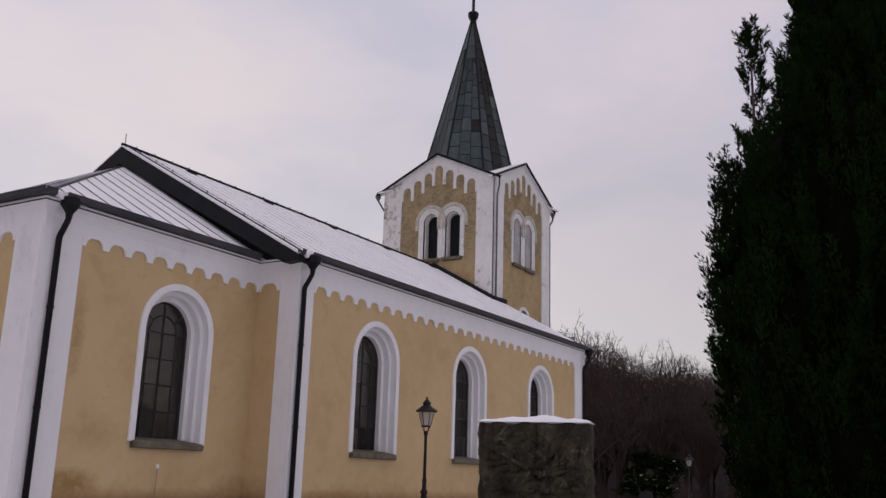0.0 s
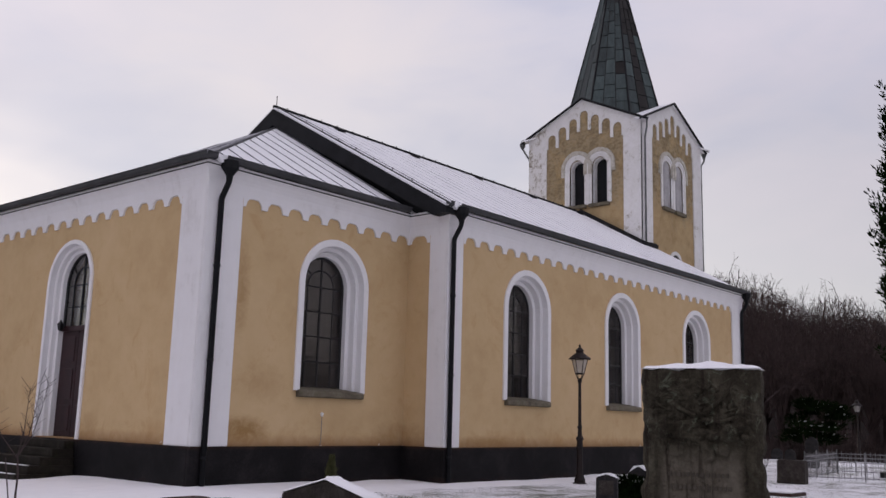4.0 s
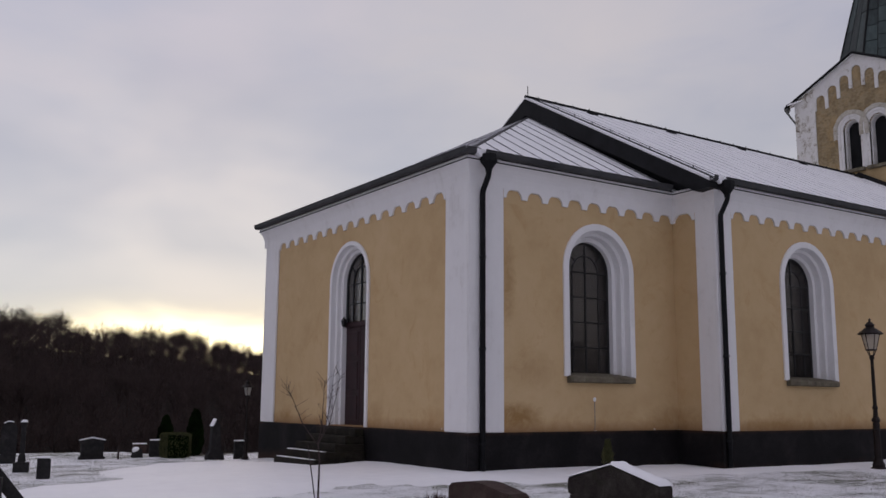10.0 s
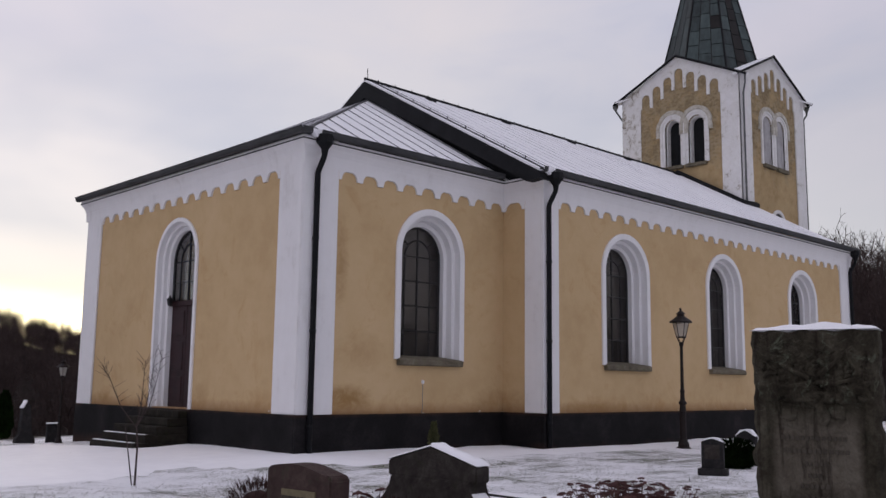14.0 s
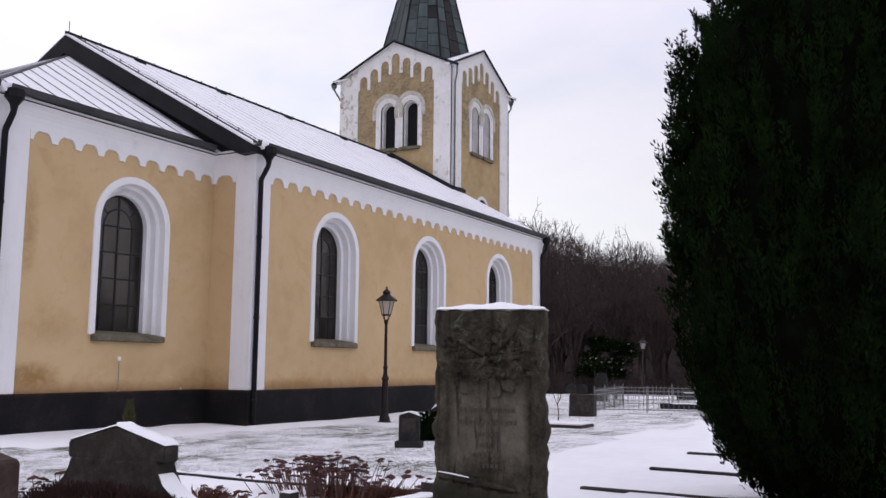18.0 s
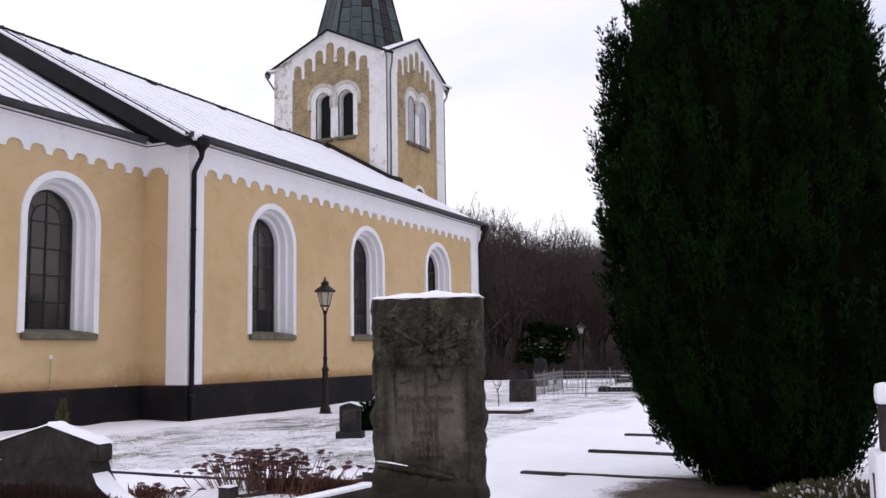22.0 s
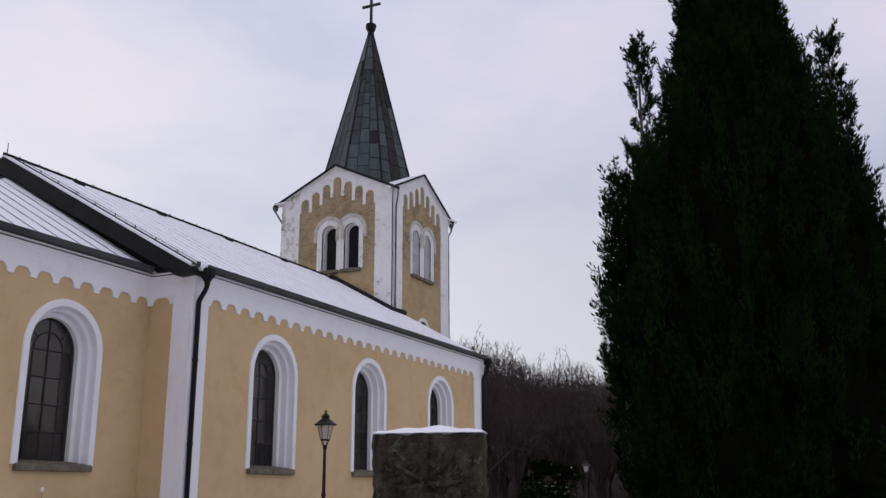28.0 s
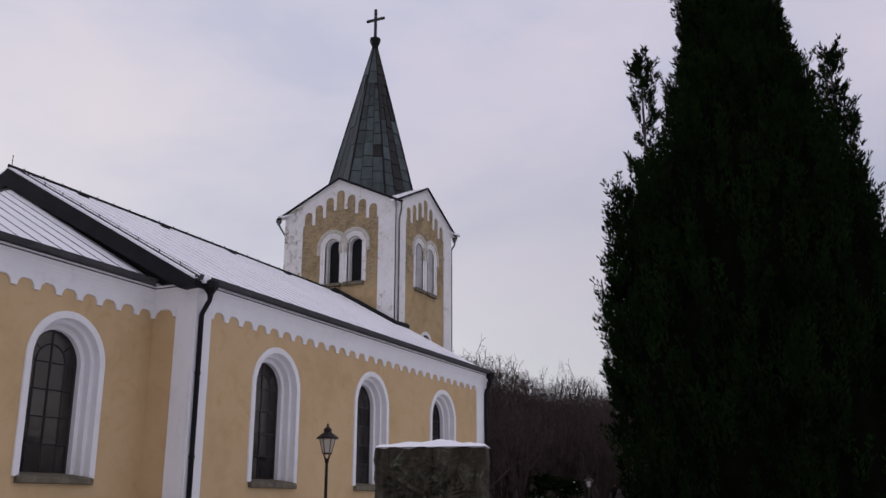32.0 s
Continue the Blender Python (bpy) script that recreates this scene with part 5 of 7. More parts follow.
# ---- street lamps ----
def street_lamp(x, y, height=3.62, label="black cast-iron lamp post with a glazed lantern", at_z=None):
    z0 = (ground_height(x, y) if at_z is None else at_z) - 0.03
    L = thing("street_lamp", label, "street lamp", "lamps of the churchyard", at=(x, y, z0))
    part("base", turned(bmesh.new(), [(0.19, 0.0), (0.19, 0.09), (0.14, 0.12), (0.145, 0.18), (0.11, 0.26), (0.088, 0.32), (0.082, 0.95), (0.10, 0.98), (0.078, 1.02)], (0, 0, 0), 10), LAMP_IRON, L)
    part("pole", turned(bmesh.new(), [(0.085, 1.0), (0.075, 1.15), (0.10, 1.18), (0.10, 1.22), (0.06, 1.28), (0.05, 1.45), (0.065, 1.47), (0.065, 1.51), (0.045, 1.55), (0.038, 2.62), (0.06, 2.66), (0.06, 2.70), (0.03, 2.74)], (0, 0, 0), 10), LAMP_IRON, L)
    lan = part("lantern", turned(bmesh.new(), [(0.12, 2.84), (0.13, 2.87), (0.11, 2.88)], (0, 0, 0), 6), LAMP_IRON, L)
    bm = bmesh.new()
    for k in range(4):
        a = math.tau * k / 4
        tube(bm, [(0.02, 0.0, 2.68), (0.07 * math.cos(a), 0.07 * math.sin(a), 2.74), (0.115 * math.cos(a), 0.115 * math.sin(a), 2.86)], 0.012, 5)
    part("bracket", bm, LAMP_IRON, lan)
    bm = bmesh.new()
    turned(bm, [(0.11, 2.88), (0.20, 3.24)], (0, 0, 0), 6)
    part("glass", bm, LANTERN_GLASS, lan, "pale lantern panes")
    for k in range(6):
        a = math.tau * k / 6
        bm = bmesh.new()
        tube(bm, [(0.117 * math.cos(a), 0.117 * math.sin(a), 2.87), (0.207 * math.cos(a), 0.207 * math.sin(a), 3.25)], 0.010, 5)
        part("glazing_bar", bm, LAMP_IRON, lan)
    part("hood", turned(bmesh.new(), [(0.29, 3.23), (0.30, 3.25), (0.13, 3.38), (0.10, 3.40), (0.10, 3.44), (0.12, 3.46), (0.06, 3.52), (0.02, 3.55), (0.035, 3.58), (0.012, height)], (0, 0, 0), 10), LAMP_IRON, lan)
    return L


street_lamp(20.95, 13.1, at_z=ground_height(20.95, 13.1) - 0.05)
low_lamp = street_lamp(9.82, 24.5, label="small black lamp post beside the far graves")
low_lamp.matrix_basis = low_lamp.matrix_basis @ Matrix.Diagonal((0.61, 0.61, 0.61, 1))
street_lamp(56.5, 16.7, label="distant black lamp post beside the fence")


# ---- gravestones ----
def shaped(outline, thick, bevel=0.02, cuts=0, rough=0.0, scale=4.0, seed=0.0):
    """A slab from an outline in (y, z), centred on x."""
    bm = bmesh.new()
    prism(bm, [(-thick / 2, u, v) for u, v in outline], (thick, 0, 0))
    if bevel:
        bmesh.ops.bevel(bm, geom=bm.edges[:], offset=bevel, segments=2, affect="EDGES")
    if cuts:
        bmesh.ops.subdivide_edges(bm, edges=bm.edges[:], cuts=cuts, use_grid_fill=True)
        bmesh.ops.triangulate(bm, faces=[f for f in bm.faces if len(f.verts) > 4])
    if rough:
        roughen(bm, rough, scale, seed)
    return bm


def grave(x, y, yaw, label, name="gravestone", sink=0.02, group="gravestones"):
    g = thing(name, label, "gravestone", group)
    g.matrix_basis = pose(x, y, ground_height(x, y) - sink, 0, 0, yaw)
    return g


def bars(parent, rows, x, mat=None, name="inscription", bar=0.012):
    """Unreadable lines of writing as plain low bars: (height, half length)."""
    for z, half in rows:
        bm = bmesh.new()
        u = -half
        rr = random.Random(int(z * 1000))
        while u < half:
            w = rr.uniform(0.018, 0.035)
            box(bm, (x - 0.004, u, z - bar), (x + 0.006, min(u + w, half), z + bar))
            u += w + rr.uniform(0.006, 0.016)
        part(name, bm, mat or LETTERS, parent)


def monolith():
    """The tall lichened stone with carved foliage that stands near."""
    g = grave(5.06, 2.44, 14.0, "tall rough-edged lichened gravestone with carved foliage and a snow cap", sink=0.05)
    W, H = 0.33, 1.92
    bm = bmesh.new()
    nu, nv = 44, 120
    grid = {}
    for i in range(nu + 1):
        for j in range(nv + 1):
            for side in (0, 1):
                u, v = -1 + 2 * i / nu, j / nv
                edge = max(abs(u), 0)
                wob = 0.018 * noise.noise(Vector((v * 9, 3.0 + side, u > 0))) + 0.024 * noise.noise(Vector((v * 21, 7.0, u > 0))) + 0.008 * noise.noise(Vector((v * 70, 9.0, u > 0)))
                y = u * (W + wob * (1 if edge > 0.8 else 0.6) + 0.03 * (0.35 - v if v < 0.35 else 0))
                z = v * H + (0.018 * noise.noise(Vector((u * 4, 1.0, 0))) if j == nv else 0)
                x = (-0.10 if side == 0 else 0.10) * (1.0 - 0.35 * max(0.0, edge - 0.9) * 10)
                if side == 0:
                    # the smooth inscription field is sunk; bosses of leaves above it
                    field = 1.0 if (edge < 0.76 and 0.50 < v < 0.80) else 0.0
                    x += 0.020 * field
                    if v > 0.71 and edge < 0.97:
                        p = Vector((u * 3.2, v * 11.0, 0.0))
                        leaf = noise.noise(p * 1.6) * 0.6 + noise.noise(p * 4.2) * 0.35
                        wreath = math.exp(-(((math.hypot(u * 1.0, (v - 0.875) * 8.5) - 0.50) / 0.34) ** 2))
                        x -= 0.065 * wreath * (0.40 + leaf) + 0.020 * leaf
                    # the block below a slanting split stands forward
                    if v < 0.465 - 0.03 * u * -1.0:
                        x -= 0.035
                    x += 0.006 * noise.noise(Vector((u * 9, v * 26, 2))) + 0.004 * noise.noise(Vector((u * 30, v * 80, 5)))
                grid[i, j, side] = bm.verts.new((x, y, z))
    for i in range(nu):
        for j in range(nv):
            for side in (0, 1):
                bm.faces.new((grid[i, j, side], grid[i + 1, j, side], grid[i + 1, j + 1, side], grid[i, j + 1, side]))
    for j in range(nv):
        for i in (0, nu):
            bm.faces.new((grid[i, j, 0], grid[i, j + 1, 0], grid[i, j + 1, 1], grid[i, j, 1]))
    for i in range(nu):
        for j in (0, nv):
            bm.faces.new((grid[i, j, 0], grid[i + 1, j, 0], grid[i + 1, j, 1], grid[i, j, 1]))
    part("stone", bm, CARVED, g)
    # carved leaves, knots and drooping ribbon ends
    rr = random.Random(11)
    for k in range(150):
        a = rr.uniform(0, math.tau)
        rad = abs(rr.gauss(0.17, 0.08))
        cy, cz = 1.25 * rad * math.cos(a), 1.70 + 0.62 * rad * math.sin(a)
        if abs(cy) > 0.29 or cz > 1.86 or cz < 1.54:
            continue
        bm = bmesh.new()
        ln, wd = rr.uniform(0.035, 0.07), rr.uniform(0.008, 0.014)
        n = 5
        top = [Vector((-0.004 - 0.010 * math.sin(math.pi * s / n), (s / n - 0.5) * ln, 0.012 * math.sin(2 * s / n))) for s in range(n + 1)]
        for s in range(n):
            w0, w1 = wd * math.sin(math.pi * s / n) + 0.002, wd * math.sin(math.pi * (s + 1) / n) + 0.002
            for sg in (-1, 1):
                bm.faces.new([bm.verts.new(p) for p in (top[s], top[s + 1], top[s + 1] + Vector((0.012, 0, sg * w1)), top[s] + Vector((0.012, 0, sg * w0)))])
        bm.transform(Matrix.Translation((-0.112 - rr.uniform(0.0, 0.015), cy, cz)) @ Matrix.Rotation(rr.uniform(0, math.tau), 4, "X"))
        part("carved_leaf", bm, CARVED, g)
    # a long twig across the wreath, and rounded bosses with drooping ribbon ends below it
    for pts in ([(-0.03, 1.68), (-0.10, 1.73), (-0.16, 1.79), (-0.21, 1.83)], [(0.02, 1.66), (0.10, 1.70), (0.17, 1.74)], [(-0.02, 1.64), (-0.12, 1.63), (-0.22, 1.66)], [(0.03, 1.63), (0.13, 1.61), (0.21, 1.63)]):
        bm = bmesh.new()
        tube(bm, [(-0.125 - 0.01 * (k % 2), u, v) for k, (u, v) in enumerate(pts)], [0.014, 0.012, 0.009, 0.006][:len(pts)], 6)
        part("carved_twig", bm, CARVED, g)
    for u, v, r in ((0.20, 1.565, 0.036), (0.12, 1.555, 0.032), (-0.01, 1.57, 0.034), (-0.09, 1.55, 0.030), (-0.18, 1.57, 0.034), (0.05, 1.60, 0.026), (-0.24, 1.55, 0.024)):
        bm = bmesh.new()
        bmesh.ops.create_icosphere(bm, subdivisions=2, radius=1.0, matrix=Matrix.Translation((-0.105, u, v)) @ Matrix.Diagonal((0.035, r, r * 0.85, 1)))
        part("carved_boss", roughen(bm, 0.010, 14.0, u), CARVED, g, smooth=True)
    for u, v, r, tall in ((0.13, 1.49, 0.050, 1.3), (0.19, 1.51, 0.030, 1.5), (-0.04, 1.47, 0.046, 1.4), (-0.12, 1.49, 0.034, 1.2), (0.06, 1.53, 0.030, 1.1)):
        bm = bmesh.new()
        bmesh.ops.create_icosphere(bm, subdivisions=3, radius=1.0, matrix=Matrix.Translation((-0.080, u, v)) @ Matrix.Diagonal((0.030, r, r * tall, 1)))
        part("carved_scroll", roughen(roughen(bm, 0.032, 11.0, u), 0.014, 34.0, v), CARVED, g, smooth=True)
    for z, half, gaps in ((1.335, 0.170, 13), (1.265, 0.160, 12), (1.198, 0.050, 4), (1.135, 0.035, 4), (1.078, 0.075, 6), (1.015, 0.100, 8)):
        rows = random.Random(int(z * 1000))
        u = half + 0.015
        while u > -half + 0.015:
            w = rows.uniform(0.012, 0.022)
            part("inscription", boxed(((-0.089, u - w, z - 0.011), (-0.0785, u, z + 0.011))), LETTERS, g)
            u -= w + rows.uniform(0.007, 0.011)
    # sloping ledge low on the face, with a line of snow
    bm = bmesh.new()
    tube(bm, [(-0.128, 0.30, 0.965), (-0.138, 0.05, 0.93), (-0.120, -0.16, 0.885)], [0.012, 0.017, 0.010], 6)
    part("ledge", bm, CARVED, g)
    bm = bmesh.new()
    tube(bm, [(-0.145, 0.285, 0.982), (-0.150, 0.20, 0.972), (-0.153, 0.10, 0.955)], [0.003, 0.005, 0.003], 6)
    part("ledge_snow", bm, PATH_SNOW, g)
    cap = bmesh.new()
    rows = [[cap.verts.new((x * 0.115, -0.335 + 0.67 * i / 22, 1.925 + (0.045 * (0.55 + 0.45 * math.sin(math.pi * i / 22)) if abs(x) < 0.9 and 0 < i < 22 else 0.0) * (0.75 + 0.5 * noise.noise(Vector((i * 0.16, x, 4))) + 0.25 * noise.noise(Vector((i * 0.6, x, 8)))))) for x in (-1, -0.6, 0, 0.6, 1)] for i in range(23)]
    for a, b in zip(rows, rows[1:]):
        for k in range(4):
            cap.faces.new((a[k], a[k + 1], b[k + 1], b[k]))
    part("snow_cap", cap, PATH_SNOW, g, "uneven cap of snow", smooth=True)


monolith()


def gabled_stone():
    g = grave(5.62, 6.07, 2.0, "broad grey gravestone with a gabled snow-dusted top on a flared plinth")
    H = 1.03
    flare = [(0.475, 0.765), (0.475, 0.68), (0.50, 0.635), (0.545, 0.59), (0.61, 0.54), (0.69, 0.49), (0.79, 0.44), (0.92, 0.39), (0.95, 0.36), (0.95, 0.0)]
    bm = bmesh.new()
    strips = [[bm.verts.new((u, -y - (0.012 if abs(u) < 0.1 and 0 < k < 6 else -0.004), z + (0.016 if abs(u) < 0.1 and 0 < k < 6 else -0.003))) for u in (-0.11, -0.08, 0.0, 0.08, 0.11)] for k, (y, z) in enumerate(flare[1:8])]
    for a, b in zip(strips, strips[1:]):
        for k in range(4):
            bm.faces.new((a[k], a[k + 1], b[k + 1], b[k]))
    part("snow_cap", bm, PATH_SNOW, g, "snow lying on the flared foot", smooth=True)
    part("gable_top", shaped([(-0.53, 0.755), (-0.53, 0.89), (0.0, H), (0.53, 0.89), (0.53, 0.755)], 0.17, 0.012), MOSSY, g)
    part("plinth", shaped([(-y, z) for y, z in flare[::-1]] + flare, 0.22, 0.012), MOSSY, g)
    for side, q in ((-1, 1.0), (1, 0.35)):
        bm = bmesh.new()
        n = 14
        rows = []
        for i in range(n + 1):
            y = side * 0.535 * i / n
            z = H - (H - 0.89) * i / n + 0.012
            rows.append([bm.verts.new((x, y, z + (0.022 * q * (0.7 + 0.5 * noise.noise(Vector((i * 0.6, x * 9, side)))) if abs(x) < 0.08 and i < n else -0.008))) for x in (-0.087, -0.07, -0.025, 0.025, 0.07, 0.087)])
        for a, b in zip(rows, rows[1:]):
            for k in range(5):
                bm.faces.new((a[k], a[k + 1], b[k + 1], b[k]))
        part("snow_cap", bm, PATH_SNOW, g, "thin snow on the slope", smooth=True)


gabled_stone()


def curved_stone():
    g = grave(4.32, 6.16, 4.0, "low red-brown gravestone with a curved top and a small plate")
    out = [(0.38, 0.0), (0.38, 0.86), (0.36, 0.90)] + [(0.36 - 0.72 * k / 10, 0.90 + 0.03 * math.sin(math.pi * k / 10 * 1.2) - 0.05 * max(0.0, k / 10 - 0.5)) for k in range(1, 10)] + [(-0.36, 0.865), (-0.38, 0.83), (-0.38, 0.0)]
    part("stone", shaped(out, 0.20, 0.012), RED_STONE, g)
    part("name_plate", boxed(((-0.112, -0.22, 0.48), (-0.10, 0.18, 0.74)), bevel=0.003), PLATE, g, "dull brass plate")
    bars(g, [(0.68, 0.17), (0.61, 0.12), (0.54, 0.15)], -0.113)


curved_stone()


def small_tablet(x, y, yaw, w, h, t, mat, label, snow=True, peak=0.06, base=True):
    g = grave(x, y, yaw, label)
    lo = 0.12 if base else 0.0
    part("stone", shaped([(-w / 2, lo), (-w / 2, h - peak), (-w * 0.25, h - peak * 0.45), (0, h), (w * 0.25, h - peak * 0.45), (w / 2, h - peak), (w / 2, lo)], t, 0.012), mat, g)
    if base:
        part("base", boxed(((-t * 0.9, -w * 0.66, 0), (t * 0.9, w * 0.66, 0.135)), bevel=0.015), mat, g)
    if snow:
        bm = bmesh.new()
        prism(bm, [(-t / 2 - 0.004, u, v) for u, v in [(-w / 2, h - peak), (-w * 0.25, h - peak * 0.45), (0, h), (w * 0.25, h - peak * 0.45), (w / 2, h - peak), (w * 0.25, h + 0.004), (0, h + 0.018), (-w * 0.25, h + 0.010)]], (t + 0.008, 0, 0))
        part("snow_cap", bm, PATH_SNOW, g)
    return g


g = small_tablet(15.16, 8.94, 20, 0.38, 0.66, 0.16, DARK_STONE, "small dark granite gravestone with a snow-dusted peak")
part("face_panel", boxed(((-0.086, -0.13, 0.30), (-0.08, 0.13, 0.55)), bevel=0.002), MOSSY, g)
small_tablet(17.9, 9.75, 10, 0.40, 0.72, 0.2, DARK_STONE, "rounded dark gravestone capped with snow", peak=0.12)

# squat block, snowy slab and slim young tree beyond
g = grave(27.9, 10.2, 8, "squat grey stone block of a grave", "grave_block")
part("stone", roughen(shaped([(-0.40, 0.0), (-0.39, 0.68), (0.37, 0.70), (0.40, 0.0)], 0.5, 0.03, 2), 0.02, 3.0), MOSSY, g)
g = grave(22.9, 9.0, 0, "flat grave slab under snow", "grave_slab")
part("stone", boxed(((-0.5, -0.75, 0), (0.5, 0.6, 0.10)), bevel=0.02), RED_STONE, g)
part("snow_cap", roughen(boxed(((-0.48, -0.73, 0.098), (0.48, 0.58, 0.15)), bevel=0.025), 0.01, 3), PATH_SNOW, g)

# the graves on the side of the setting sun
LEFT = [
    # x, y, width, height, thickness, form, label
    (3.78, 19.8, 0.36, 0.46, 0.22, "block", "short square granite grave marker"),
    (3.95, 21.9, 0.30, 1.15, 0.26, "column", "slim granite column on a stepped foot"),
    (4.25, 25.4, 0.55, 1.12, 0.2, "arched", "tall round-topped grey gravestone"),
    (3.65, 24.3, 0.30, 0.90, 0.24, "column", "short granite column with a snowy head"),
    (3.05, 24.6, 0.34, 0.92, 0.24, "column", "granite column with a snowy head"),
    (3.40, 22.0, 0.34, 0.44, 0.18, "block", "low square grey granite gravestone"),
    (3.35, 25.6, 0.38, 0.62, 0.18, "arched", "small round-topped grey gravestone"),
    (8.95, 24.5, 0.40, 1.15, 0.35, "obelisk", "dark slanting obelisk with snow on its head"),
    (7.45, 26.3, 0.50, 0.34, 0.2, "boulder", "low boulder gravestone with snow"),
    (7.95, 26.4, 0.44, 0.52, 0.2, "block", "low square gravestone with snow on top"),
    (8.4, 29.4, 0.62, 0.30, 0.2, "block", "low broad red granite gravestone"),
    (10.45, 26.5, 0.5, 0.60, 0.2, "block", "dark gravestone beside the lamp"),
    (1.6, 23.5, 0.4, 0.35, 0.6, "block", "low grave kerb block"),
    (3.15, 26.3, 1.3, 0.28, 0.3, "block", "long low gravestone with snow on top"),
    (2.6, 25.0, 0.45, 0.80, 0.2, "arched", "round-topped dark gravestone near the post"),
]
for x, y, w, h, t, form, label in LEFT:
    w, h, t = w * 0.66, h * 0.92, t * 0.72
    if x < 4.6 and y > 20.5:
        x -= 0.2
    yaw = 90 - random.Random(int(x * 77)).uniform(-14, 14)
    g = grave(x, y, yaw, label, group="graves in the far yard")
    if form == "block":
        part("stone", shaped([(-w / 2, 0), (-w / 2, h * 0.96), (w / 2, h), (w / 2, 0)], t, 0.02), DARK_STONE if h > 0.4 else RED_STONE, g)
        part("snow_cap", roughen(boxed(((-t / 2, -w / 2, h - 0.01), (t / 2, w / 2, h + 0.025)), bevel=0.01), 0.005, 5), PATH_SNOW, g)
    elif form == "column":
        part("foot", boxed(((-t * 0.8, -w * 0.8, 0), (t * 0.8, w * 0.8, 0.22)), bevel=0.02), DARK_STONE, g)
        part("shaft", turned(bmesh.new(), [(w * 0.55, 0.2), (w * 0.5, 0.34), (w * 0.36, 0.40), (w * 0.32, h - 0.12), (w * 0.42, h - 0.06), (w * 0.40, h)], (0, 0, 0), 4, math.pi / 4), DARK_STONE, g)
        part("snow_cap", turned(bmesh.new(), [(w * 0.40, h - 0.004), (w * 0.36, h + 0.03), (w * 0.12, h + 0.05)], (0, 0, 0), 6), PATH_SNOW, g)
    elif form == "arched":
        part("stone", shaped(arch(0, w / 2, 0.0, h - w / 2, 12), t, 0.015), DARK_STONE, g)
        bm = bmesh.new()
        tube(bm, [(0, u, v + 0.005) for u, v in arch(0, w / 2, 0.0, h - w / 2, 12)[5:11]], 0.02, 6)
        part("snow_cap", bm, PATH_SNOW, g)
    elif form == "obelisk":
        part("stone", shaped([(-0.24, 0), (-0.22, 0.14), (-0.13, 0.24), (-0.09, h - 0.13), (0.01, h), (0.10, h - 0.18), (0.13, 0.24), (0.22, 0.14), (0.24, 0)], t, 0.015), DARK_STONE, g)
        bm = bmesh.new()
        prism(bm, [(-t / 2, 0.01, h), (-t / 2, 0.10, h - 0.18), (-t / 2, 0.125, h - 0.165), (-t / 2, 0.03, h + 0.025)], (t, 0, 0))
        part("snow_cap", bm, PATH_SNOW, g)
    else:
        bm = bmesh.new()
        bmesh.ops.create_icosphere(bm, subdivisions=3, radius=1.0, matrix=Matrix.Diagonal((t, w / 2, h, 1)))
        part("stone", roughen(bm, 0.05, 2.5, x), DARK_STONE, g)
        bm = bmesh.new()
        bmesh.ops.create_icosphere(bm, subdivisions=2, radius=1.0, matrix=Matrix.Translation((0, 0.04, h * 0.72)) @ Matrix.Diagonal((t * 0.7, w * 0.33, h * 0.30, 1)))
        part("snow_cap", bm, PATH_SNOW, g)

# gabled family tomb, clipped hedge box, thin post and the leaning slab
g = grave(6.25, 26.3, 80, "small gabled stone tomb with snow on its top", "tomb")
g.matrix_basis = g.matrix_basis @ Matrix.Diagonal((0.8, 0.78, 1.0, 1))
part("body", boxed(((-0.22, -0.36, 0.06), (0.22, 0.36, 0.46)), bevel=0.015), DARK_STONE, g)
part("base", boxed(((-0.28, -0.42, 0), (0.28, 0.42, 0.08)), bevel=0.01), DARK_STONE, g)
part("gable_top", shaped([(-0.42, 0.45), (-0.42, 0.50), (0, 0.56), (0.42, 0.50), (0.42, 0.45)], 0.52, 0.01), DARK_STONE, g)
for u in (-0.32, -0.11, 0.11, 0.32):
    part("pilaster", boxed(((-0.25, u - 0.03, 0.08), (-0.215, u + 0.03, 0.44))), DARK_STONE, g)
bm = bmesh.new()
tube(bm, [(0, -0.42, 0.51), (0, 0, 0.575), (0, 0.42, 0.51)], [0.02, 0.025, 0.02], 6)
part("snow_cap", bm, PATH_SNOW, g)
g = grave(2.36, 20.4, 20, "thin weathered wooden post", "post", group="posts")
part("shaft", turned(bmesh.new(), [(0.075, 0), (0.07, 1.3), (0.03, 1.36)], (0, 0, 0), 6), BARK, g)
g = grave(6.75, 25.6, 0, "thin stake in the snow", "stake", group="posts")
part("shaft", turned(bmesh.new(), [(0.03, 0), (0.025, 0.34)], (0, 0, 0), 5), BARK, g)

g = grave(2.15, 15.2, 75, "square granite grave base on a plinth")
part("base", boxed(((-0.16, -0.26, 0), (0.16, 0.26, 0.12)), bevel=0.015), DARK_STONE, g)
part("stone", boxed(((-0.11, -0.16, 0.11), (0.11, 0.16, 0.44)), bevel=0.012), DARK_STONE, g)
g = grave(2.52, 15.5, 85, "gravestone slab leaning slantwise over the snow")
bm = shaped([(-0.09, 0.0), (-0.09, 0.86), (-0.04, 0.92), (0.04, 0.92), (0.09, 0.86), (0.09, 0.0)], 0.14, 0.012)
bm.transform(Matrix.Translation((0, -0.10, 0.03)) @ Matrix.Rotation(radians(-38), 4, "X"))
part("stone", bm, DARK_STONE, g)


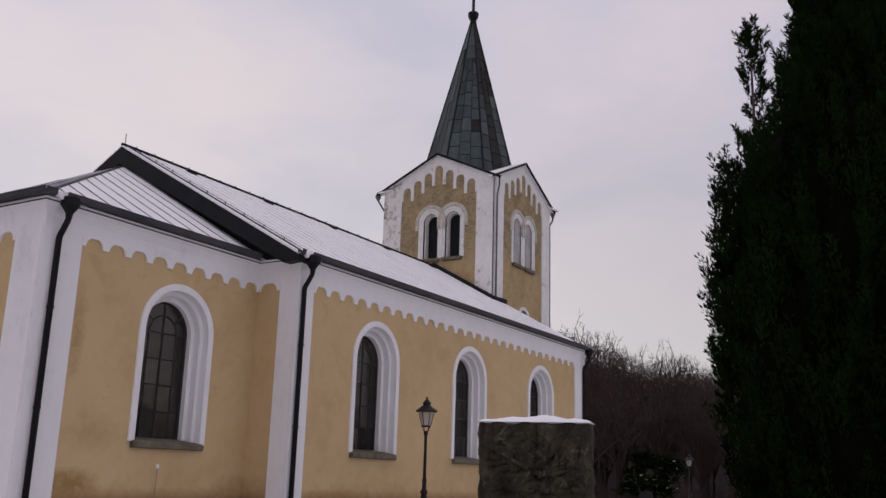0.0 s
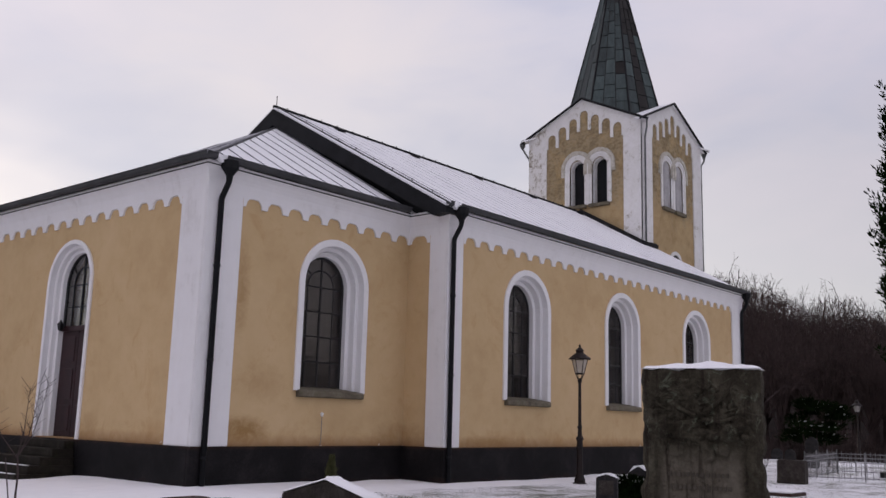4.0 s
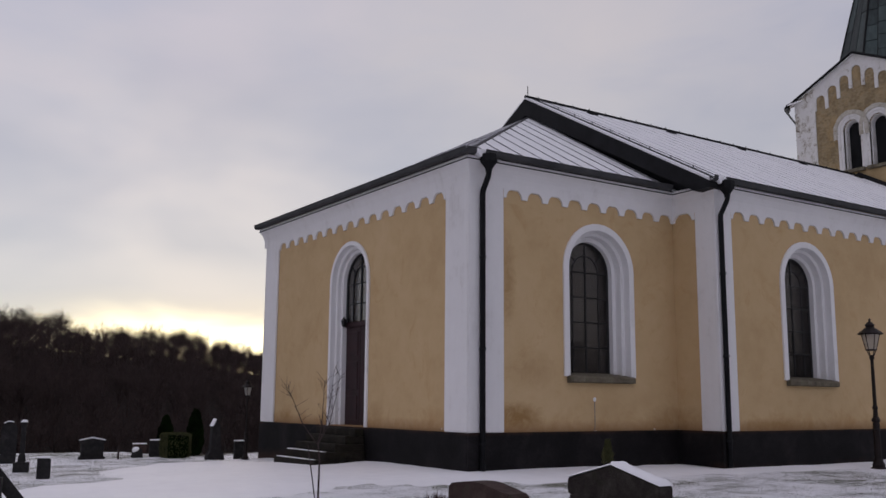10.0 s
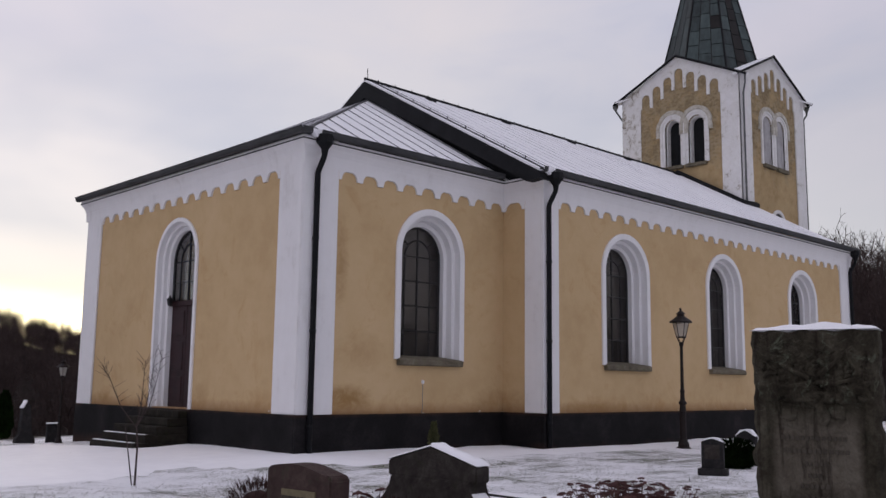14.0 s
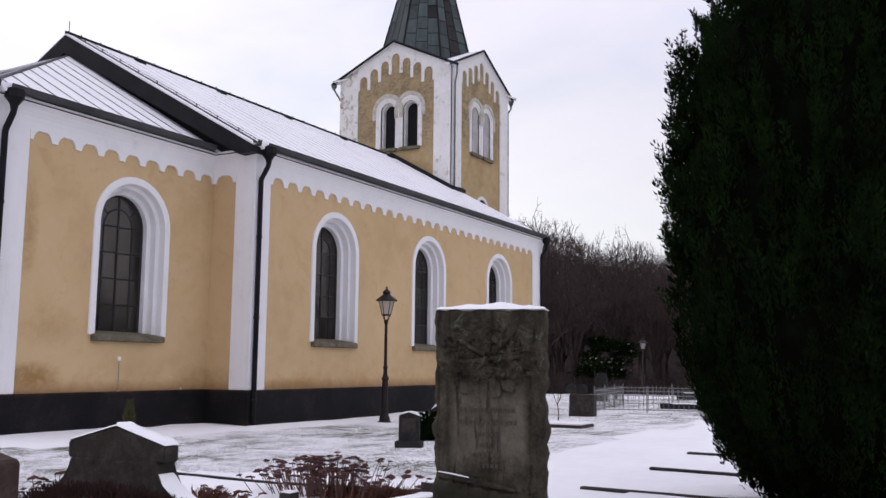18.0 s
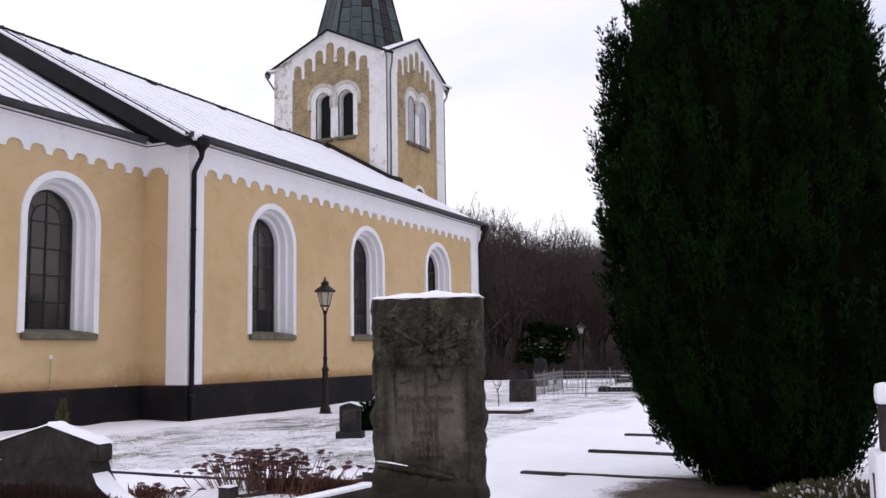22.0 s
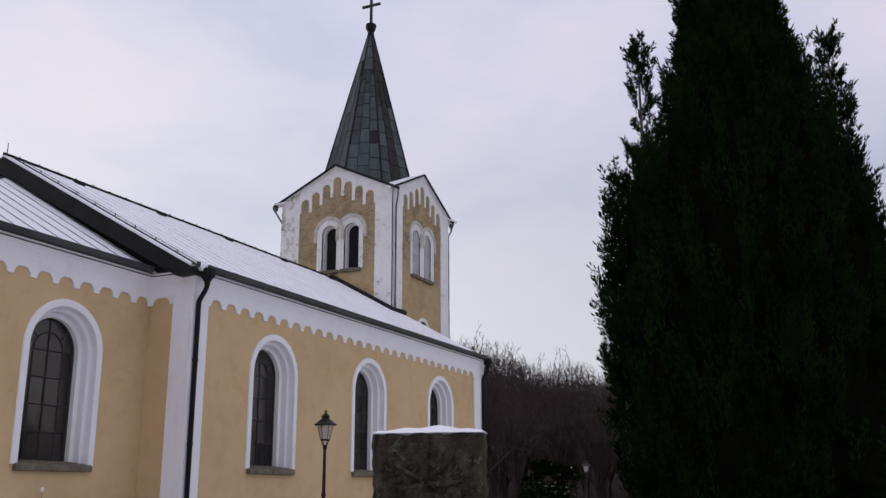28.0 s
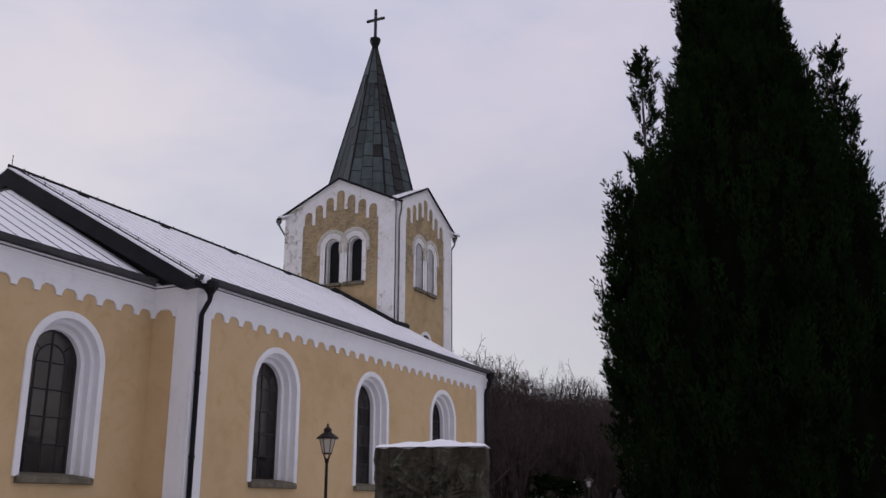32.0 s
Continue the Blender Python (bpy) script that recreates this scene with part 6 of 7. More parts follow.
# ---- plants ----
def blades(count, place_fn, rnd, size, mat, name, parent, label=""):
    """Many small pointed scales as one crown. place_fn gives a place, a direction and a scale."""
    verts, faces = [], []
    for _ in range(count):
        got = place_fn(rnd)
        if got is None:
            continue
        p, d, s = got
        d = d.normalized()
        a = d.orthogonal().normalized()
        a = (Matrix.Rotation(rnd.uniform(0, math.tau), 3, d) @ a).normalized()
        b = d.cross(a)
        ln, wd = size[0] * s, size[1] * s
        for side in (a, b):
            i = len(verts)
            bend = a * rnd.uniform(-0.25, 0.25) * ln
            verts += [p - side * wd * 0.35, p + side * wd * 0.35, p + d * ln * 0.5 + side * wd + bend * 0.4, p + d * ln + bend, p + d * ln * 0.5 - side * wd + bend * 0.4]
            faces += [(i, i + 1, i + 2, i + 3, i + 4)]
    me = bpy.data.meshes.new(name)
    me.from_pydata([tuple(v) for v in verts], [], faces)
    me.materials.append(mat)
    ob = new(name, me)
    ob.parent = parent
    if label:
        tagged(ob, label=label)
    return ob


def plume(rnd, place_of, mat, name, parent, count, leaves, size, label=""):
    """Upright tufts of scaly leaf sprays as one crown. place_of gives foot, direction, length and half-width of a tuft."""
    verts, faces = [], []
    for _ in range(count):
        foot, d, ln, wd = place_of(rnd)
        d = d.normalized()
        a = d.orthogonal().normalized()
        b = d.cross(a)
        for _ in range(leaves):
            k = rnd.random() ** 0.8
            ang = rnd.uniform(0, math.tau)
            out = a * math.cos(ang) + b * math.sin(ang)
            q = wd * (0.35 + 1.9 * k * (1 - k) + 0.1) * rnd.uniform(0.25, 1.0)
            p = foot + d * ln * k + out * q * 0.6
            w = (d * rnd.uniform(0.5, 1.1) + out * rnd.uniform(0.25, 0.9) + Vector((rnd.uniform(-.25, .25), rnd.uniform(-.25, .25), rnd.uniform(-0.1, 0.3)))).normalized()
            side = w.cross(Vector((rnd.uniform(-1, 1), rnd.uniform(-1, 1), rnd.uniform(-1, 1))))
            if side.length < 0.05:
                continue
            side.normalize()
            sl, sw = size[0] * rnd.uniform(0.6, 1.3), size[1] * rnd.uniform(0.7, 1.3)
            i = len(verts)
            tip = p + w * sl + Vector((0, 0, rnd.uniform(-0.01, 0.02)))
            verts += [p - side * sw * 0.3, p + side * sw * 0.3, p + w * sl * 0.45 + side * sw, tip, p + w * sl * 0.5 - side * sw]
            faces.append((i, i + 1, i + 2, i + 3, i + 4))
    me = bpy.data.meshes.new(name)
    me.from_pydata([tuple(v) for v in verts], [], faces)
    me.materials.append(mat)
    ob = new(name, me)
    ob.parent = parent
    if label:
        tagged(ob, label=label)
    return ob


def thuja(x, y):
    """The large dark evergreen with several stems."""
    t = thing("thuja_tree", "large dense dark green thuja with several pointed tops", "tree", at=(x, y, 0))
    part("trunk", turned(bmesh.new(), [(0.22, -0.1), (0.16, 0.3), (0.12, 1.5), (0.04, 5.5)], (0, 0, 0), 9), BARK, t)
    fwd = Vector((x, y, 0)).normalized()
    lat = Vector((fwd.y, -fwd.x, 0))
    # one side is upright, the other leans in towards the top
    side_a = [(0.0, 0.50), (0.1, 0.88), (0.34, 1.26), (0.55, 1.46), (1.0, 1.58), (1.7, 1.80), (2.7, 1.88), (4.0, 1.90), (4.8, 1.80), (5.3, 1.60), (5.7, 1.12), (6.2, 0.90), (7.0, 0.76), (7.7, 0.66), (8.3, 0.45), (8.9, 0.05)]
    side_b = [(0.0, 0.45), (0.2, 0.85), (0.7, 1.20), (1.4, 1.42), (2.2, 1.58), (3.2, 1.54), (4.2, 1.44), (5.0, 1.22), (5.6, 1.06), (6.2, 0.76), (6.8, 0.52), (7.3, 0.40), (7.9, 0.30), (8.5, 0.20), (8.9, 0.05)]

    def edge(z, a):
        k = math.cos(a)
        r = between(side_a, z) * max(0.0, -k) + between(side_b, z) * max(0.0, k)
        deep = 0.5 * (between(side_a, z) + between(side_b, z))
        return lat * (k * (between(side_b, z) if k > 0 else between(side_a, z))) + fwd * math.sin(a) * deep * 0.95

    def lump(z, a):
        return 0.93 + 0.13 * noise.noise(Vector((math.cos(a) * 2.4, math.sin(a) * 2.4, z * 0.8))) + 0.10 * noise.noise(Vector((math.cos(a) * 6, math.sin(a) * 6, z * 1.1)))

    seeds = random.Random(77)
    clumps = [(8.4 * seeds.random() ** 0.9, seeds.uniform(0, math.tau) if seeds.random() < 0.45 else seeds.uniform(math.pi * 0.95, math.tau * 1.02), seeds.uniform(0.90, 1.05)) for _ in range(640)]

    def body(r):
        z, a, proud = r.choice(clumps)
        z, a = max(0.05, z + r.gauss(0, 0.18)), a + r.gauss(0, 0.07)
        p = edge(z, a)
        out = p.normalized() if p.length > 0.01 else Vector((0, 0, 1))
        ln = r.uniform(0.28, 0.62) * (0.75 if z > 6.5 else 1.0)
        return p * lump(z, a) * proud * r.uniform(0.88, 0.99) + Vector((0, 0, z - 0.12)), out * r.uniform(0.05, 0.42) + Vector((r.uniform(-.12, .12), r.uniform(-.12, .12), 1.0)), ln, r.uniform(0.06, 0.12)

    # across the view, depth, top, radius low down, foot
    stems = [(-1.30, 0.1, 7.38, 0.30, 4.6, 7), (-1.62, 0.0, 5.55, 0.26, 3.4, 3), (-1.66, -0.2, 4.4, 0.26, 2.2, 2), (-1.72, 0.1, 3.2, 0.24, 1.6, 2), (-0.62, 0.0, 8.6, 0.30, 5.2, 4), (-0.20, 0.1, 9.0, 0.34, 5.4, 4), (0.30, 0.0, 8.6, 0.32, 5.0, 4),
             (0.98, 0.1, 7.05, 0.18, 5.2, 4), (1.10, 0.0, 6.15, 0.13, 4.8, 3), (1.14, 0.1, 5.5, 0.14, 4.4, 3), (1.22, 0.0, 4.8, 0.16, 3.6, 2)]
    picks = [st for st in stems for _ in range(st[5])]

    def spires(r):
        s, f, top, rad, low, _ = r.choice(picks)
        k = r.random() ** 0.9
        z = low + (top - low) * k
        a = r.uniform(0, math.tau)
        q = rad * (1 - k) ** 0.7 * (0.6 + 0.8 * abs(noise.noise(Vector((s * 9, z * 2.6, math.cos(a)))))) * r.uniform(0.3, 1.1)
        out = Vector((math.cos(a), math.sin(a), 0))
        return lat * s + fwd * f + Vector((0, 0, z - 0.2)) + out * q, out * r.uniform(0.15, 0.95) + Vector((0, 0, 1.0)), r.uniform(0.16, 0.34), r.uniform(0.03, 0.06)

    rnd = random.Random(21)
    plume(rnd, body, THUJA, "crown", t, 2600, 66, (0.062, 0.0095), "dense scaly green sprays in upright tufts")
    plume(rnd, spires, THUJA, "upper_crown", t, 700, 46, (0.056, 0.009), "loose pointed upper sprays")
    for k, (s, f, top, rad, low, _) in enumerate(stems):
        part("stem", tube(bmesh.new(), [lat * s * 0.8 + fwd * f + Vector((0, 0, low)), lat * s + fwd * f + Vector((0, 0, (low + top) / 2)), lat * s + fwd * f + Vector((0, 0, top - 0.12))], [0.03, 0.02, 0.006], 5), BARK, t)
    # heart of twigs that closes the crown, near-black to paint shade into its gaps
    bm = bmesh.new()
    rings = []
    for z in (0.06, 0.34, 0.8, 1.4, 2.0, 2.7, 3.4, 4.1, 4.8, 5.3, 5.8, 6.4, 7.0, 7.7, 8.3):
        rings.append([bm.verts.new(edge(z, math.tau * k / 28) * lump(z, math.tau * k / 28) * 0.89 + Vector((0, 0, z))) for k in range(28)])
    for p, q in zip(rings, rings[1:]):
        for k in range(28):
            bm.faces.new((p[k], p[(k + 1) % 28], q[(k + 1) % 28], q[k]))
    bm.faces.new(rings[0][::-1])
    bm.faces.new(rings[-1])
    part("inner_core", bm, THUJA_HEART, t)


thuja(11.28, 1.10)
path_sheet([(7.6, 2.6), (8.6, 3.6), (11.2, 3.8), (12.9, 2.8), (13.2, 0.8), (12.2, -1.2), (9.6, -1.4), (7.6, 0.0)], "bare brown soil under the evergreen, fading into snow", 0.055, SOIL, 0.16, 0.16, "soil")
path_sheet([(10.2, 10.2), (10.5, 9.1), (11.3, 6.9), (11.0, 5.0), (8.6, 4.6), (7.2, 6.0), (7.0, 8.3), (9.0, 10.2)], "clean snow over the grave plots", 0.03, None, 0.22, 0.3, "snow_bed")


def merged(name, pieces, mat, parent=None):
    """Many copies of plain vert and face lists as one mesh."""
    vs, fs, n = [], [], 0
    for (arr, f), m in pieces:
        mm = np.array(m)
        vs.append(arr @ mm[:3, :3].T + mm[:3, 3])
        fs.append(f + n)
        n += len(arr)
    v = np.concatenate(vs)
    quads = np.concatenate(fs)
    me = bpy.data.meshes.new(name)
    me.vertices.add(len(v))
    me.vertices.foreach_set("co", v.ravel())
    me.loops.add(quads.size)
    me.loops.foreach_set("vertex_index", quads.ravel().astype(np.int32))
    me.polygons.add(len(quads))
    me.polygons.foreach_set("loop_start", np.arange(0, quads.size, 4, dtype=np.int32))
    me.update(calc_edges=True)
    me.materials.append(mat)
    ob = new(name, me)
    if parent is not None:
        ob.parent = parent
    return ob


def winter_tree(seed, forks, upright, wide=1.0):
    """A bare tree one metre high: limbs fan out into a dome of fine twigs. Verts and quads."""
    rr = random.Random(seed)
    segs = []
    lengths = (0.32 + rr.uniform(-0.06, 0.06), 0.21, 0.16, 0.105, 0.062, 0.036)
    widths = (0.013, 0.0078, 0.0044, 0.0024, 0.0014, 0.0010)

    def grow(p, d, level):
        ln = lengths[level] * rr.uniform(0.75, 1.2)
        mid = p + d * ln * 0.5
        d2 = (d + Vector((rr.uniform(-1, 1), rr.uniform(-1, 1), rr.uniform(-0.2, 0.5))) * 0.18).normalized()
        q = mid + d2 * ln * 0.5
        w0, w1 = widths[level], widths[min(level + 1, 5)] * 1.1
        if level >= 5:
            segs.append((p, q, w0, w1 * 0.6))
            return
        segs.append((p, mid, w0, (w0 + w1) / 2))
        segs.append((mid, q, (w0 + w1) / 2, w1))
        turn = rr.uniform(0, math.tau)
        for k in range(forks[level]):
            a = turn + k * 2.4
            side = Matrix.Rotation(a, 3, d2) @ d2.orthogonal().normalized()
            lean = (0.75, 0.80, 0.90, 1.2, 1.6)[level] * wide * rr.uniform(0.5, 1.25)
            at = q if k == 0 else p.lerp(q, rr.uniform(0.55 if level == 0 else 0.25, 1.0))
            grow(at, (d2 + side * lean + Vector((0, 0, upright))).normalized(), level + 1)

    grow(Vector((0, 0, 0)), Vector((rr.uniform(-.05, .05), rr.uniform(-.05, .05), 1)).normalized(), 0)

    def domed(v):
        """Draw the outermost twigs into a rounded, slightly lumpy crown."""
        r = Vector((v.x / (0.36 * wide), v.y / (0.36 * wide), (v.z - 0.60) / 0.42))
        if v.z < 0.3 or r.length < 0.84:
            return v
        k = 0.84 + 0.16 * (1 - math.exp(-(r.length - 0.84) / 0.35))
        k *= 0.97 + 0.20 * noise.noise(r.normalized() * 2.6 + Vector((seed, 0, 0))) + 0.05 * noise.noise(v * 23.0)
        r *= k / r.length
        return Vector((r.x * 0.36 * wide, r.y * 0.36 * wide, 0.60 + r.z * 0.42))

    p = np.array([tuple(domed(s[0])) for s in segs])
    q = np.array([tuple(domed(s[1])) for s in segs])
    w0, w1 = np.array([s[2] for s in segs])[:, None], np.array([s[3] for s in segs])[:, None]
    d = q - p
    out_v, out_f, n = [], [], 0
    for turn in (0, 1):
        pick = np.ones(len(segs), bool) if turn == 0 else (w0[:, 0] > 0.0029)
        side = np.cross(d, np.random.RandomState(seed).normal(size=d.shape))
        side /= np.linalg.norm(side, axis=1)[:, None] + 1e-9
        if turn:
            side = np.cross(side, d / (np.linalg.norm(d, axis=1)[:, None] + 1e-9))
        v = np.stack([p - side * w0, p + side * w0, q + side * w1, q - side * w1], 1)[pick].reshape(-1, 3)
        out_v.append(v)
        out_f.append(np.arange(len(v)).reshape(-1, 4) + n)
        n += len(v)
    v = np.concatenate(out_v)
    v[:, 2] *= 1.0 / np.sort(v[:, 2])[int(len(v) * 0.985)]
    return v, np.concatenate(out_f)


def far_wood():
    rnd = random.Random(8)
    kinds = [winter_tree(40 + k, (6, 4, 4, 4, 4), 0.05 + 0.04 * (k % 3), 0.9 + 0.12 * (k % 3)) for k in range(7)]
    light = [winter_tree(60 + k, (5, 3, 3, 2, 2), 0.12, 1.0) for k in range(4)]
    bush = [winter_tree(70 + k, (5, 3, 3, 2, 2), 0.05, 1.6) for k in range(4)]
    pieces = []

    def stand(az, d, keep, pool, least, most, slim):
        """One tree on the slope whose top reaches that share of the skyline."""
        x, y = d * math.cos(radians(az)), d * math.sin(radians(az))
        z = ground_height(x, y)
        h = max(least, min(most, 1.55 + d * math.tan(radians(crown_angle(az))) * keep - z))
        w = h * slim * rnd.uniform(0.85, 1.2)
        pieces.append((rnd.choice(pool), Matrix.Translation((x, y, z - 0.3)) @ Matrix.Rotation(rnd.uniform(0, math.tau), 4, "Z") @ Matrix.Diagonal((w, w, h + 0.3, 1))))

    # sunset side: rows of trees up the hill, the last of them on the skyline
    for d, keep in ((70, 0.36), (82, 0.52), (94, 0.66), (106, 0.78), (118, 0.88), (127, 0.94), (135, 0.97), (143, 1.0), (150, 1.0), (157, 1.02)):
        az = 64.0
        while az < 91.0:
            stand(az, d + rnd.uniform(-5, 5), keep * rnd.uniform(0.90, 1.04 if d < 140 else 1.09), kinds, 3.4, 9.5, 1.0)
            az += math.degrees((3.0 if d < 120 else 1.5) / d) * rnd.uniform(0.6, 1.4)
    # beyond the tower: tall slim beeches with bare stems
    for d, keep in ((74, 0.75), (80, 0.89), (86, 0.97), (92, 1.01), (99, 1.01), (108, 0.99), (116, 0.97)):
        az = 9.0
        while az < 26.0:
            stand(az, d + rnd.uniform(-3, 3), keep * rnd.uniform(0.92, 1.03), kinds, 6.0, 18.0, 0.80)
            az += math.degrees(2.7 / d) * rnd.uniform(0.6, 1.4)
    for _ in range(60):
        az = rnd.uniform(92, 360 + 6)
        stand(az - 360 if az > 180 else az, rnd.uniform(75, 120), rnd.uniform(0.6, 0.95), light, 5.0, 16.0, 0.9)
    tagged(merged("far_wood", pieces, BEECH), "bare winter beech wood on the slope behind the churchyard", "wood", kind="stuff")
    # thicket of young stems under the trees
    pieces.clear()
    for lo, hi, near, far, count in ((63, 94, 58, 160, 760), (63, 94, 144, 162, 520), (5, 27, 66, 115, 300)):
        for _ in range(count):
            az, d = rnd.uniform(lo, hi), rnd.uniform(near, far)
            x, y = d * math.cos(radians(az)), d * math.sin(radians(az))
            h = rnd.uniform(1.6, 4.2) * (0.75 if near > 140 else 1.0)
            pieces.append((rnd.choice(bush), Matrix.Translation((x, y, ground_height(x, y) - 0.7)) @ Matrix.Rotation(rnd.uniform(0, math.tau), 4, "Z") @ Matrix.Diagonal((h * 1.2, h * 1.2, h, 1))))
    tagged(merged("undergrowth", pieces, BEECH), "dark leafless thicket below the wood", "undergrowth", kind="stuff")


far_wood()


def young_tree(x, y, h, label, seed, spread=1.0, stake=True):
    t = thing("young_tree", label, "tree", at=(x, y, ground_height(x, y)))
    rnd = random.Random(seed)
    bm = bmesh.new()
    tube(bm, [(0, 0, -0.05), (0.01, 0.0, h * 0.3), (-0.02, 0.02, h * 0.45)], [0.017, 0.014, 0.011], 6)
    part("trunk", bm, BARK, t)
    for a, reach, top in ((0.4, 0.42, 0.96), (2.6, 0.50, 0.86), (4.4, 0.34, 0.92), (5.4, 0.20, 1.0)):
        bm = bmesh.new()
        d = Vector((math.cos(a), math.sin(a), 0)) * reach * spread
        pts = [Vector((-0.02, 0.02, h * 0.42)), Vector((0, 0, h * 0.58)) + d * 0.55, Vector((0, 0, h * 0.78)) + d * 0.9, Vector((0, 0, h * top)) + d * 1.1]
        tube(bm, pts, [0.009, 0.0065, 0.0045, 0.0015], 5)
        for _ in range(22):
            k = rnd.uniform(0.2, 1.0)
            i = min(int(k * 3), 2)
            p = pts[i].lerp(pts[i + 1], k * 3 - i)
            q = p + Vector((rnd.uniform(-1, 1), rnd.uniform(-1, 1), rnd.uniform(0.3, 1.2))).normalized() * rnd.uniform(0.12, 0.30) * spread
            tube(bm, [p, q], [0.0035, 0.0012], 4)
        part("branch", bm, BARK, t)
    if stake:
        bm = bmesh.new()
        tube(bm, [(-0.03, 0.02, -0.05), (-0.17, 0.06, h * 0.42)], 0.010, 5)
        part("stake", bm, BARK, t)
    return t


young_tree(6.64, 13.73, 2.05, "slim leafless young tree tied to a thin stake in the snow", 3)
young_tree(24.7, 9.75, 1.15, "very thin leafless sapling", 4, 0.45, stake=False)


def seed_head(seed):
    """A flat umbel of small brown seed balls, one shared mesh."""
    rr = random.Random(seed)
    bm = bmesh.new()
    for k in range(13):
        a, q = k * 2.4, 0.040 * math.sqrt(k / 13)
        bmesh.ops.create_icosphere(bm, subdivisions=1, radius=1.0, matrix=Matrix.Translation((q * math.cos(a), q * math.sin(a), rr.uniform(-0.004, 0.006) - q * 0.15)) @ Matrix.Diagonal((0.014, 0.014, 0.008, 1)))
    me = bpy.data.meshes.new("flower_head")
    bm.to_mesh(me)
    bm.free()
    me.materials.append(SEDUM_HEAD)
    return me


HEADS_OF_SEED = [seed_head(k) for k in range(4)]


def sedum(x, y, w, d, count, label, seed, tall=1.0, mat_at=(0.0, 0.0)):
    t = thing("dried_sedum", label, "plant", at=(x, y, ground_height(x, y)))
    rnd = random.Random(seed)
    stems = bmesh.new()
    for _ in range(count):
        u, v = rnd.uniform(-1, 1), rnd.gauss(0, 0.5)
        p = Vector((max(-1, min(1, v)) * d / 2, u * abs(u) ** 0.3 * w / 2, 0))
        h = tall * rnd.uniform(0.26, 0.50) * (1.0 - 0.3 * min(1.0, abs(u)) ** 2)
        q = p + Vector((p.x * 0.22 + rnd.uniform(-0.06, 0.06), p.y * 0.24 + rnd.uniform(-0.07, 0.07), h))
        tube(stems, [p, p.lerp(q, 0.6) + Vector((0.01, 0.01, 0)), q], [0.005, 0.0045, 0.004], 4, False)
        size = rnd.uniform(0.75, 1.3)
        share("flower_head", rnd.choice(HEADS_OF_SEED), t, Matrix.Translation(q) @ Matrix.Rotation(rnd.uniform(0, 6.28), 4, "Z") @ Matrix.Rotation(rnd.uniform(-0.35, 0.35), 4, "X") @ Matrix.Diagonal((size, size, size, 1)))
    tagged(part("stem_clump", stems, SEDUM_STEM, t), kind="stuff")

    def low_leaf(r):
        p = Vector((mat_at[0] + r.gauss(0, 0.2) * d, mat_at[1] + r.gauss(0, 0.17) * w, 0.01))
        return p, Vector((r.uniform(-1, 1), r.uniform(-1, 1), r.uniform(0.3, 1.5))), r.uniform(0.5, 1.2)

    tagged(blades(count * 8, low_leaf, rnd, (0.16, 0.007), WITHERED_LEAF, "leaf_mat", t), label="matted rust-brown dead leaves", kind="stuff")


sedum(9.1, 6.45, 1.68, 1.0, 200, "clump of dried sedum with flat brown seed heads", 5, 1.0, (0.15, -0.42))
sedum(8.15, 7.35, 0.8, 0.35, 26, "flattened remains of dried sedum in the snow", 7, 0.35)
sedum(6.25, 7.45, 0.9, 0.6, 45, "small clump of dried sedum by the gabled stone", 6)
sedum(5.2, 7.0, 0.7, 0.4, 34, "small clump of dried sedum between the stones", 9)


# ---- kerbs, fence and the rest ----
def kerb(p, q, h, w, mat, label, snow=False):
    p, q = Vector((*p, 0)), Vector((*q, 0))
    k = thing("grave_kerb", label, "kerb", "grave kerbs")
    m = (p + q) / 2
    k.matrix_basis = pose(m.x, m.y, ground_height(m.x, m.y), 0, 0, math.degrees(math.atan2(q.y - p.y, q.x - p.x)))
    ln = (q - p).length / 2
    part("stone", roughen(boxed(((-ln, -w / 2, -0.05), (ln, w / 2, h)), bevel=0.015), 0.006, 4), mat, k)
    if snow:
        part("snow_cap", roughen(boxed(((-ln, -w / 2 + 0.01, h - 0.005), (ln, w / 2 - 0.01, h + 0.03)), bevel=0.012), 0.006, 5), PATH_SNOW, k)


for p, q in (((11.4, 4.21), (11.25, 1.2)), ((13.79, 4.01), (13.5, 1.6)), ((16.39, 4.11), (16.2, 2.0))):
    kerb(p, q, 0.075, 0.10, MOSSY, "low dark kerb edging a grave row")
kerb((9.72, 9.5), (9.62, 7.55), 0.055, 0.08, DARK_STONE, "low dark granite kerb in the snow")
kerb((9.62, 7.5), (9.86, 5.75), 0.065, 0.08, RED_STONE, "red granite kerb behind the dried flowers")
kerb((7.70, 5.27), (9.15, 5.12), 0.14, 0.20, MOSSY, "dark granite grave border with snow on top", True)
kerb((8.5, 6.4), (10.2, 5.75), 0.06, 0.10, RED_STONE, "red granite kerb among the dried flowers")
for x, y in ((8.45, 6.52), (10.15, 5.70)):
    k = thing("kerb_post", "short square granite post at the corner of a grave", "post", "grave kerbs", at=(x, y, ground_height(x, y)))
    part("stone", boxed(((-0.08, -0.08, -0.05), (0.08, 0.08, 0.15)), bevel=0.015), MOSSY, k)
    part("snow_cap", roughen(boxed(((-0.075, -0.075, 0.145), (0.075, 0.075, 0.160)), bevel=0.006), 0.006, 6), PATH_SNOW, k)

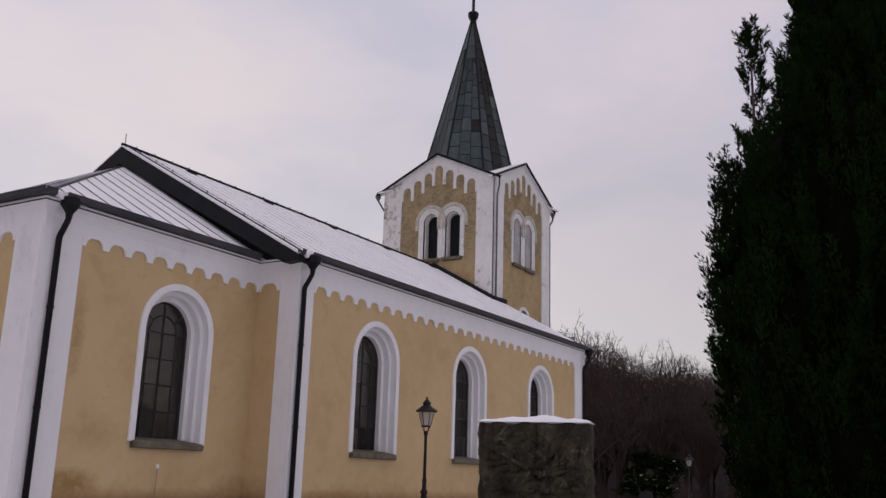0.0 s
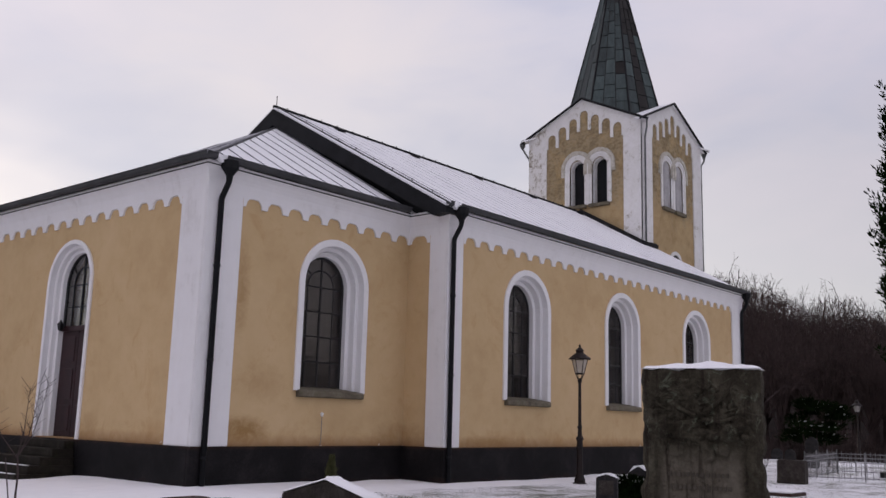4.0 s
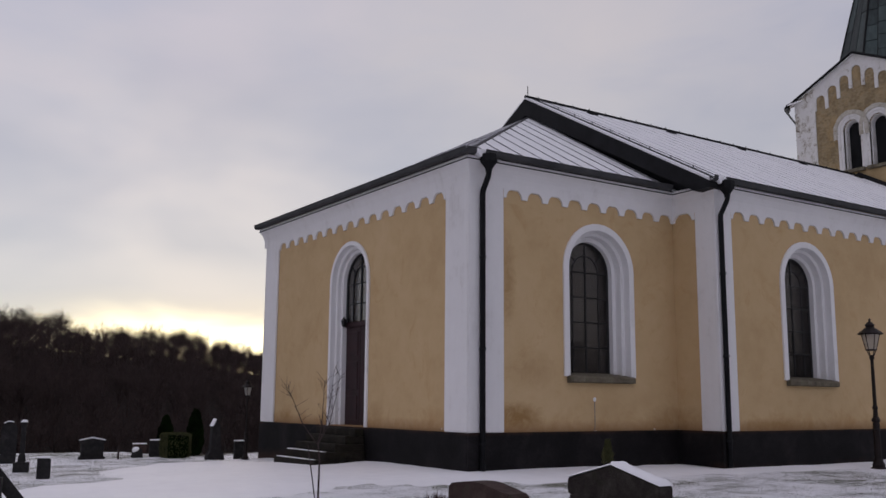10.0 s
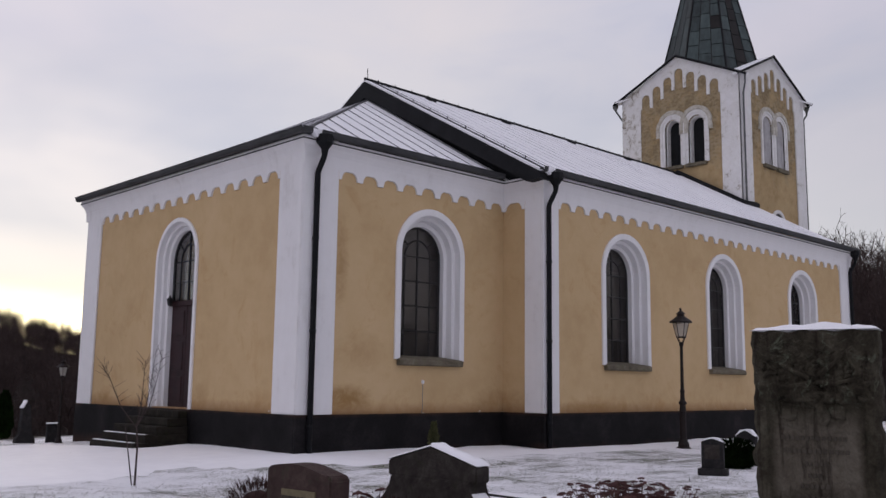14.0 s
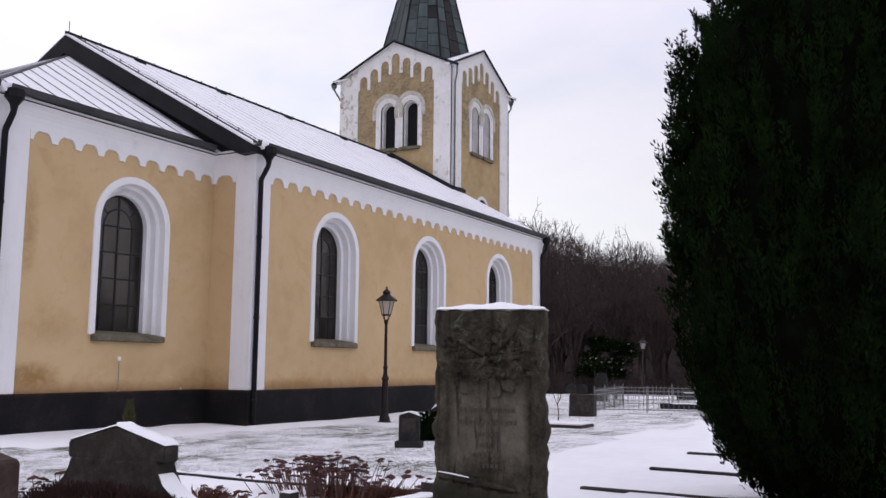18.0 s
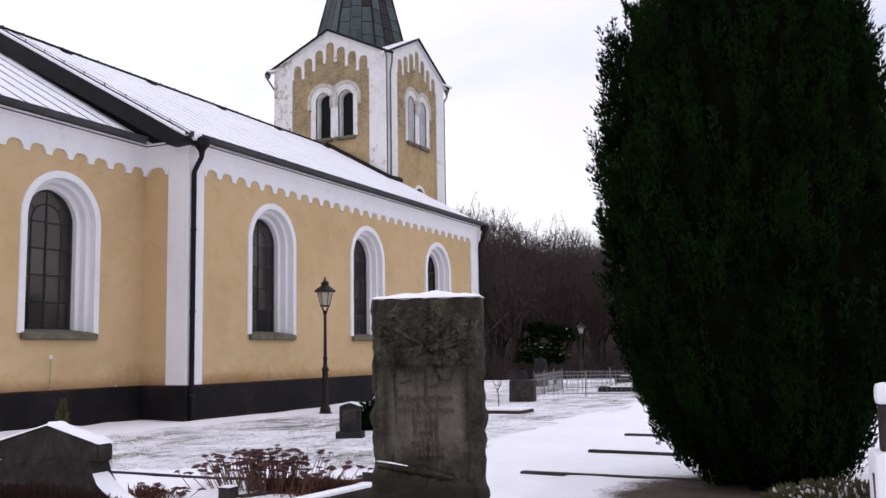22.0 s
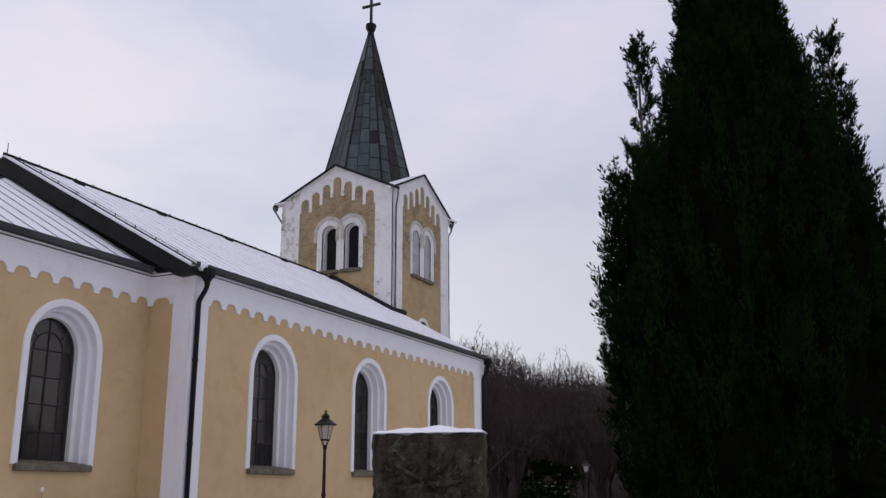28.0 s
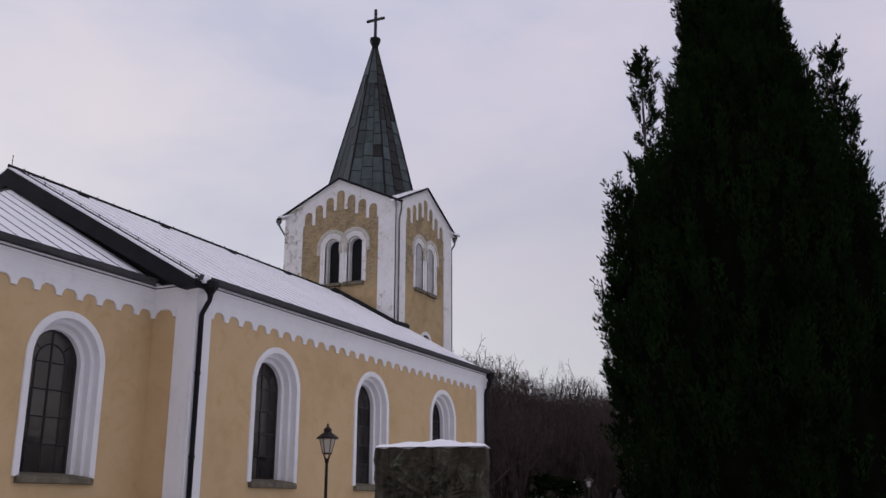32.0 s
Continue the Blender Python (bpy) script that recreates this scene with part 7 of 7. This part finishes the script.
# iron fence round a family grave
F = thing("grave_fence", "pale iron rail fence with upright bars round a grave plot", "fence", at=(30.9, 9.2, 0))
post_mesh = bpy.data.meshes.new("fence_post")
b2 = turned(bmesh.new(), [(0.022, 0), (0.022, 0.82), (0.03, 0.83), (0.008, 0.89)], (0, 0, 0), 6)
b2.to_mesh(post_mesh)
post_mesh.materials.append(PALE_METAL)
bar_mesh = bpy.data.meshes.new("fence_bar")
b2 = turned(bmesh.new(), [(0.009, 0.04), (0.009, 0.76), (0.002, 0.82)], (0, 0, 0), 5)
b2.to_mesh(bar_mesh)
bar_mesh.materials.append(PALE_METAL)
for (x0, y0), (x1, y1) in (((-0.2, 1.6), (1.4, -3.4)), ((-0.2, 1.6), (5.5, 2.4)), ((5.5, 2.4), (6.5, -3.2))):
    n = max(2, int(math.hypot(x1 - x0, y1 - y0) / 1.7))
    for k in range(n + 1):
        u = k / n
        share("fence_post", post_mesh, F, Matrix.Translation((x0 + (x1 - x0) * u, y0 + (y1 - y0) * u, 0)))
    for z in (0.10, 0.58, 0.72):
        bm = bmesh.new()
        tube(bm, [(x0, y0, z), (x1, y1, z)], 0.014, 5)
        part("rail", bm, PALE_METAL, F)
    m = int(math.hypot(x1 - x0, y1 - y0) / 0.16)
    for k in range(1, m):
        u = k / m
        share("fence_bar", bar_mesh, F, Matrix.Translation((x0 + (x1 - x0) * u, y0 + (y1 - y0) * u, 0)))

# things on and by the chancel wall
g = thing("wall_pole", "thin grey rod with a small white cap against the wall", "pole", at=(14.25, YC - 0.12, 0.0))
bm = bmesh.new()
tube(bm, [(0, 0.04, 0.93), (0, 0, 1.0), (0, 0, 1.58)], 0.009, 6)
part("rod", bm, PALE_METAL, g)
part("cap", turned(bmesh.new(), [(0.02, 1.56), (0.035, 1.59), (0.035, 1.63), (0.015, 1.65)], (0, 0, 0), 8), WHITE, g)

# evergreen spray in a holder on the snow by the plinth
g = thing("grave_spray", "small yellow-green evergreen spray in a holder by the plinth", "plant", at=(14.2, YC - 0.55, ground_height(14.2, YC - 0.55)))
part("holder", turned(bmesh.new(), [(0.05, 0), (0.07, 0.10), (0.05, 0.16)], (0, 0, 0), 8), IRON, g)


def spray(r):
    a, k = r.uniform(0, math.tau), r.random()
    out = Vector((math.cos(a), math.sin(a), 0))
    return Vector((0, 0, 0.12 + 0.42 * k)) + out * 0.13 * (1 - k) * r.random(), out * 0.5 + Vector((0, 0, 1)), r.uniform(0.7, 1.2)


blades(260, spray, random.Random(4), (0.13, 0.014), SPRAY_GREEN, "sprigs", g)


def low_shrub(x, y, w, d, h, mat, name, label, seed, count, snow=0, leaf_size=(0.09, 0.014)):
    """A rounded or clipped shrub of many small leaves on a twiggy heart."""
    t = thing(name, label, "shrub", at=(x, y, ground_height(x, y)))
    bm = bmesh.new()
    bmesh.ops.create_icosphere(bm, subdivisions=3, radius=1.0, matrix=Matrix.Translation((0, 0, h * 0.48)) @ Matrix.Diagonal((d * 0.40, w * 0.40, h * 0.42, 1)))
    part("inner_core", roughen(bm, 0.05, 3.0, seed), mat, t)

    def leaf(r):
        q = Vector((r.gauss(0, 1), r.gauss(0, 1), r.gauss(0, 1))).normalized()
        k = r.uniform(0.8, 1.05) * (1 + 0.14 * noise.noise(q * 2.5 + Vector((seed, 0, 0))))
        p = Vector((q.x * d * 0.5 * k, q.y * w * 0.5 * k, h * 0.5 + q.z * h * 0.5 * k))
        return (p, q + Vector((0, 0, 0.5)), r.uniform(0.6, 1.2)) if p.z > 0.02 else None

    blades(count, leaf, random.Random(seed), leaf_size, mat, "foliage", t)
    if snow:
        def flake(r):
            got = leaf(r)
            return got if got and got[0].z > h * 0.72 else None
        blades(snow, flake, random.Random(seed + 1), (0.05, 0.02), PATH_SNOW, "snow_dust", t, "dust of snow on the leaves")


low_shrub(16.9, 9.45, 0.75, 0.6, 0.52, THUJA, "juniper_shrub", "low dark juniper shrub dusted with snow", 31, 1500, 220)
low_shrub(9.6, 0.35, 1.3, 0.9, 0.27, SPRAY_GREEN, "box_hedge", "low green box hedge under snow at the evergreen's foot", 33, 2200, 900)


def clipped_hedge(x, y, w, d, h, label, seed):
    """A hedge cut to a box, its leaves on every face."""
    t = thing("box_hedge", label, "hedge", at=(x, y, ground_height(x, y)))
    part("inner_core", roughen(boxed(((-d * 0.44, -w * 0.44, 0), (d * 0.44, w * 0.44, h * 0.94)), bevel=0.05), 0.04, 5.0, seed), THUJA, t)

    def leaf(r):
        p = Vector((r.uniform(-1, 1), r.uniform(-1, 1), r.uniform(0, 1)))
        side = r.choice((0, 0, 1, 2))
        q = Vector((0, 0, 0))
        if side == 2:
            p.z, q.z = 1.0, 1.0
        else:
            p[side] = q[side] = r.choice((-1.0, 1.0))
        return Vector((p.x * d / 2, p.y * w / 2, p.z * h)), q + Vector((r.uniform(-.5, .5), r.uniform(-.5, .5), 0.4)), r.uniform(0.6, 1.2)

    blades(2600, leaf, random.Random(seed), (0.05, 0.012), SPRAY_GREEN, "foliage", t)


clipped_hedge(8.25, 25.6, 0.70, 0.6, 0.62, "clipped mossy green hedge block in the far yard", 35)
low_shrub(5.2, 5.75, 2.3, 0.55, 0.56, WITHERED, "withered_hedge", "low red-brown withered hedge in front of the gabled stone", 41, 9000, 0, (0.05, 0.005))
low_shrub(5.3, 8.35, 0.55, 0.5, 0.50, WITHERED, "bare_shrub", "small leafless twiggy shrub beside the stones", 36, 900, 0, (0.13, 0.003))


def little_cypress(x, y, h, seed):
    t = thing("cypress_tree", "small dark columnar cypress among the graves", "tree", "small cypresses", at=(x, y, ground_height(x, y) - 0.05))
    part("trunk", turned(bmesh.new(), [(0.06, 0), (0.05, h * 0.6)], (0, 0, 0), 6), BARK, t)

    def scale(r):
        k, a = r.random(), r.uniform(0, math.tau)
        out = Vector((math.cos(a), math.sin(a), 0))
        return Vector((0, 0, 0.08 + (h - 0.1) * k)) + out * 0.30 * (math.sin(math.pi * min(1, 0.25 + k * 0.75)) ** 0.8) * r.uniform(0.5, 1.0), out * 0.3 + Vector((0, 0, 1)), r.uniform(0.7, 1.3)

    blades(1500, scale, random.Random(seed), (0.22, 0.035), THUJA, "crown", t)


for x, y, h, s in ((12.0, 38.2, 1.55, 1), (13.1, 37.9, 1.75, 2), (1.9, 30.5, 2.4, 3)):
    little_cypress(x, y, h, s)


def garden_pine(x, y):
    """A low spreading dark pine behind the fence."""
    t = thing("pine_tree", "low dark pine with spreading snowy boughs beyond the fence", "tree", at=(x, y, ground_height(x, y) - 0.05))
    for k, (dx, dy) in enumerate(((0.0, 0.0), (0.25, -0.35), (-0.15, 0.30))):
        bm = bmesh.new()
        tube(bm, [(dx, dy, 0), (dx * 1.6, dy * 1.6, 1.2), (dx * 2.6, dy * 2.4, 2.3)], [0.07, 0.05, 0.03], 7)
        part("trunk", bm, BARK, t)
    rr = random.Random(17)
    pads = [(rr.uniform(-0.8, 0.8), rr.uniform(-0.95, 0.95), 1.05 + 1.85 * rr.random() ** 0.8, rr.uniform(0.28, 0.6)) for _ in range(26)]

    def needle(r):
        x1, y1, z1, q = r.choice(pads)
        k = 1.0 - 0.35 * max(0.0, z1 - 2.3)
        a = Vector((r.gauss(0, 1), r.gauss(0, 1), r.gauss(0, 0.35)))
        p = Vector((x1 * k, y1 * k, z1)) + a * q * 0.45
        return p, Vector((a.x, a.y, 0.9)), r.uniform(0.7, 1.3)

    blades(4200, needle, rr, (0.20, 0.020), THUJA, "foliage", t)

    def cap(r):
        x1, y1, z1, q = r.choice(pads)
        k = 1.0 - 0.35 * max(0.0, z1 - 2.3)
        return Vector((x1 * k + r.gauss(0, 0.2) * q, y1 * k + r.gauss(0, 0.35) * q, z1 + 0.22 * q)), Vector((r.uniform(-1, 1), r.uniform(-1, 1), 0.3)), r.uniform(0.6, 1.2)

    blades(240, cap, rr, (0.12, 0.02), PATH_SNOW, "snow_dust", t, "scraps of snow on the boughs")


garden_pine(43.6, 14.7)
# stones and dark heads beyond the fence
for x, y, w, h, label in ((40.5, 13.9, 0.5, 1.3, "dark round-headed gravestone beyond the fence"), 
                          (49.0, 17.9, 0.5, 0.55, "far grey gravestone in the snow"), (52.5, 19.9, 0.6, 0.5, "far dark gravestone in the snow"), (45.5, 11.0, 1.6, 0.35, "broad low grave border in the snow"), (35.0, 8.6, 2.2, 0.22, "low clipped edge of the fenced grave")):
    g = grave(x, y, 10, label, group="graves beyond the fence")
    part("stone", shaped(arch(0, w / 2, 0.0, h - min(w / 2, h * 0.4), 10) if h > w * 0.8 else [(-w / 2, 0), (-w / 2, h), (w / 2, h), (w / 2, 0)], 0.22, 0.015), DARK_STONE, g)
    if h < 0.5:
        part("snow_cap", roughen(boxed(((-0.11, -w * 0.3, h - 0.02), (0.11, w * 0.3, h + 0.02)), bevel=0.01), 0.006, 4), PATH_SNOW, g)
# snow-capped stone right by the evergreen
g = grave(8.6, -0.29, 5, "grey gravestone with thick snow on top and on its foot")
part("stone", boxed(((-0.12, -0.36, 0.60), (0.12, 0.32, 1.12)), bevel=0.02), MOSSY, g)
part("base", boxed(((-0.26, -0.62, 0.0), (0.26, 0.40, 0.60)), bevel=0.03), MOSSY, g)
part("snow_cap", roughen(boxed(((-0.13, -0.38, 1.11), (0.13, 0.34, 1.29)), bevel=0.05), 0.012, 4), PATH_SNOW, g)
part("foot_snow", roughen(boxed(((-0.32, -0.66, 0.12), (0.30, 0.40, 0.74)), bevel=0.06), 0.012, 4), PATH_SNOW, g)
# bare branch reaching past the tall stone
g = thing("bare_branch", "single thin leafless branch of a shrub", "branch", at=(9.5, 4.0, ground_height(9.5, 4.0)))
bm = bmesh.new()
tube(bm, [(0, 0.1, 0), (0.05, 0.05, 1.0), (0.1, -0.05, 1.75), (0.15, -0.35, 2.02), (0.2, -0.62, 1.98)], [0.012, 0.010, 0.007, 0.005, 0.002], 5)
part("stem", bm, BARK, g)


def grass_tufts():
    """Blades that stand through the thin snow on the lawns, in uneven clumps."""
    rr = np.random.RandomState(12)
    verts, faces = [], []
    for x0, x1, y0, y1, count in ((9.5, 33.0, 7.2, 13.0, 9000), (1.5, 9.0, 8.5, 13.6, 6000), (1.0, 8.5, 18.8, 28.0, 9000)):
        for x, y, k, a, ln in zip(rr.uniform(x0, x1, count), rr.uniform(y0, y1, count), rr.uniform(0, 1, count), rr.uniform(0, math.tau, count), rr.uniform(0.018, 0.05, count)):
            f = noise.noise(Vector((x * 0.7, y * 0.9, 4))) * 0.6 + noise.noise(Vector((x * 3.1, y * 3.1, 9))) * 0.5 + 0.45
            if k > f:
                continue
            z = ground_height(x, y)
            i = len(verts)
            c, s = math.cos(a), math.sin(a)
            verts += [(x - s * 0.006, y + c * 0.006, z - 0.01), (x + s * 0.006, y - c * 0.006, z - 0.01), (x + c * ln * 0.7, y + s * ln * 0.7, z + ln * 0.75)]
            faces.append((i, i + 1, i + 2))
    me = bpy.data.meshes.new("grass")
    me.from_pydata(verts, [], faces)
    me.materials.append(GRASS)
    tagged(new("grass", me), "sparse green-brown grass standing through thin snow", "grass", kind="stuff")


grass_tufts()
